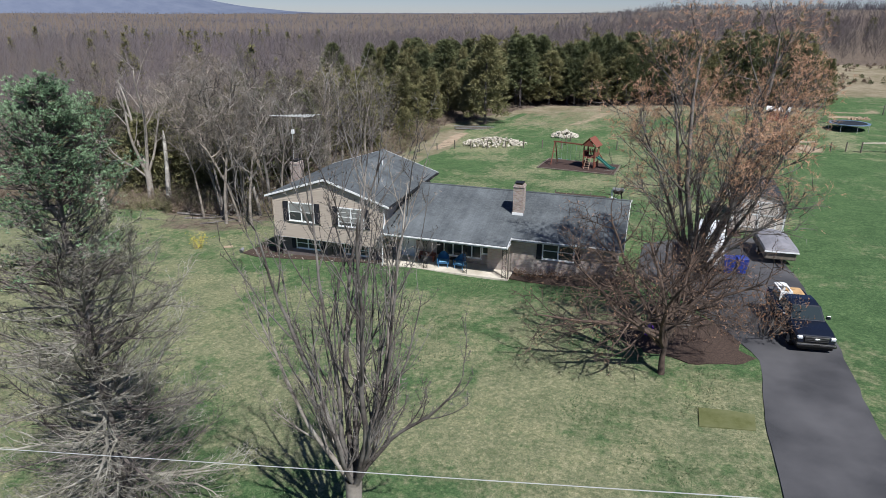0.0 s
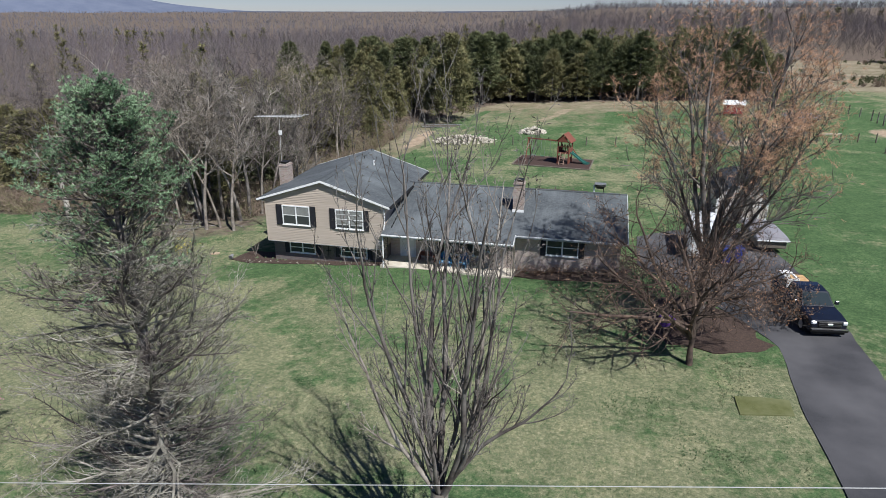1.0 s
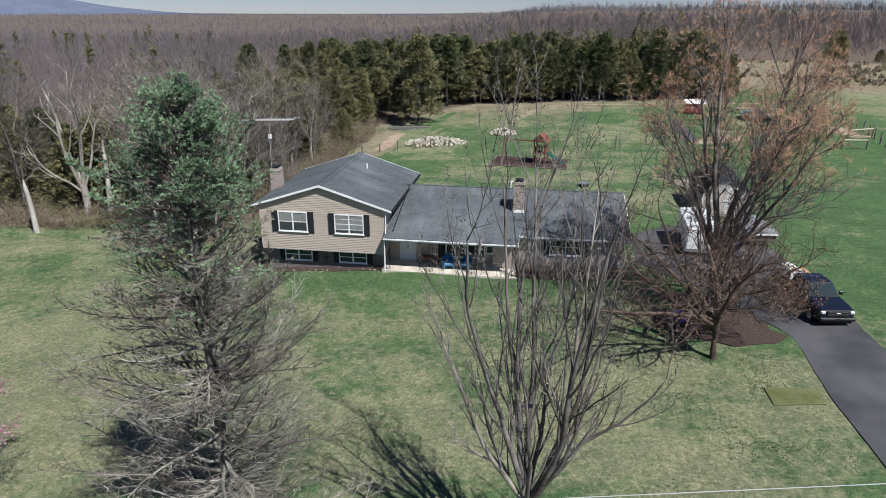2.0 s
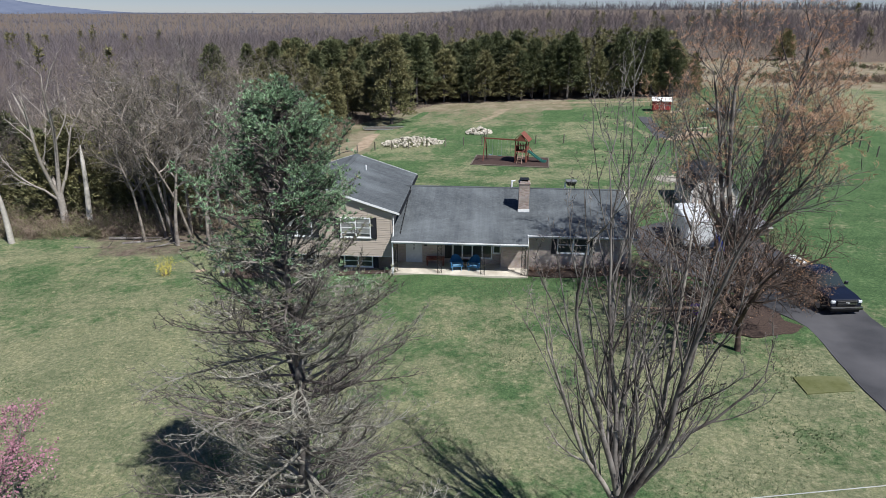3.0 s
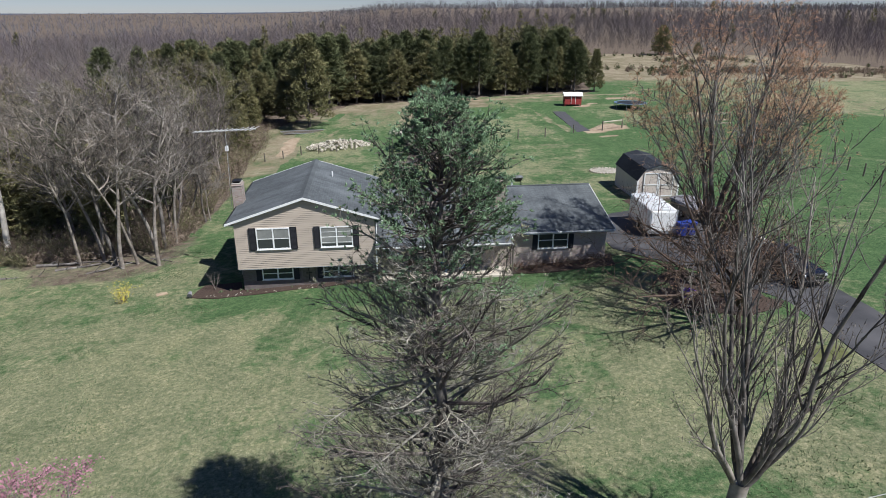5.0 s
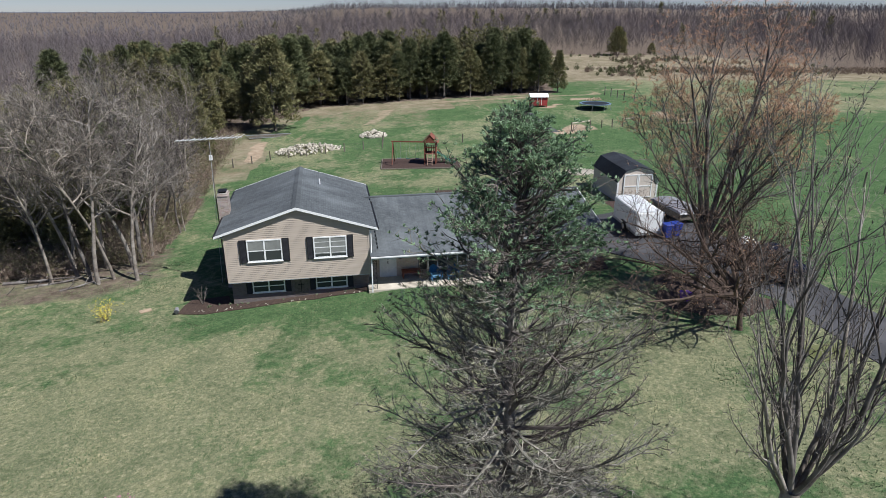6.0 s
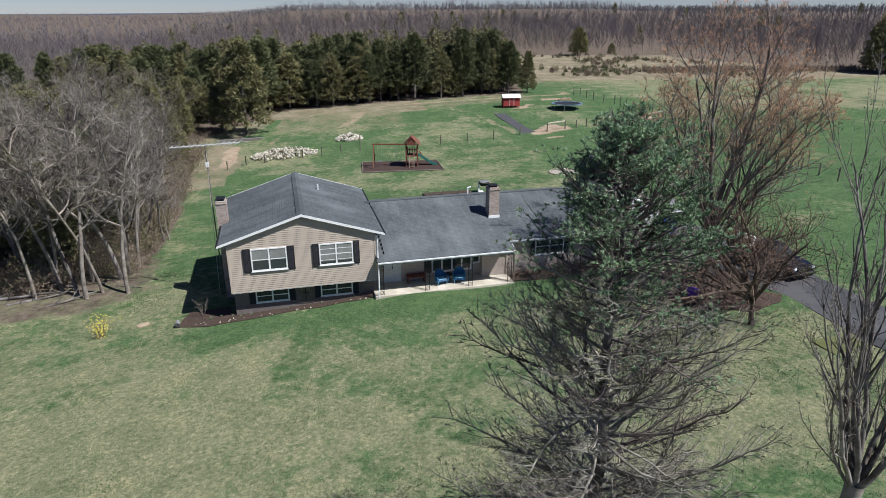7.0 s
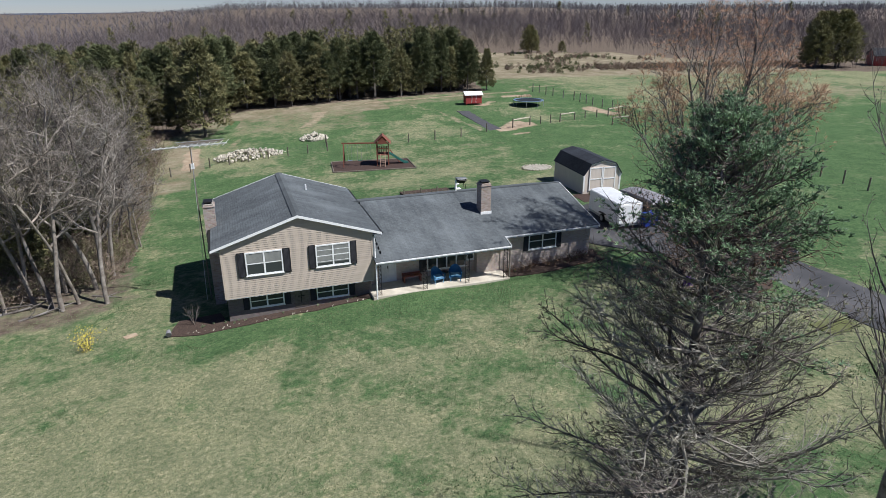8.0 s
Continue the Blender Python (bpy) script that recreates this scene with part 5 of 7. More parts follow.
for ex, ey, eh, er, es, el, em in ((-11.3, 7.3, 11.5, 0.15, 31, (-0.12, 0.05), BARK), (-13.8, 7.3, 13.0, 0.16, 32, (-0.16, 0.1), BARK), (-13.0, 8.1, 12.0, 0.12, 33, (-0.08, 0.0), TWIG),
                                   (-14.5, 8.2, 13.0, 0.14, 34, (-0.06, 0.1), DARKBARK), (-12.3, 10.2, 13.0, 0.16, 35, (0.03, 0.05), BARK), (-10.7, 18.4, 7.5, 0.11, 36, (-0.05, 0.0), DARKBARK),
                                   (-15.8, 9.4, 12.5, 0.14, 37, (-0.16, 0.05), BARK), (-17.2, 8.6, 11.0, 0.12, 38, (0.1, 0.05), TWIG), (-11.6, 12.6, 11.5, 0.13, 39, (0.05, -0.02), BARK), (-10.4, 18.9, 6.5, 0.07, 40, (0.04, 0.0), BARK),
                                   (-12.0, 11.3, 13.0, 0.17, 41, (-0.02, 0.0), DARKBARK), (-14.2, 10.6, 13.0, 0.14, 42, (-0.06, 0.0), TWIG), (-16.6, 11.2, 12.0, 0.13, 43, (-0.1, 0.0), BARK)):
    edge_tree(ex, ey, eh, er, es, el, em, "crooked thin leafless tree with broken limbs at the woods' edge")


def fallen_log(x, y, L, r, turn, seed):
    rng = random.Random(seed)
    ob = thing("fallen_log", pose(x, y, height(x, y) + r * 0.6, 0, 0, turn), "dark fallen limb lying in the leaf litter", "log")
    V, F = [], []
    line = wander(rng, Vector((0, 0, 0)), Vector((1, 0, 0.02)), L, 6, 0.05, 0.0)
    tube(V, F, line, [r * (1 - 0.1 * i) for i in range(7)], 6)
    raw("trunk", V, F, DARKBARK, ob, smooth=True)
    for i in range(4):
        V, F, tips = [], [], []
        grow(rng, V, F, tips, line[1 + i], Vector((0.6, rng.choice((-1, 1)) * 0.8, rng.uniform(0.1, 0.7))), rng.uniform(0.6, 1.6), r * 0.35, 0,
             [dict(segs=4, wig=0.15, up=0.1, sides=4, end=0.3), dict(num=(3, 5), start=0.3, angle=(25, 60), len=(0.3, 0.5), rad=0.5, segs=2, wig=0.1, up=0.1, sides=3)])
        raw("limb", V, F, DARKBARK, ob)


for k, (ex, ey, eL, er, ea) in enumerate(((-18.6, 7.8, 4.2, 0.12, 12), (-20.5, 9.2, 5.0, 0.14, -8), (-16.0, 6.6, 3.0, 0.08, 25), (-14.9, 9.6, 3.4, 0.09, 160), (-22.0, 6.9, 3.6, 0.10, 4), (-12.4, 9.0, 2.2, 0.06, -30))):
    fallen_log(ex, ey, eL, er, ea, 60 + k)


def dead_giant(x, y):
    """A big dead tree that forks low into heavy pale arms."""
    rng = random.Random(17)
    ob = thing("dead_tree", pose(x, y, height(x, y)), "large dead tree with heavy forked grey arms", "tree")
    V, F = [], []
    tube(V, F, [Vector((0, 0, -0.3)), Vector((0.1, 0, 1.5)), Vector((0.0, 0.1, 3.2))], [0.36, 0.30, 0.30], 9)
    raw("trunk", V, F, PALEBARK, ob, smooth=True)
    cfg = [dict(segs=8, wig=0.11, up=0.45, sides=6, end=0.3),
           dict(num=(4, 6), start=0.3, angle=(25, 60), len=(0.3, 0.5), rad=0.55, segs=5, wig=0.14, up=0.4, sides=5, end=0.3),
           dict(num=(4, 6), start=0.2, angle=(25, 60), len=(0.3, 0.55), rad=0.5, segs=3, wig=0.14, up=0.3, sides=3, end=0.4, least=0.02),
           dict(num=(2, 4), start=0.2, angle=(25, 60), len=(0.3, 0.6), rad=0.6, segs=2, wig=0.1, up=0.1, sides=3, least=0.012)]
    for d, L, r in (((-0.38, 0.1, 1), 9.0, 0.18), ((-0.12, 0.2, 1), 10.5, 0.20), ((0.12, -0.1, 1), 10.8, 0.19), ((0.38, 0.1, 1), 8.5, 0.15), ((-0.55, -0.3, 0.8), 6.0, 0.12)):
        V, F, tips = [], [], []
        grow(rng, V, F, tips, Vector((0, 0.05, 2.4 + 0.7 * rng.random())), Vector(d), L, r, 0, cfg)
        raw("limb", V, F, PALEBARK, ob, smooth=True)


dead_giant(-26.4, 12.4)


# ---- conifers ----
def pine(seed, H, R, low, material, label, shape=0.75):
    """A conifer of tiered sprays: short drooping boughs whose fans of foliage turn up at the tips."""
    rng = random.Random(seed)
    ob = thing("pine_tree", pose(0, 0, 0), label, "tree", "pines of the stand")
    V, F = [], []
    tube(V, F, [Vector((0, 0, -0.3)), Vector((0.05, 0, H * 0.5)), Vector((0, 0.05, H * 0.97))], [0.17, 0.1, 0.02], 6)
    for i in range(18):
        z = H * (0.05 + 0.022 * i)
        a = rng.random() * 6.28
        tube(V, F, [Vector((0, 0, z)), Vector((R * 0.6 * math.cos(a), R * 0.6 * math.sin(a), z + rng.uniform(-0.2, 0.3)))], [0.03, 0.003], 3)
    raw("trunk", V, F, DARKBARK, ob)
    V, F = [], []
    lobes = [rng.random() * 6.28 for i in range(3)]
    for i in range(int(15 * H)):
        t = ((i + rng.random()) / (15 * H)) ** 0.85
        h = H * (low + (0.98 - low) * t)
        a = i * 2.4 + rng.uniform(-0.5, 0.5)
        reach = R * (1 - t) ** shape * (1 + 0.16 * math.sin(a * 2 + lobes[0]) + 0.12 * math.sin(7 * t + lobes[1])) * rng.uniform(0.72, 1.08) + 0.12
        d = Vector((math.cos(a), math.sin(a), 0))
        for f in (0.5, 0.78, 1.0):
            if f < 0.7 and reach < 0.8:
                continue
            c = d * (reach * f) + Vector((rng.gauss(0, 0.1), rng.gauss(0, 0.1), h + 0.10 * reach * f))
            for k in range(13 if f > 0.7 else 7):
                q = c + Vector((rng.gauss(0, 0.16), rng.gauss(0, 0.16), rng.gauss(0, 0.12)))
                whisks(rng, V, F, q, d + Vector((0, 0, 0.75)), 0.46, 0.062, 2, 0.75)
    raw("crown", V, F, material, ob)
    return ob


def place_pines():
    rng = random.Random(9)
    kinds = [pine(1, 11.5, 2.3, 0.20, PINE, "dense dark green pine in the stand", 0.6), pine(2, 10.5, 2.0, 0.08, CEDAR, "olive green cedar in the stand", 0.75),
             pine(3, 12.0, 2.2, 0.26, PINE, "dense dark green pine in the stand", 0.55), pine(4, 9.5, 2.9, 0.09, CEDAR, "olive green cedar in the stand", 0.62)]
    spots = []
    for row in range(4):
        yy = 85.5 + row * 3.1
        xx = -42.0 + rng.random() * 3 + 1.2 * row
        while xx < 47 + 0.1 * row:
            edge = 85 if xx > 0 else 85 - 0.35 * min(0, xx + 4)
            x, y = xx + rng.uniform(-0.9, 0.9), yy + rng.uniform(-1, 1) + (edge - 85)
            spots.append((x, y))
            xx += rng.uniform(2.3, 3.5)
    for x, y in ((-5.65, 64.6), (-9.4, 69), (-8.6, 76), (-12.5, 79), (-16, 80), (-14, 74), (-19, 72), (-3.5, 82)):
        spots.append((x, y))
    extra = [(-29.5, 22.0), (-33, 17), (-36.5, 24), (-30, 30), (-40, 20), (-26, 36), (-22.5, 44), (-24, 52), (-38, 32), (-45, 26), (-33, 46)]
    extra += [(-16 - 34 * rng.random(), 13 + 58 * rng.random()) for i in range(46)]
    extra += [(-13.2 - 30 * rng.random() ** 1.4, 40 + 42 * rng.random()) for i in range(76)]
    spots += extra
    for i, (x, y) in enumerate(spots):
        k = (0 if rng.random() < 0.5 else 2) if rng.random() < 0.55 and y > 80 else (1 if rng.random() < 0.5 else 3)
        m = pose(x, y, height(x, y), 0, 0, rng.uniform(0, 360))
        s = rng.uniform(0.72, 1.08) if y > 80 else rng.uniform(0.55, 0.95)
        if (x, y) == (-5.65, 64.6):
            k, s = 3, 1.44
        if i < 4:
            kinds[i].matrix_world = m
            continue
        o = copy_thing(kinds[k], m)
        w = 1.08 if (x, y) == (-5.65, 64.6) else rng.uniform(1.0, 1.4)
        o.scale = (s * w, s * w, s)
    for x, y in ((-27.5, 19.5), (-31.5, 17.5), (-36, 20), (-24.5, 21.5), (-21.0, 18), (-18.5, 22), (-29.5, 23), (-33.5, 24), (-40, 22), (-15.6, 20), (-17.0, 27), (-23, 27)):
        o = copy_thing(kinds[0], pose(x, y, height(x, y) - 0.5, 0, 0, rng.uniform(0, 360)))
        o.scale = (1.0, 1.0, rng.uniform(0.68, 0.92))
        tagged(o, "dark green conifer among the bare trees", "tree", "conifers in the bare woods")
    for x, y, s in ((96.5, 165.2, 0.95), (98.0, 166.6, 0.8), (108, 164, 0.4), (143.2, 94.6, 1.15), (146.5, 95.6, 1.45), (149.8, 94.4, 1.5), (152.8, 96, 1.35), (148, 99, 1.45)):
        o = copy_thing(kinds[3], pose(x, y, height(x, y), 0, 0, rng.uniform(0, 360)))
        o.scale = (s * 1.3, s * 1.3, s)
        tagged(o, "lone dark evergreen at the far meadow's edge", "tree", "evergreens at the far meadow")


place_pines()


# ---- far woods ----
def far_woods():
    rng = random.Random(42)
    V, F = [], []

    def strip(a, b, w0, w1):
        d = (b - a).normalized()
        s = Vector((d.y + 0.3, -d.x, 0.1)).cross(d)
        s = Vector((rng.uniform(-1, 1), rng.uniform(-0.4, 0.4), 0)).normalized() if s.length < 1e-3 else s.normalized()
        k = len(V)
        V.extend(((a - s * w0)[:], (a + s * w0)[:], (b + s * w1)[:], (b - s * w1)[:]))
        F.append((k, k + 1, k + 2, k + 3))

    def tree(x, y, H, fine, wid):
        g = Vector((x, y, height(x, y) - 0.3))
        top = g + Vector((rng.gauss(0, 0.4), rng.gauss(0, 0.4), H))
        strip(g, top, wid * 0.55, wid * 0.2)
        for i in range(fine):
            t = rng.uniform(0.15, 0.92)
            p = g.lerp(top, t)
            a = rng.random() * 6.28
            L = H * (1.05 - t) * rng.uniform(0.25, 0.6) + 0.6
            q = p + Vector((math.cos(a) * L * 0.5, math.sin(a) * L * 0.5, L * rng.uniform(0.45, 1.1)))
            strip(p, q, wid * 0.6, wid * 0.2)

    made = 0
    while made < 12500:
        r = 95 + 330 * rng.random() ** 1.15
        az = radians(rng.uniform(-62, 66))
        x, y = EYE0.x + r * math.sin(az), EYE0.y + r * math.cos(az)
        if not wooded(x, y) or (x > -44 and y < 107 and x < 48):
            continue
        tree(x, y, rng.uniform(6, 11.5), 25, 0.016 + 0.0001 * r)
        made += 1
    made = 0
    while made < 100:
        x, y = rng.uniform(-62, -13), rng.uniform(9, 60)
        if wooded(x, y) and y > 8.5:
            tree(x, y, rng.uniform(5, 10), 26, 0.024)
            made += 1
    tagged(raw("far_woods", V, F, WOODTWIG), "grey-brown leafless woods behind the yard", "woods", kind="stuff")
    # trees farther out: their bluish haze is painted into the twig colour
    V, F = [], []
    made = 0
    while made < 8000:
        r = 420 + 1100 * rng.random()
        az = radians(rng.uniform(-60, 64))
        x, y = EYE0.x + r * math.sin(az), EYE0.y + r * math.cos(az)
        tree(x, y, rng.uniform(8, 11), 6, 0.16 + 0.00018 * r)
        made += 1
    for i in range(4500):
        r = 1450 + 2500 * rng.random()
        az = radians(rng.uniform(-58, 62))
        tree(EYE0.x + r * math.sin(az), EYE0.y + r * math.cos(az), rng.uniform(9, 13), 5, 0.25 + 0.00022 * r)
    tagged(raw("far_woods", V, F, HAZETWIG), "leafless woods stretching to the hills, tinted blue-grey for haze", "woods", kind="stuff")


far_woods()


def far_evergreens():
    """Dark conifers scattered in rows through the far bare woods."""
    rng = random.Random(66)
    V, F = [], []
    made = 0
    while made < 80:
        r = 150 + 380 * rng.random() ** 1.3
        az = radians(rng.uniform(-62, 66))
        x, y = EYE0.x + r * math.sin(az), EYE0.y + r * math.cos(az)
        if not wooded(x, y) or (x > -44 and y < 116 and x < 50) or noise.noise((x / 60, y / 60, 1.5)) < 0.12:
            continue
        made += 1
        g = Vector((x, y, height(x, y)))
        H = rng.uniform(6, 12)
        big = 1 + r / 500
        for k in range(46):
            t = rng.random() ** 0.8
            a = rng.random() * 6.28
            q = (0.2 + 2.0 * (1 - t)) * rng.uniform(0.4, 1.0)
            whisks(rng, V, F, g + Vector((q * math.cos(a), q * math.sin(a), H * (0.1 + 0.85 * t))), Vector((math.cos(a), math.sin(a), 0.7)), 0.9 * big, 0.12 * big, 5, 0.6)
    for row in range(6):
        xx = -36.0 + 3 * rng.random()
        while xx < 47:
            x, y, H = xx + rng.uniform(-1, 1), 96.5 + 2.6 * row + rng.uniform(-1.2, 1.2), rng.uniform(8.0, 12.5)
            for k in range(110):
                t = rng.random() ** 0.7
                a = rng.random() * 6.28
                q = 2.5 * (1 - t) ** 0.5 * rng.uniform(0.6, 1.0)
                whisks(rng, V, F, Vector((x + q * math.cos(a), y + q * math.sin(a), height(x, y) + H * (0.25 + 0.72 * t))), Vector((math.cos(a), math.sin(a), 0.8)), 0.75, 0.11, 4, 0.7)
            xx += rng.uniform(2.2, 3.4)
    tagged(raw("far_evergreens", V, F, CEDAR), "dark evergreens scattered through the far bare woods", "evergreens", kind="stuff")


far_evergreens()


def brush():
    """Thicket and brambles along the woods' edge, and the junipers of the far meadow."""
    rng = random.Random(55)
    V, F = [], []
    made = 0
    while made < 520:
        if rng.random() < 0.6:
            y = rng.uniform(12, 80)
            x = west_edge(y) - abs(rng.gauss(0, 3.5)) + 0.7
        else:
            x, y = rng.uniform(-58, -12), 9.2 + abs(rng.gauss(0, 3.5))
        if not wooded(x - 0.8, y + 0.4):
            continue
        made += 1
        g = Vector((x, y, height(x, y)))
        for i in range(9):
            a = rng.random() * 6.28
            line = wander(rng, g, Vector((0.6 * math.cos(a), 0.6 * math.sin(a), 1)), rng.uniform(0.5, 2.0), 3, 0.15, -0.2)
            tube(V, F, line, [0.016, 0.012, 0.008, 0.003], 3)
    tagged(raw("brush", V, F, DRYBUSH), "tangled brown brambles along the woods' edge", "brush", kind="stuff")
    V, F, JV, JF = [], [], [], []
    made = 0
    while made < 330:
        x, y = (rng.uniform(52, 190), rng.uniform(60, 185)) if made % 2 else (rng.uniform(66, 112), rng.uniform(96, 150))
        if wooded(x, y) or dry_meadow(x, y) < 0.9 or noise.noise((x / 22, y / 22, 4)) < -0.05:
            continue
        made += 1
        s = rng.uniform(0.5, 1.3)
        GV, GF = (JV, JF) if rng.random() < 0.5 else (V, F)
        for i in range(26):
            a = rng.random() * 6.28
            q = s * 0.6 * math.sqrt(rng.random())
            z = 1.5 * s * rng.random() * (1 - 0.6 * q / (0.6 * s))
            whisks(rng, GV, GF, Vector((x + q * math.cos(a), y + q * math.sin(a), height(x, y) + z)), Vector((0.6 * math.cos(a), 0.6 * math.sin(a), 0.9)), 0.42, 0.06, 4, 0.7)
    for i in range(560):
        x = rng.uniform(88, 150)
        y = 112 - 0.18 * (x - 88) + rng.gauss(0, 2.2) + 4 * noise.noise((x / 9, 0.2, 0.7))
        for k in range(4):
            a = rng.random() * 6.28
            whisks(rng, V, F, Vector((x + rng.gauss(0, 0.5), y + rng.gauss(0, 0.5), height(x, y) + rng.uniform(0, 1.0))), Vector((0.5 * math.cos(a), 0.5 * math.sin(a), 1)), rng.uniform(0.5, 1.0), 0.07, 4, 0.6)
    tagged(raw("meadow_junipers", JV, JF, PINE), "small dark green junipers dotting the dry meadow", "shrubs", kind="stuff")
    tagged(raw("meadow_shrubs", V, F, DRYBUSH), "scattered brown shrubs in the dry meadow", "shrubs", kind="stuff")


brush()


def undergrowth():
    """Olive and brown shrubs that fill the foot of the western woods."""
    rng = random.Random(91)
    for material, label, num in ((OLIVEBRUSH, "olive green shrubs coming into leaf along the woods' edge", 210), (DRYBUSH, "dense dry brown shrubs at the foot of the woods", 300)):
        V, F = [], []
        for i in range(num):
            if rng.random() < 0.55:
                x, y = rng.uniform(-52, -16), 9.6 + abs(rng.gauss(0, 4.5))
            else:
                y = rng.uniform(9.5, 58)
                x = -11.6 - abs(rng.gauss(0, 3.2)) - (3.0 if y < 11 else 0)
            g = Vector((x, y, height(x, y) - 0.1))
            s = rng.uniform(0.8, 1.7) + 1.3 * smoothstep(10.5, 14, y) * rng.random()
            for k in range(20):
                a = rng.random() * 6.28
                line = wander(rng, g + Vector((0.5 * s * math.cos(a) * rng.random(), 0.5 * s * math.sin(a) * rng.random(), 0)), Vector((0.5 * math.cos(a), 0.5 * math.sin(a), 1)), s * rng.uniform(0.6, 1.25), 3, 0.2, -0.1)
                tube(V, F, line, [0.012, 0.010, 0.007, 0.003], 3)
                for q in (line[1], line[2], line[3]):
                    whisks(rng, V, F, q, Vector((math.cos(a), math.sin(a), 0.8)), 0.34, 0.018, 4, 1.0)
        tagged(raw("undergrowth", V, F, material), label, "shrubs", kind="stuff")


undergrowth()


# ---- porch things ----
def loft(rows):
    """A closed body lofted through cross-sections, each a list of points in the same order."""
    bm = bmesh.new()
    rings = [[bm.verts.new(p) for p in r] for r in rows]
    n = len(rows[0])
    for a, b in zip(rings, rings[1:]):
        for k in range(n):
            bm.faces.new((a[k], a[(k + 1) % n], b[(k + 1) % n], b[k]))
    bm.faces.new(rings[0][::-1])
    bm.faces.new(rings[-1])
    bmesh.ops.recalc_face_normals(bm, faces=bm.faces[:])
    return bm


def blue_chair():
    ob = thing("porch_chair", pose(0, 0, 0), "rounded blue porch armchair with a paler cushion", "chair", "blue porch chairs")
    rows = []
    for k in range(15):
        a = math.pi * (k / 14)
        c, s = math.cos(a), math.sin(a)
        top = 0.56 + 0.36 * s ** 1.4
        rows.append([(0.36 * c, -0.05 + 0.36 * s, 0.26), (0.40 * c, -0.05 + 0.41 * s, top), (0.36 * c, -0.05 + 0.37 * s, top + 0.02), (0.32 * c, -0.05 + 0.32 * s, 0.26)])
    part("backrest", loft(rows), BLUECHAIR, ob)
    part("seat", boxes((-0.33, -0.32, 0.26, 0.33, 0.22, 0.36), bev=0.03), BLUECHAIR, ob)
    part("cushion", boxes((-0.29, -0.34, 0.362, 0.29, 0.18, 0.45), bev=0.035), LIGHTBLUE, ob, "pale blue seat cushion")
    for s in (-1, 1):
        part("arm", boxes((s * 0.37 - 0.05, -0.36, 0.56, s * 0.37 + 0.05, 0.0, 0.60), bev=0.015), BLUECHAIR, ob)
        part("arm_post", boxes((s * 0.37 - 0.025, -0.35, 0.26, s * 0.37 + 0.025, -0.30, 0.56)), BLUECHAIR, ob)
        for y in (-0.28, 0.2):
            part("leg", rods(((s * 0.31, y, 0), (s * 0.29, y, 0.27), 0.022)), LIGHTBLUE, ob)
    return ob


chair = blue_chair()
chair.matrix_world = pose(8.15, 0.55, PF, 0, 0, 14)
copy_thing(chair, pose(9.35, 0.55, PF, 0, 0, -16))
ob = thing("side_table", pose(8.75, 0.85, PF), "small dark round table between the porch chairs", "table")
part("tabletop", rods(((0, 0, 0.46), (0, 0, 0.49), 0.26), n=16), IRON, ob)
for a in (0.5, 2.6, 4.7):
    part("leg", rods(((0.18 * math.cos(a), 0.18 * math.sin(a), 0), (0.05 * math.cos(a), 0.05 * math.sin(a), 0.46), 0.015)), IRON, ob)
ob = thing("bench", pose(6.75, 1.2, PF), "low red-brown wooden bench against the wall", "bench")
part("seat", boxes((-0.6, -0.2, 0.38, 0.6, 0.2, 0.43), bev=0.01), CEDARWOOD, ob)
part("backrest", boxes((-0.6, 0.2, 0.36, 0.6, 0.24, 0.52), bev=0.01), CEDARWOOD, ob)
for s in (-1, 1):
    part("leg", boxes((s * 0.52 - 0.04, -0.19, 0, s * 0.52 + 0.04, 0.23, 0.38)), CEDARWOOD, ob)


def bed_plants():
    rng = random.Random(14)
    V, F = [], []
    for i in range(26):
        if i < 15:
            x, y = rng.uniform(-6.6, 3.6), rng.uniform(0.35, 0.9)
        else:
            x, y = rng.uniform(13, 19), rng.uniform(0.2, 1.2)
        g = Vector((x, y, height(x, y) + 0.03))
        for k in range(7):
            a = rng.random() * 6.28
            spindles(rng, V, F, g, Vector((math.cos(a) * 0.6, math.sin(a) * 0.6, 1)), rng.uniform(0.08, 0.2), 0.016, 3, 0.5)
    tagged(raw("bed_plants", V, F, mat("grey_green_perennials", (0.09, 0.12, 0.06), (0.20, 0.22, 0.14), 3, 0.9, island=0.3)), "small grey-green perennials sprouting in the mulch beds", "plants", kind="stuff")
    V, F = [], []
    for i in range(26):
        x, y = rng.uniform(-6.4, 3.8), rng.uniform(0.0, 0.35) - 0.04 * abs(rng.gauss(0, 1))
        s = rng.uniform(0.025, 0.06)
        c = Vector((x, y, height(x, y) + 0.06))
        flakes(rng, V, F, c, s, 3, 0.02)
    tagged(raw("bed_edging", V, F, ROCK), "loose pale stones along the mulch bed", "stones", kind="stuff")


bed_plants()
rng_b = random.Random(71)
ob = thing("shrub", pose(-6.0, 1.3, height(-6.0, 1.3)), "thin leafless shrub in the mulch bed", "shrub")
V, F, tips = [], [], []
for k in range(7):
    a = k * 0.9
    grow(rng_b, V, F, tips, Vector((0, 0, -0.05)), Vector((0.3 * math.cos(a), 0.3 * math.sin(a), 1)), 1.3, 0.014, 0,
         [dict(segs=4, wig=0.1, up=0.1, sides=3, end=0.4), dict(num=(4, 6), start=0.3, angle=(20, 50), len=(0.3, 0.5), rad=0.7, segs=2, wig=0.1, up=0.2, sides=3)])
raw("stems", V, F, TWIG, ob)
ob = thing("garden_light", pose(-7.3, 0.3, height(-7.3, 0.3)), "small grey ground spotlight in the lawn", "light")
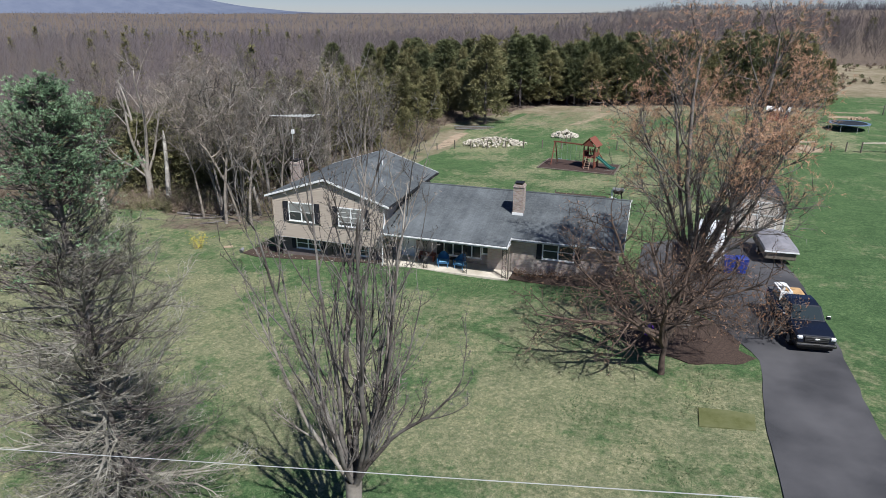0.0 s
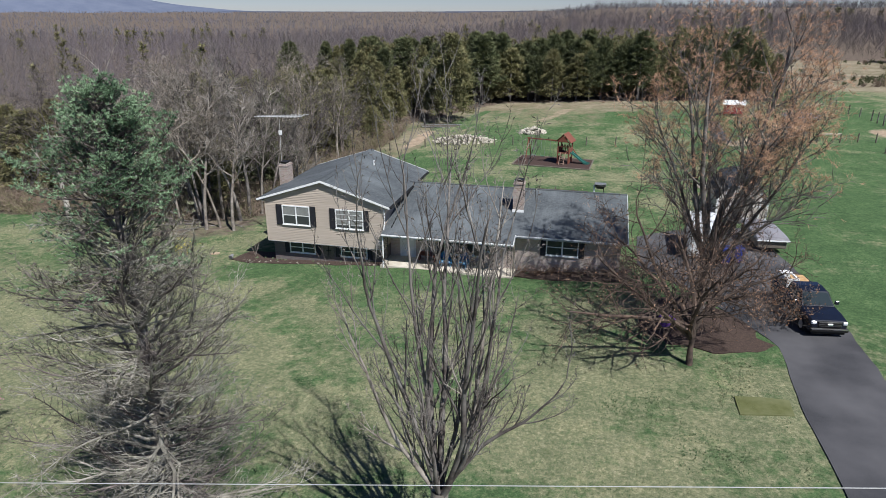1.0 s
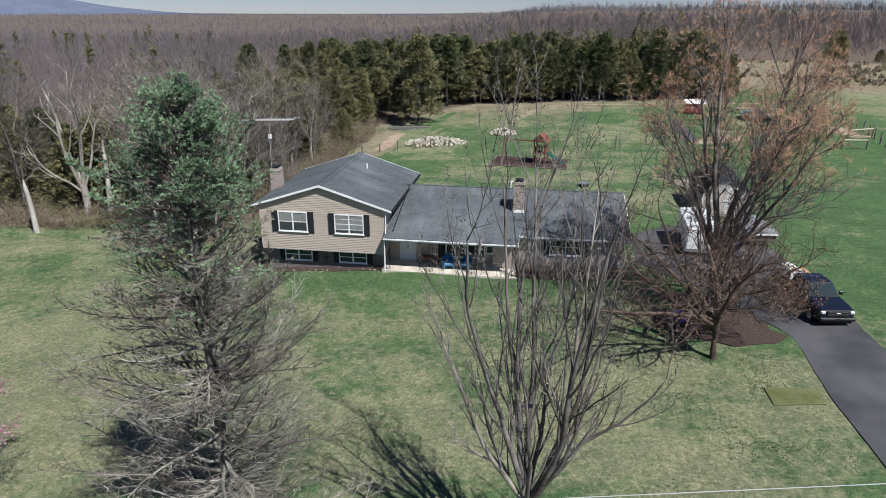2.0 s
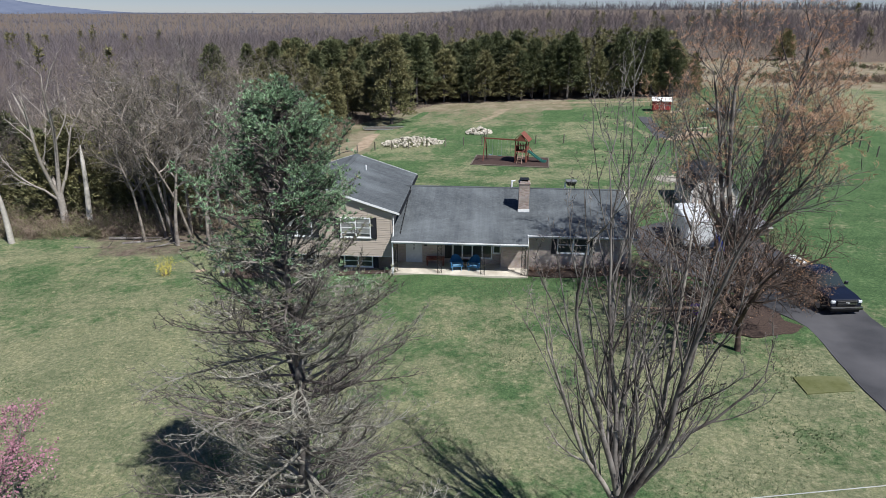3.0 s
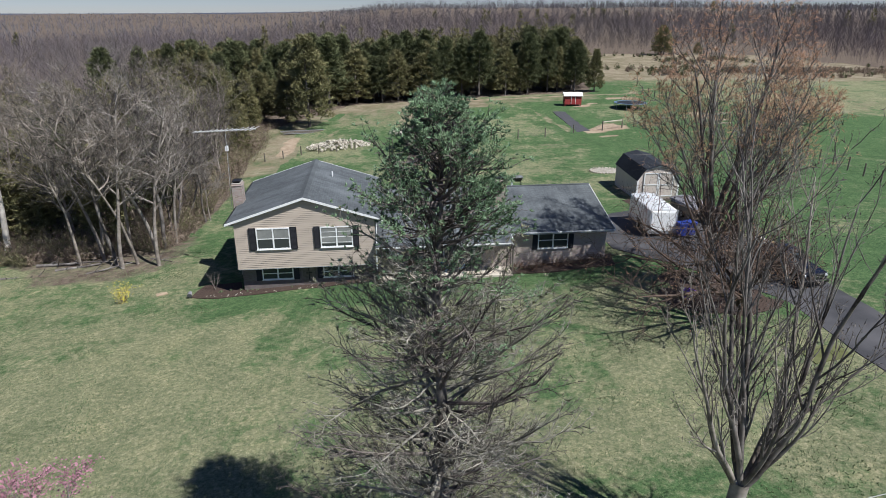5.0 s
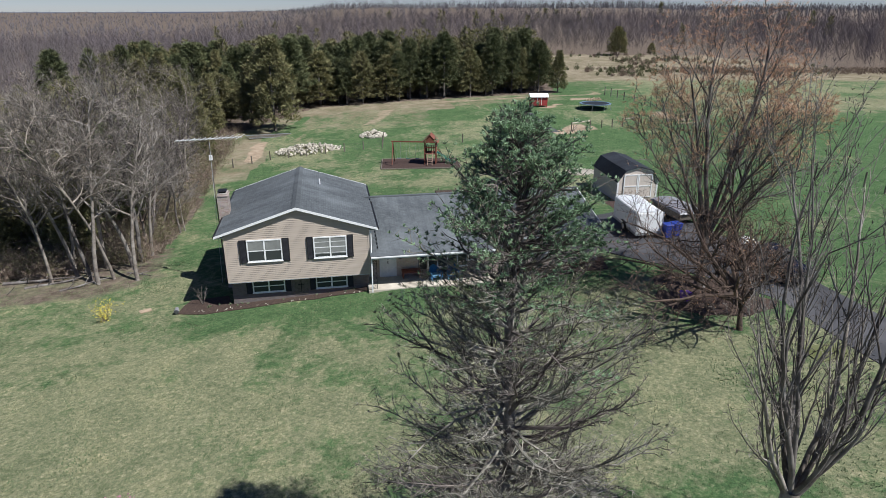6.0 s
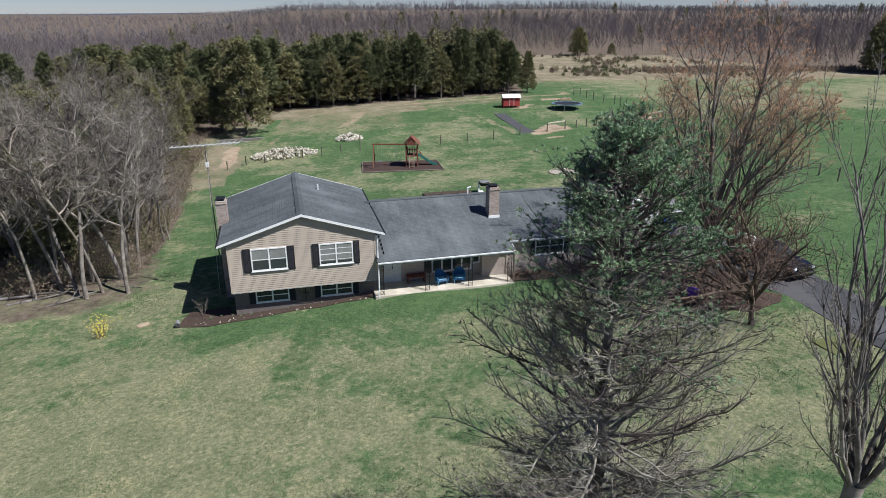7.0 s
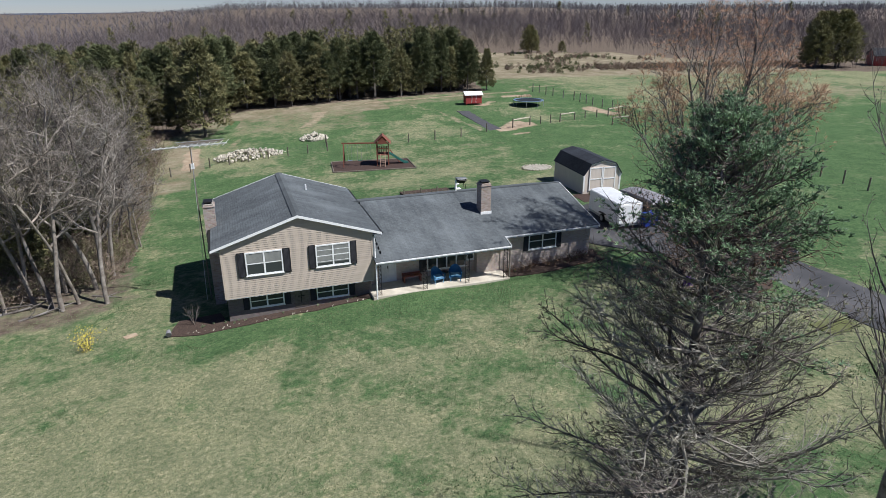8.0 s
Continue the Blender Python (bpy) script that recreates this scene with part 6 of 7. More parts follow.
part("spike", rods(((0, 0, -0.1), (0, 0, 0.2), 0.02)), IRON, ob)
part("head", rods(((0, -0.12, 0.22), (0, 0.16, 0.34), 0.16, 0.09), n=12), SILVER, ob, "grey lamp head")


def dry_shrub():
    """A rounded dead-leaved shrub, one of the row under the wing's window."""
    rng = random.Random(38)
    ob = thing("shrub", pose(0, 0, 0), "small dry red-brown shrub below the wing's window", "shrub", "dry shrubs below the window")
    V, F, LV, LF = [], [], [], []
    for k in range(22):
        a = rng.random() * 6.28
        line = wander(rng, Vector((0.08 * math.cos(a), 0.08 * math.sin(a), -0.05)), Vector((0.7 * math.cos(a), 0.7 * math.sin(a), 1)), rng.uniform(0.4, 0.75), 3, 0.15, 0.1)
        tube(V, F, line, [0.010, 0.008, 0.006, 0.003], 3)
        for p in line[1:]:
            whisks(rng, V, F, p, Vector((math.cos(a), math.sin(a), 0.8)), 0.2, 0.008, 2, 0.9)
            flakes(rng, LV, LF, p, 0.028, 4, 0.09)
    raw("stems", V, F, DRYBUSH, ob)
    tagged(raw("leaves", LV, LF, DEADLEAF, ob, "withered brown leaves"), kind="stuff")
    spots = [(13.2, 0.75), (14.1, 0.35), (14.9, 0.8), (15.8, 0.3), (16.7, 0.7), (17.5, 0.35), (18.3, 0.8), (19.0, 0.4)]
    for i, (x, y) in enumerate(spots):
        m = pose(x, y, height(x, y) + 0.06, 0, 0, 47 * i) @ Matrix.Scale(0.75 + 0.45 * rng.random(), 4)
        if i == 0:
            ob.matrix_world = m
        else:
            copy_thing(ob, m)


dry_shrub()

# ---- antenna ----
ob = thing("antenna_mast", pose(-5.1, 4.95, height(-4.95, 4.95)), "tall steel mast with a pale television antenna", "antenna")
part("mast", rods(((0, 0, -0.2), (0, 0, 8.35 - height(-4.95, 4.95)), 0.035)), POSTWOOD, ob)
top = 8.35 - height(-4.95, 4.95)
d = Vector((0.976, -0.206, 0.07))
s = Vector((0.206, 0.976, 0))
boom = part("boom", rods((Vector((0, 0, top)) - d * 2.05, Vector((0, 0, top)) + d * 2.05, 0.04)), CABLE, ob, "pale antenna boom")
for k in range(13):
    c = Vector((0, 0, top + 0.03)) + d * (-2.0 + k * 0.333)
    w = 0.28 + 0.05 * k
    part("element", rods((c - s * w, c + s * w, 0.014), n=5), CABLE, boom)
part("lead_wire", rods(((0.05, -0.1, top - 0.2), (-0.22, -0.12, 1.0), 0.012), ((-0.22, -0.12, 1.0), (-0.25, -0.1, 0), 0.012), n=5), CABLE, ob, "pale antenna lead")
part("box", boxes((-0.09, -0.09, top - 1.3, 0.09, 0.09, top - 1.0)), WHITE, ob, "white junction box")


# ---- sheds ----
def gambrel_shed():
    x0, x1, y0, y1 = -1.84, 1.84, 0.0, 6.1
    zb, ze, zk, zr = -0.6, 1.58, 2.46, 2.79
    g = height(28.7, 14.5)
    ob = thing("garden_shed", pose(28.66, 14.5, g + 0.2, 0, 0, -4), "tan gambrel garden shed with white-trimmed double doors", "shed")
    inset = 0.66
    prof = [(x0, zb), (x1, zb), (x1, ze), (x1 - inset, zk), (0, zr), (x0 + inset, zk), (x0, ze)]
    bm = bmesh.new()
    slab(bm, [(x, y0, z) for x, z in prof], (0, 0.1, 0))
    slab(bm, [(x, y1 - 0.1, z) for x, z in prof], (0, 0.1, 0))
    box(bm, x0, y0 + 0.1, zb, x0 + 0.1, y1 - 0.1, ze)
    box(bm, x1 - 0.1, y0 + 0.1, zb, x1, y1 - 0.1, ze)
    part("wall", bm, BARNTAN, ob)
    xk = x1 - inset + 0.05
    for s in (-1, 1):
        a, k, r = (s * (x1 + 0.1), ze - 0.1), (s * xk, zk + 0.06), (0, zr + 0.06)
        for nm, p, q in (("roof", a, k), ("roof", k, r)):
            pts = [(p[0], y0 - 0.16, p[1]), (p[0], y1 + 0.16, p[1]), (q[0], y1 + 0.16, q[1]), (q[0], y0 - 0.16, q[1])]
            roof_slab(nm, pts, DARKSHINGLE, ob, "charcoal shingle roof", 0.06)
        for nm, p, q in (("trim", a, k), ("trim", k, r)):
            bm = bmesh.new()
            slab(bm, [(p[0], y0 - 0.05, p[1] - 0.08), (q[0], y0 - 0.05, q[1] - 0.08), (q[0], y0 - 0.05, q[1] - 0.17), (p[0] - s * 0.05, y0 - 0.05, p[1] - 0.17)], (0, 0.03, 0))
            part(nm, bm, WHITE, ob, "white trim board")
    for s in (-1, 1):
        d0, d1 = sorted((s * 0.02, s * 1.3))
        dr = part("door", boxes((d0, y0 - 0.05, 0.05, d1, y0 - 0.003, 2.15)), BARNTAN, ob)
        bars = [(d0, y0 - 0.08, 0.05, d0 + 0.09, y0 - 0.052, 2.15), (d1 - 0.09, y0 - 0.08, 0.05, d1, y0 - 0.052, 2.15)]
        bars += [(d0 + 0.09, y0 - 0.08, z, d1 - 0.09, y0 - 0.052, z + 0.09) for z in (0.05, 1.05, 2.06)]
        part("door_trim", boxes(*bars), WHITE, dr, "white cross boards")
    part("corner_board", boxes((x0 - 0.02, y0 - 0.03, 0, x0 + 0.12, y0 - 0.002, ze)), WHITE, ob, "white corner board")
    part("corner_board", boxes((x1 - 0.12, y0 - 0.03, 0, x1 + 0.02, y0 - 0.002, ze)), WHITE, ob, "white corner board")
    part("ramp", boxes((-1.2, -0.7, -0.34, 1.2, -0.09, 0.0)), POSTWOOD, ob)


gambrel_shed()


def hen_coop():
    x, y = 37.9, 69.3
    g = height(x, y)
    ob = thing("hen_coop", pose(x, y, g, 0, 0, -8), "red wooden coop with a white metal roof", "coop")
    part("body", boxes((-1.4, -0.9, 0.25, 1.4, 0.9, 1.7)), REDPAINT, ob, "barn red board walls")
    for sx in (-1.3, 1.3):
        for sy in (-0.8, 0.8):
            part("post", boxes((sx - 0.05, sy - 0.05, -0.2, sx + 0.05, sy + 0.05, 0.25)), REDPAINT, ob)
    for s in (-1, 1):
        bm = bmesh.new()
        slab(bm, [(-1.6, s * 1.1, 1.62), (1.6, s * 1.1, 1.62), (1.6, 0, 2.15), (-1.6, 0, 2.15)], (0, 0, 0.04))
        part("roof", bm, WHITE, ob, "white metal roof")
    bm = bmesh.new()
    for sx in (-1.4, 1.36):
        slab(bm, [(sx, -0.9, 1.7), (sx, 0.9, 1.7), (sx, 0, 2.1)], (0.04, 0, 0))
    part("gable", bm, REDPAINT, ob)
    part("door", boxes((-0.3, -0.93, 0.35, 0.35, -0.9, 1.5)), REDPAINT, ob)
    part("door_trim", boxes((-0.36, -0.95, 0.3, -0.3, -0.9, 1.55), (0.35, -0.95, 0.3, 0.41, -0.9, 1.55)), WHITE, ob)


hen_coop()
ob = thing("barn", pose(186, 103, height(186, 103), 0, 0, -40), "distant red barn with a pale roof", "barn")
part("wall", boxes((-4, -3, -1, 4, 3, 2.6)), REDPAINT, ob)
for s in (-1, 1):
    bm = bmesh.new()
    slab(bm, [(-4.3, s * 3.3, 2.5), (4.3, s * 3.3, 2.5), (4.3, 0, 4.2), (-4.3, 0, 4.2)], (0, 0, 0.12))
    part("roof", bm, STEEL, ob)


# ---- play set ----
def swing_set():
    x, y = 14.0, 37.4
    g = height(x, y) + 0.05
    ob = thing("swing_set", pose(x, y, g, 0, 0, -15), "stained cedar swing set with tower and green slide", "swing set")
    for sx in (-0.65, 0.65):
        for sy in (-0.65, 0.65):
            part("post", boxes((sx - 0.06, sy - 0.06, -0.2, sx + 0.06, sy + 0.06, 2.55)), CEDARWOOD, ob)
    part("deck", boxes((-0.72, -0.72, 1.2, 0.72, 0.72, 1.28)), CEDARWOOD, ob)
    for s in (-1, 1):
        bm = bmesh.new()
        slab(bm, [(s * 0.95, -0.95, 2.5), (s * 0.95, 0.95, 2.5), (0, 0.95, 3.45), (0, -0.95, 3.45)], (0, 0, 0.05))
        part("roof", bm, CEDARWOOD, ob, "red-brown board roof")
    for sy in (-0.9, 0.86):
        bm = bmesh.new()
        slab(bm, [(-0.7, sy, 2.55), (0.7, sy, 2.55), (0, sy, 3.3)], (0, 0.04, 0))
        part("gable", bm, CEDARWOOD, ob)
    for k in range(7):
        part("railing", boxes((-0.6 + k * 0.2, 0.66, 1.28, -0.5 + k * 0.2, 0.69, 2.0)), CEDARWOOD, ob)
    for s in (-1, 1):
        part("panel", boxes((s * 0.69 - 0.02, -0.6, 1.28, s * 0.69 + 0.02, 0.6, 1.85)), CEDARWOOD, ob)
    for s in (-1, 1):
        part("lower_panel", boxes((s * 0.69 - 0.02, -0.6, 0.1, s * 0.69 + 0.02, 0.6, 0.75)), CEDARWOOD, ob)
    part("top_rail", boxes((-0.7, -0.72, 1.95, 0.7, -0.66, 2.05)), CEDARWOOD, ob)
    # ladder
    for s in (-1, 1):
        bm = rods(((s * 0.28, -1.35, 0), (s * 0.28, -0.7, 1.3), 0.04))
        part("ladder_rail", bm, STEPWOOD, ob)
    for k in range(5):
        t = (k + 0.7) / 5.4
        part("rung", rods(((-0.28, -1.35 + 0.65 * t, 1.3 * t), (0.28, -1.35 + 0.65 * t, 1.3 * t), 0.03)), STEPWOOD, ob)
    # slide
    line = [(0.72, 1.25), (1.2, 1.0), (1.9, 0.5), (2.5, 0.16), (2.95, 0.1)]
    bm = loft([[(xa, -0.31, za + 0.16), (xa, -0.31, za - 0.04), (xa, 0.31, za - 0.04), (xa, 0.31, za + 0.16), (xa, 0.27, za + 0.16), (xa, 0.26, za), (xa, -0.26, za), (xa, -0.27, za + 0.16)] for xa, za in line])
    part("slide", bm, GREENSLIDE, ob, "dark green plastic slide")
    part("climbing_ramp", rods(((0.8, 0.5, 1.6), (2.0, 0.6, 0.0), 0.06)), CEDARWOOD, ob)
    # swing beam
    part("beam", boxes((-4.7, -0.06, 2.42, -0.6, 0.06, 2.56)), CEDARWOOD, ob)
    for sy in (-1, 1):
        part("leg", rods(((-4.5, sy * 0.95, -0.1), (-4.5, sy * 0.08, 2.5), 0.06), n=6), CEDARWOOD, ob)
    part("cross_bar", rods(((-4.5, -0.5, 1.3), (-4.5, 0.5, 1.3), 0.045)), CEDARWOOD, ob)
    for cx, mt in ((-3.8, TRAMPBLUE), (-2.7, GREENSLIDE), (-1.6, TRAMPBLUE)):
        sw = part("swing_seat", boxes((cx - 0.24, -0.09, 0.48, cx + 0.24, 0.09, 0.52), bev=0.01), mt, ob, "plastic swing seat")
        for s in (-1, 1):
            part("chain", rods(((cx + s * 0.22, 0, 0.5), (cx + s * 0.22, 0, 2.44), 0.012), n=4), STEEL, sw)


swing_set()
for a, b in (((8.0, 36.4), (16.9, 33.7)), ((16.9, 33.7), (17.3, 38.7)), ((8.6, 41.4), (17.3, 38.7)), ((8.0, 36.4), (8.6, 41.4))):
    pa, pb = Vector((*a, height(*a) + 0.06)), Vector((*b, height(*b) + 0.06))
    ob = part("timber_edging", rods((pa, pb, 0.08), n=6), POSTWOOD)
    tagged(ob, "weathered timber edging of the play area", "edging", "timbers round the play area")


def trampoline():
    x, y = 46.2, 64.6
    g = height(x, y)
    ob = thing("trampoline", pose(x, y, g), "large round trampoline with a faded blue pad", "trampoline")
    R, h = 2.55, 0.9
    bm = bmesh.new()
    bmesh.ops.create_cone(bm, cap_ends=True, segments=32, radius1=R - 0.3, radius2=R - 0.3, depth=0.02, matrix=Matrix.Translation((0, 0, h - 0.03)))
    part("mat", bm, TRAMPMAT, ob)
    bm = bmesh.new()
    for k in range(32):
        a, b = k * math.pi / 16, (k + 1) * math.pi / 16
        slab(bm, [(q * math.cos(t), q * math.sin(t), h) for q, t in ((R - 0.32, a), (R + 0.04, a), (R + 0.04, b), (R - 0.32, b))], (0, 0, 0.04))
    bmesh.ops.remove_doubles(bm, verts=bm.verts[:], dist=0.001)
    part("pad", bm, TRAMPBLUE, ob, "faded blue safety pad")
    ring = [(R * math.cos(k * math.pi / 16), R * math.sin(k * math.pi / 16), h - 0.04) for k in range(33)]
    bm = bmesh.new()
    for p, q in zip(ring, ring[1:]):
        rod(bm, p, q, 0.03, n=5)
    part("rim", bm, STEEL, ob)
    for k in range(8):
        a = k * math.pi / 4 + 0.2
        part("leg", rods(((R * math.cos(a), R * math.sin(a), -0.1), (R * math.cos(a), R * math.sin(a), h - 0.04), 0.03)), STEEL, ob)


trampoline()


# ---- stone heaps ----
def stone(rng, s):
    bm = bmesh.new()
    bmesh.ops.create_icosphere(bm, subdivisions=1, radius=s)
    k = Vector((rng.uniform(0.7, 1.3), rng.uniform(0.6, 1.1), rng.uniform(0.4, 0.8)))
    for v in bm.verts:
        v.co = Vector((v.co.x * k.x, v.co.y * k.y, v.co.z * k.z)) * rng.uniform(0.8, 1.15)
    me = bpy.data.meshes.new("stone")
    bm.to_mesh(me)
    bm.free()
    me.materials.append(ROCK)
    return me


def stone_heap(x, y, lx, ly, hh, num, turn, label):
    rng = random.Random(int(x * 7 + y))
    g = height(x, y)
    ob = thing("stone_heap", pose(x, y, g, 0, 0, turn), label, "stone heap")
    shapes = [stone(rng, 0.19) for i in range(8)]
    for i in range(num):
        a, q = rng.random() * 6.28, math.sqrt(rng.random())
        px, py = lx * q * math.cos(a), ly * q * math.sin(a)
        o = new("stone", shapes[i % 8])
        o.parent = ob
        o.matrix_basis = pose(px, py, hh * (1 - q * q) * rng.uniform(0.5, 1.0) + 0.05, rng.uniform(0, 360), rng.uniform(0, 360), 0) @ Matrix.Scale(rng.uniform(0.55, 1.5), 4)


stone_heap(-0.3, 49.6, 4.6, 2.3, 0.95, 298, 12, "long heap of pale fieldstones in the back yard")
stone_heap(8.6, 55.2, 2.0, 1.3, 0.8, 150, 8, "small heap of pale fieldstones in the back yard")
rng_s = random.Random(6)
ring_shapes = [stone(rng_s, 0.17) for i in range(5)]
fire_ring = thing("fire_ring", pose(28.55, 26.9, height(28.55, 26.9)), "ring of pale stones filled with ash and gravel", "fire pit")
for k in range(26):
    a = k * 6.283 / 26
    o = new("stone", ring_shapes[k % 5])
    o.parent = fire_ring
    o.matrix_basis = pose(1.55 * math.cos(a), 1.3 * math.sin(a), 0.06, 0, 0, 57 * a)
bm = bmesh.new()
bmesh.ops.create_circle(bm, cap_ends=True, segments=24, radius=1.4, matrix=Matrix.Translation((0, 0, 0.07)) @ Matrix.Diagonal((1, 0.85, 1, 1)))
part("ash", bm, ROCK, fire_ring, "pale ash and gravel")
V, F = [], []
for k in range(9):
    flakes(random.Random(k), V, F, Vector((48.2 + 0.3 * k, 72.8, height(49.4, 72.8) + 0.05)), 0.16, 30, 0.14)
tagged(raw("gravel_heap", V, F, SAND), "low heap of pale sand behind the trampoline", "sand heap", kind="stuff")


# ---- fences ----
def fence(name, pts, gap, h, label, rails=(), wire=True, posts=POSTWOOD, rad=0.08):
    ob = thing(name, pose(0, 0, 0), label, "fence")
    prev = None
    for (xa, ya), (xb, yb) in zip(pts, pts[1:]):
        L = math.hypot(xb - xa, yb - ya)
        n = max(1, round(L / gap))
        for k in range(n + (1 if (xb, yb) == pts[-1] else 0)):
            x, y = xa + (xb - xa) * k / n, ya + (yb - ya) * k / n
            g = height(x, y)
            hh = h * (1 + 0.08 * math.sin(x * 5 + y * 3))
            lean = 0.03 * math.sin(x * 3 + y)
            part("post", rods(((x, y, g - 0.25), (x + lean, y + 0.5 * lean, g + hh), rad), n=6), posts, ob)
            cur = Vector((x, y, g))
            if prev is not None:
                for z in rails:
                    part("rail", rods((prev + Vector((0, 0, z)), cur + Vector((0, 0, z)), 0.085), n=6), RAIL, ob)
                if wire:
                    for z in (0.3, 0.6, 0.95):
                        part("wire", rods((prev + Vector((0, 0, z)), cur + Vector((0, 0, z)), 0.005), n=3), WIREMAT, ob)
            prev = cur
    return ob


fence("wire_fence", [(-5.2, 46.4), (-0.7, 46.8), (4.2, 47.5), (9.2, 47.6), (9.8, 52.5)], 2.4, 1.15, "wire fence on short posts round the stone heaps")
fence("wire_fence", [(16.3, 47.5), (27.4, 47.1), (31.8, 48.6), (36.2, 49.4)], 3.7, 1.2, "thin wire fence across the back yard")
fence("rail_fence", [(36.2, 49.4), (39.4, 50.3)], 3.3, 1.25, "wooden post-and-rail panel of the paddock", rails=(1.15,), rad=0.09)
fence("wire_fence", [(41.2, 50.4), (44.4, 50.4)], 1.6, 1.2, "thin wire fence along the paddock")
fence("rail_fence", [(44.4, 50.4), (47.2, 51.0)], 2.9, 1.25, "wooden post-and-rail panel of the paddock", rails=(1.15,), rad=0.09)
fence("wire_fence", [(47.2, 51.0), (49.4, 51.6), (53.4, 51.5)], 2.2, 1.2, "thin wire fence along the paddock")
fence("rail_fence", [(50.3, 45.6), (53.0, 45.5)], 2.8, 1.2, "wooden post-and-rail panel of the paddock", rails=(1.1,), rad=0.09)
fence("rail_fence", [(53.4, 51.5), (56.8, 52.7)], 3.6, 1.25, "wooden post-and-rail panel of the paddock", rails=(1.15,), rad=0.09)
fence("wire_fence", [(54.0, 78.4), (54.6, 71.5), (55.9, 66.2), (56.1, 60.4), (57.2, 56.2), (56.1, 49.0), (55.5, 43.4)], 2.2, 1.45, "line of dark fence posts along the field", posts=DARKBARK)
fence("wire_fence", [(55.5, 43.4), (49.8, 10.1), (48.6, 4.3), (47.2, -8)], 2.8, 1.3, "wire fence on weathered posts beside the field")
fence("wire_fence", [(-9.5, 44.0), (-5.2, 46.4)], 2.4, 1.1, "short run of wire fence by the woods")


# ---- behind the house ----
ob = thing("raised_bed", pose(14.6, 22.3, height(14.6, 22.3)), "raised garden bed edged with upright timbers", "garden bed")
for k in range(9):
    part("stake", boxes((-2.4 + k * 0.55, -0.05, -0.2, -2.31 + k * 0.55, 0.05, 0.3 + 0.34 * (k % 3 == 0))), POSTWOOD, ob)
part("board", boxes((-2.5, -0.04, -0.1, 2.3, 0.0, 0.16)), POSTWOOD, ob)
part("soil", boxes((-2.5, 0.05, -0.1, 2.3, 1.1, 0.14)), MULCH, ob)
ob = thing("grill", pose(18.0, 22.3, height(18.0, 22.3)), "dark lidded grill on a pale stand", "grill")
bm = boxes((-0.5, -0.32, 0.62, 0.5, 0.32, 0.98), bev=0.09)
for v in bm.verts:
    if v.co.z < 0.8:
        v.co.x *= 0.72
        v.co.y *= 0.72
part("tub", bm, IRON, ob, "black tapered tub")
part("lid", boxes((-0.54, -0.35, 0.99, 0.54, 0.35, 1.12), bev=0.06), mat("dull_grey_enamel", (0.10, 0.105, 0.11), (0.19, 0.195, 0.20), 5, 0.4), ob, "low grey enamel lid")
part("handle", rods(((-0.22, -0.40, 1.05), (0.22, -0.40, 1.05), 0.015)), STEEL, ob)
part("post", boxes((-0.62, -0.09, -0.05, -0.46, 0.09, 0.9), bev=0.02), WHITE, ob, "white post")
part("foot", boxes((-0.62, -0.3, -0.05, -0.1, 0.3, 0.16), bev=0.03), WHITE, ob)
part("leg", rods(((0.3, -0.2, 0.68), (0.42, -0.25, -0.05), 0.03), ((0.3, 0.2, 0.68), (0.42, 0.25, -0.05), 0.03)), IRON, ob)


ob = thing("lumber_pile", pose(-6.3, 60.6, height(-6.3, 60.6), 0, 0, 7), "low pile of long grey weathered boards under the big pine", "lumber")
for k in range(11):
    y0, z0 = -0.9 + 0.17 * k + 0.05 * math.sin(k * 5), 0.02 + 0.09 * (k % 3)
    part("board", boxes((-2.9 + 0.5 * math.sin(k * 3), y0, z0, 2.7 + 0.6 * math.cos(k * 4), y0 + 0.15, z0 + 0.07)), STEEL if k % 4 == 0 else POSTWOOD, ob)


# ---- vehicles ----
def wheel(name, parent, x, y, z, r, w, axis="x"):
    bm = bmesh.new()
    a, b = (Vector((x - w / 2, y, z)), Vector((x + w / 2, y, z))) if axis == "x" else (Vector((x, y - w / 2, z)), Vector((x, y + w / 2, z)))
    rod(bm, a, b, r, n=20)
    bmesh.ops.bevel(bm, geom=[e for e in bm.edges if len(e.link_faces) == 2 and any(len(f.verts) > 8 for f in e.link_faces)], offset=0.03, segments=2, affect="EDGES")
    wh = part(name, bm, RUBBER, parent)
    d = (b - a).normalized()
    part("rim", rods((a - d * 0.006, b + d * 0.006, r * 0.62), n=16), STEEL, wh, "bright metal rim")
    return wh


def section(y, w, z0, z1, c=0.1):
    return [(-w, y, z0), (-w, y, z1 - c), (-w + c, y, z1), (w - c, y, z1), (w, y, z1 - c), (w, y, z0)]


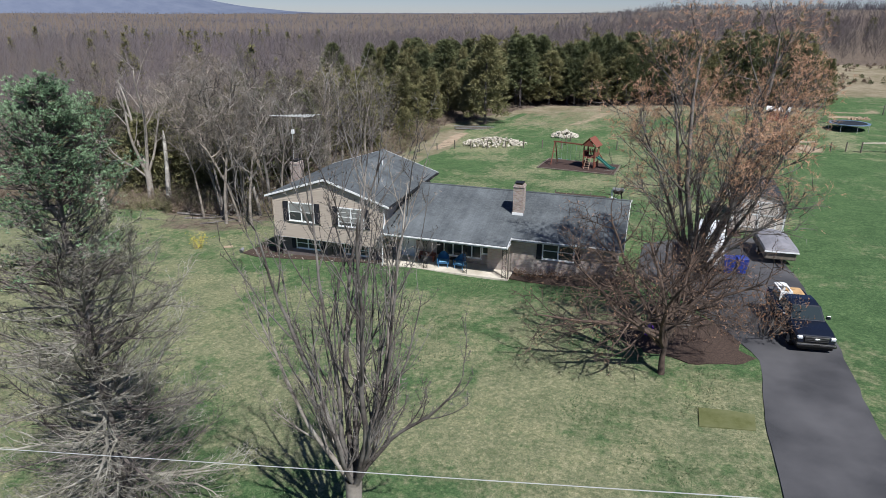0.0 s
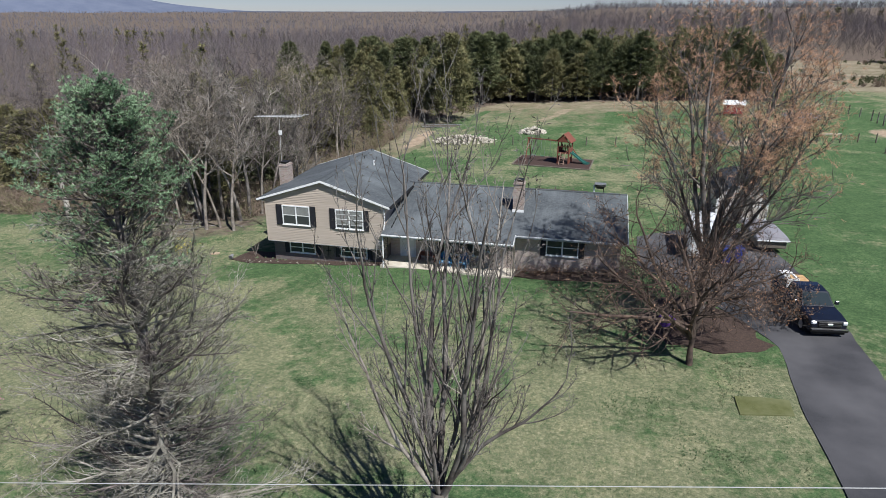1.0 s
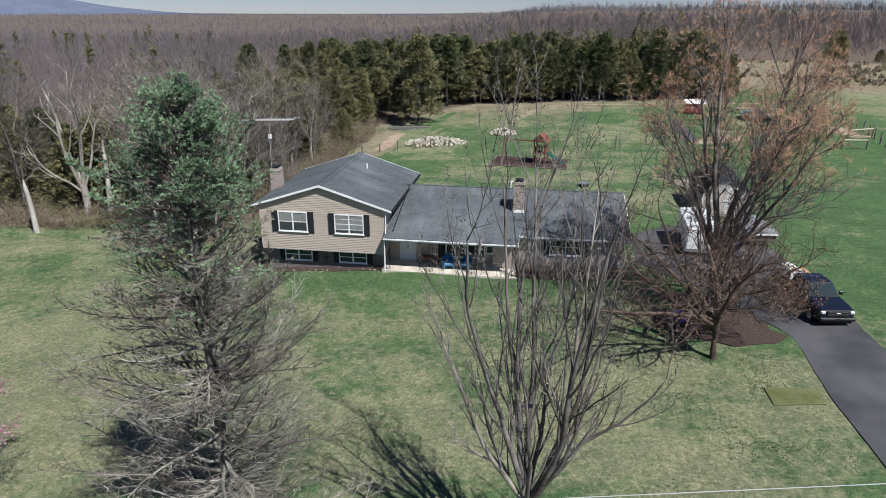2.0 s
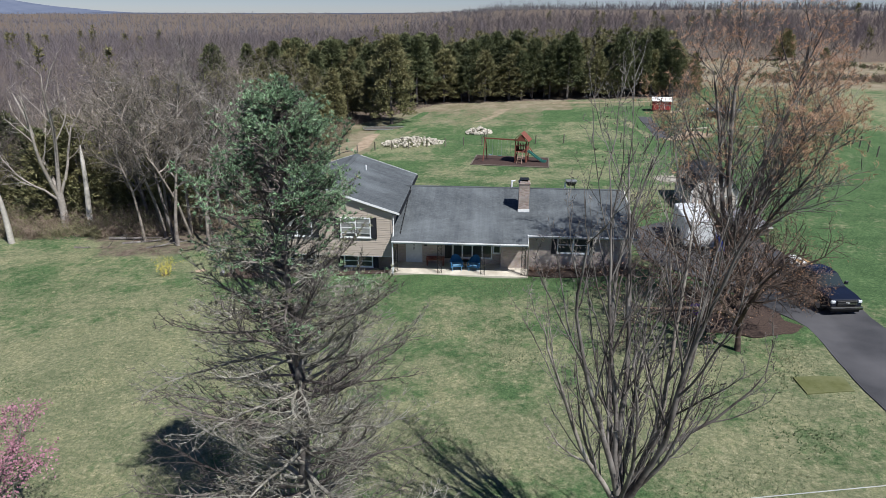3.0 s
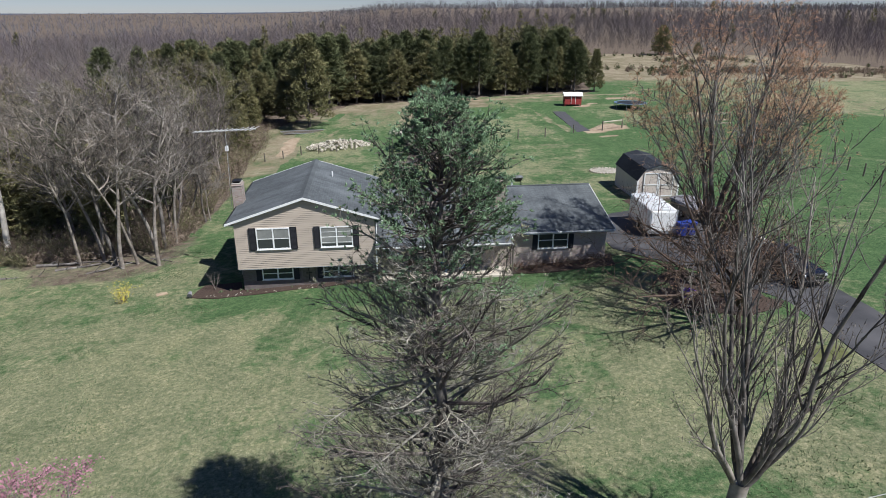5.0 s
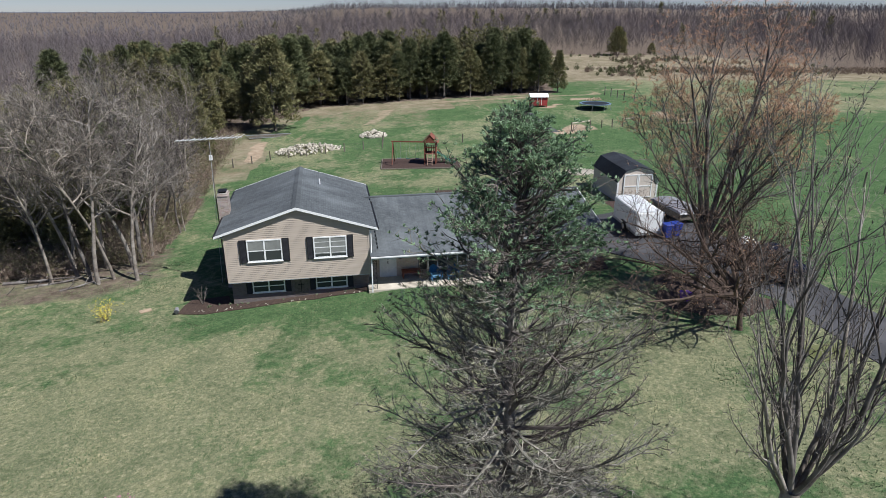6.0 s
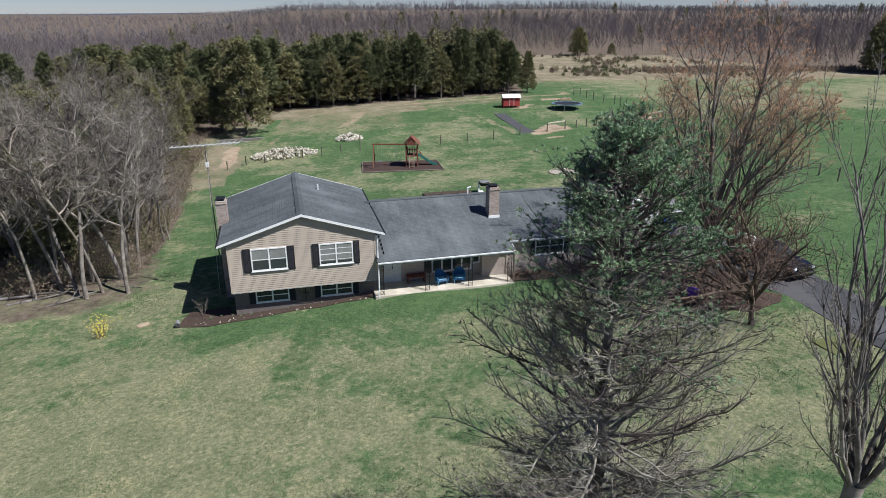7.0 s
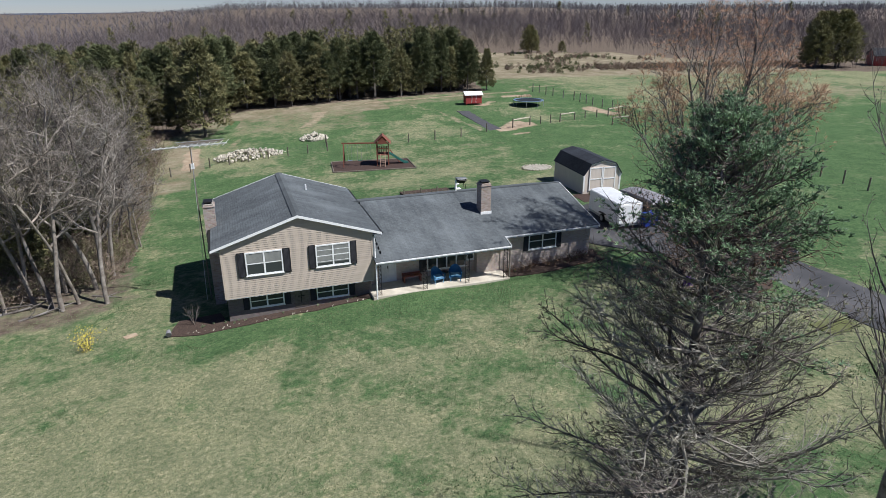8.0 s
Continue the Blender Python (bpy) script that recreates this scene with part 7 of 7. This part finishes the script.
def pickup():
    x, y = 28.2, -3.95
    ob = thing("pickup_truck", pose(x, y, height(x, y) + 0.045, 0, 0, 7) @ Matrix.Scale(0.9, 4), "dark navy pickup truck parked on the driveway", "truck")
    W = 0.98
    bm = loft([section(-2.78, 0.86, 0.55, 0.98), section(-2.68, 0.95, 0.45, 1.06), section(-2.1, W, 0.42, 1.14), section(-1.35, W, 0.42, 1.18), section(-1.2, W, 0.42, 1.2),
               section(0.95, W, 0.42, 1.2), section(0.97, W, 0.42, 1.22), section(2.72, W, 0.45, 1.22), section(2.78, 0.95, 0.55, 1.2)])
    part("body", bm, NAVY, ob, "glossy navy body")
    bm = loft([section(-1.25, 0.86, 1.16, 1.21, 0.02), section(-0.55, 0.76, 1.16, 1.80, 0.08), section(0.1, 0.75, 1.16, 1.86, 0.1), section(0.75, 0.75, 1.16, 1.82, 0.1), section(0.95, 0.82, 1.16, 1.22, 0.02)])
    part("cab", bm, NAVY, ob)
    bm = bmesh.new()
    slab(bm, [(-0.78, -1.20, 1.24), (0.78, -1.20, 1.24), (0.66, -0.62, 1.755), (-0.66, -0.62, 1.755)], (0, -0.02, 0.012))
    part("windscreen", bm, CARGLASS, ob)
    for s in (-1, 1):
        bm = bmesh.new()
        slab(bm, [(s * 0.86, -1.0, 1.24), (s * 0.83, 0.8, 1.24), (s * 0.765, 0.65, 1.72), (s * 0.775, -0.5, 1.72)], (s * 0.012, 0, 0))
        part("side_window", bm, CARGLASS, ob)
        mir = part("mirror", boxes((s * 1.0 - 0.02, -1.0, 1.2, s * 1.0 + s * 0.2, -0.88, 1.42), bev=0.03), NAVY, ob)
        part("mirror_glass", boxes((s * 1.03, -0.885, 1.23, s * 1.18, -0.875, 1.39)), CARGLASS, mir)
        part("headlight", boxes((s * 0.64, -2.80, 0.82, s * 0.92, -2.62, 1.02), bev=0.05), LAMPGLASS, ob, "clear headlight")
        part("tail_light", boxes((s * 0.86, 2.76, 0.8, s * 0.97, 2.8, 1.15)), REDPAINT, ob)
        for yy in (-1.82, 1.78):
            wheel("wheel", ob, s * 0.86, yy, 0.37, 0.38, 0.26)
        part("fender_flare", boxes((s * 0.96, -2.25, 0.72, s * 1.0, -1.4, 0.82), bev=0.02), NAVY, ob)
    gr = part("grille", boxes((-0.58, -2.83, 0.72, 0.58, -2.72, 1.02), bev=0.02), IRON, ob, "black grille with chrome bars")
    for k in range(3):
        part("grille_bar", boxes((-0.57, -2.845, 0.77 + k * 0.095, 0.57, -2.825, 0.783 + k * 0.095)), CHROME, gr)
    part("badge", boxes((-0.12, -2.86, 0.84, 0.12, -2.846, 0.92), bev=0.006), CHROME, gr)
    part("bumper", boxes((-0.97, -2.93, 0.46, 0.97, -2.72, 0.66), bev=0.05), IRON, ob, "dark front bumper")
    part("bumper_strip", boxes((-0.9, -2.945, 0.60, 0.9, -2.93, 0.65)), CHROME, ob, "chrome bumper strip")
    part("plate", boxes((-0.16, -2.945, 0.52, 0.16, -2.932, 0.64)), IRON, ob)
    part("air_dam", boxes((-0.85, -2.82, 0.3, 0.85, -2.7, 0.47), bev=0.03), IRON, ob)
    part("bed_floor", boxes((-0.8, 1.05, 1.225, 0.8, 2.7, 1.235)), DARK, ob)
    for s in (-1, 1):
        part("bed_rail", boxes((s * 0.93 - 0.05, 1.0, 1.22, s * 0.93 + 0.05, 2.75, 1.30), bev=0.02), NAVY, ob)
    return ob


pickup()
bm = bmesh.new()
M = pose(28.2, -3.95, height(28.2, -3.95) + 0.045, 0, 0, 7) @ Matrix.Scale(0.9, 4)
ob = thing("plywood_stack", M @ pose(0.25, 1.85, 1.24), "sheets of raw plywood lying in the truck bed", "lumber")
for k in range(4):
    part("sheet", boxes((-0.45 + 0.02 * k, -0.85 + 0.03 * (k % 2), 0.004 + 0.045 * k, 0.5, 0.85, 0.045 + 0.045 * k)), mat("raw_plywood", (0.42, 0.25, 0.11), (0.55, 0.36, 0.18), 4, 0.8) if k == 0 else bpy.data.materials["raw_plywood"], ob)
ob = thing("storage_box", M @ pose(-0.45, 1.55, 1.24), "white storage frame in the truck bed", "box")
part("frame", boxes((-0.35, -0.5, 0, 0.3, -0.42, 0.55), (-0.35, 0.75, 0, 0.3, 0.83, 0.55), (-0.35, -0.42, 0.47, -0.25, 0.75, 0.55), (0.2, -0.42, 0.47, 0.3, 0.75, 0.55)), WHITE, ob)
part("lid", boxes((-0.24, 0.3, 0.56, 0.19, 0.8, 0.6)), WHITE, ob)


def cargo_trailer():
    x, y = 24.65, 6.5
    g = height(x, y) + 0.045
    ob = thing("cargo_trailer", pose(x, y, g, 0, 0, -4), "white enclosed cargo trailer parked on the driveway", "trailer")
    L, W, z0, z1 = 2.25, 0.98, 0.42, 2.02
    part("body", boxes((-W, -L, z0, W, L, z1), bev=0.07), WHITE, ob, "white sheet-metal body")
    bm = loft([[(-W + 0.04, yy, z1 - 0.02), (-W * 0.6, yy, z1 + 0.05), (0, yy, z1 + 0.08), (W * 0.6, yy, z1 + 0.05), (W - 0.04, yy, z1 - 0.02), (0, yy, z1 - 0.03)] for yy in (-L + 0.03, L - 0.03)])
    part("roof", bm, GREYWHITE, ob, "pale grey curved roof")
    part("rear_door", boxes((-W + 0.1, -L - 0.03, z0 + 0.08, W - 0.1, -L - 0.002, z1 - 0.15), bev=0.01), WHITE, ob)
    for s in (-1, 1):
        part("corner_trim", boxes((s * W - 0.06, -L - 0.02, z0, s * W + 0.012, -L + 0.06, z1)), STEEL, ob)
        wheel("wheel", ob, s * (W + 0.02), -0.1, 0.33, 0.33, 0.2)
        part("mudguard", boxes((s * (W + 0.02) - 0.14, -0.55, 0.7, s * (W + 0.02) + 0.14, 0.35, 0.75), bev=0.02), IRON, ob)
    part("sill", boxes((-W, -L - 0.012, z0 - 0.12, W, L + 0.01, z0 - 0.002)), STEEL, ob)
    part("drawbar", rods(((-0.7, L, 0.42), (0, L + 1.2, 0.42), 0.05), ((0.7, L, 0.42), (0, L + 1.2, 0.42), 0.05), ((0, L + 1.1, 0), (0, L + 1.1, 0.6), 0.04)), IRON, ob)


cargo_trailer()


def covered_trailer():
    x, y = 28.9, 8.4
    g = height(x, y) + 0.045
    ob = thing("covered_trailer", pose(x, y, g, 0, 0, 4) @ Matrix.Scale(0.88, 4), "low camping trailer under a grey fitted cover", "trailer")
    part("body", boxes((-1.05, -2.2, 0.45, 1.05, 2.2, 1.15), bev=0.06), POSTWOOD, ob, "brown trailer body")
    rows = []
    for yy, k in ((-2.35, 0.0), (-2.25, 0.55), (-1.6, 0.92), (0, 1.0), (1.6, 0.9), (2.25, 0.5), (2.35, 0.0)):
        rows.append([(-1.15, yy, 1.1), (-1.12, yy, 1.15 + 0.18 * k), (-0.6, yy, 1.18 + 0.36 * k), (0, yy, 1.2 + 0.44 * k), (0.6, yy, 1.18 + 0.36 * k), (1.12, yy, 1.15 + 0.18 * k), (1.15, yy, 1.1)])
    part("cover", loft(rows), SILVER, ob, "grey fabric cover")
    part("hem", boxes((-1.17, -2.38, 1.06, 1.17, -2.34, 1.16)), WHITE, ob, "pale hem")
    for s in (-1, 1):
        wheel("wheel", ob, s * 1.0, 0.1, 0.32, 0.32, 0.2)
    part("drawbar", rods(((0, -2.2, 0.45), (0, -3.3, 0.45), 0.05), ((0, -3.2, 0.0), (0, -3.2, 0.5), 0.04)), IRON, ob)


covered_trailer()
bin_a = thing("wheeled_bin", pose(25.75, 3.9, height(25.75, 3.9) + 0.045), "bright blue wheeled bin beside the trailer", "bin", "blue bins")
bm = loft([[(-0.24, -0.26, 0.1), (0.24, -0.26, 0.1), (0.24, 0.26, 0.1), (-0.24, 0.26, 0.1)], [(-0.31, -0.34, 1.0), (0.31, -0.34, 1.0), (0.31, 0.34, 1.0), (-0.31, 0.34, 1.0)]])
part("body", bm, BLUEBIN, bin_a)
part("lid", boxes((-0.33, -0.36, 1.005, 0.33, 0.38, 1.07), bev=0.02), BLUEBIN, bin_a)
for s in (-1, 1):
    wheel("wheel", bin_a, s * 0.26, 0.26, 0.12, 0.12, 0.06)
copy_thing(bin_a, pose(26.45, 4.05, height(26.45, 4.05) + 0.045, 0, 0, 12))
ob = thing("tub", pose(21.15, -6.4, height(21.15, -6.4) + 0.06), "purple plastic tub in the mulch bed", "tub")
bm = loft([[(r * math.cos(k * 0.5236), r * math.sin(k * 0.5236), z) for k in range(12)] for r, z in ((0.24, 0), (0.33, 0.4), (0.36, 0.42), (0.36, 0.45))])
part("shell", bm, PURPLE, ob)
part("handle", rods(((-0.36, 0, 0.42), (-0.45, 0, 0.36), 0.025), ((0.36, 0, 0.42), (0.45, 0, 0.36), 0.025)), PURPLE, ob)


def far_barn():
    """A low red barn beyond the meadow, with a pale trailer in front."""
    x, y = 171.0, 93.0
    ob = thing("barn", pose(x, y, height(x, y) - 0.2, 0, 0, -35), "low barn-red outbuilding beyond the meadow", "barn")
    bm = bmesh.new()
    slab(bm, [(-7, -3.5, 0), (-7, 3.5, 0), (-7, 3.5, 3), (-7, 0, 4.6), (-7, -3.5, 3)], (14, 0, 0))
    part("wall", bm, REDPAINT, ob)
    for s in (-1, 1):
        roof_slab("roof", [(-7.4, s * 3.9, 2.85), (7.4, s * 3.9, 2.85), (7.4, 0, 4.72), (-7.4, 0, 4.72)][::s], DARKSHINGLE, ob, "dark roof")
    part("door", boxes((-2, -3.56, 0.1, 1, -3.503, 2.6)), WHITE, ob)


far_barn()


# ---- overhead wire ----
def overhead_wire():
    V, F = [], []
    pts = []
    for k in range(61):
        x = -40 + k * 2.0
        z = 7.33 + 0.194 * (x - 8.4) if x > 2 else 6.09 + 0.097 * (x - 2)
        pts.append(Vector((x, -29.0, max(z, 3.6))))
    tube(V, F, pts, [0.007] * len(pts), 5)
    tagged(raw("overhead_wire", V, F, CABLE), "thin pale overhead wire crossing the lawn", "wire")


overhead_wire()


# ---- grass ----
def grass():
    """Tufts of blades over the lawn that the camera passes nearest."""
    rng = np.random.default_rng(4)
    n = 70000
    x = rng.uniform(-24, 30, n)
    y = rng.uniform(-24, 12, n)
    keep = ~((x > -7.5) & (x < 20) & (y > -0.4)) & ~((x > 25.0) & (y > -20)) & ~((x > 19) & (y > -9.2) & (x < 26)) & ~((x < -11) & (y > 7))
    x, y = x[keep], y[keep]
    V, F = [], []
    for px, py in zip(x.tolist(), y.tolist()):
        z = height(px, py)
        a, h = px * 91.7 + py * 57.3, 0.03 + 0.03 * ((px * 13.7 + py * 7.3) % 1)
        for k in range(2):
            c, s = math.cos(a + 2.1 * k), math.sin(a + 2.1 * k)
            b = len(V)
            V.extend(((px - s * 0.03, py + c * 0.03, z - 0.03), (px + s * 0.03, py - c * 0.03, z - 0.03), (px + c * 0.05, py + s * 0.05, z + h)))
            F.append((b, b + 1, b + 2))
    tagged(raw("grass", V, F, GRASSBLADE), "short straw and green grass tufts of the lawn", "grass", kind="stuff")


grass()
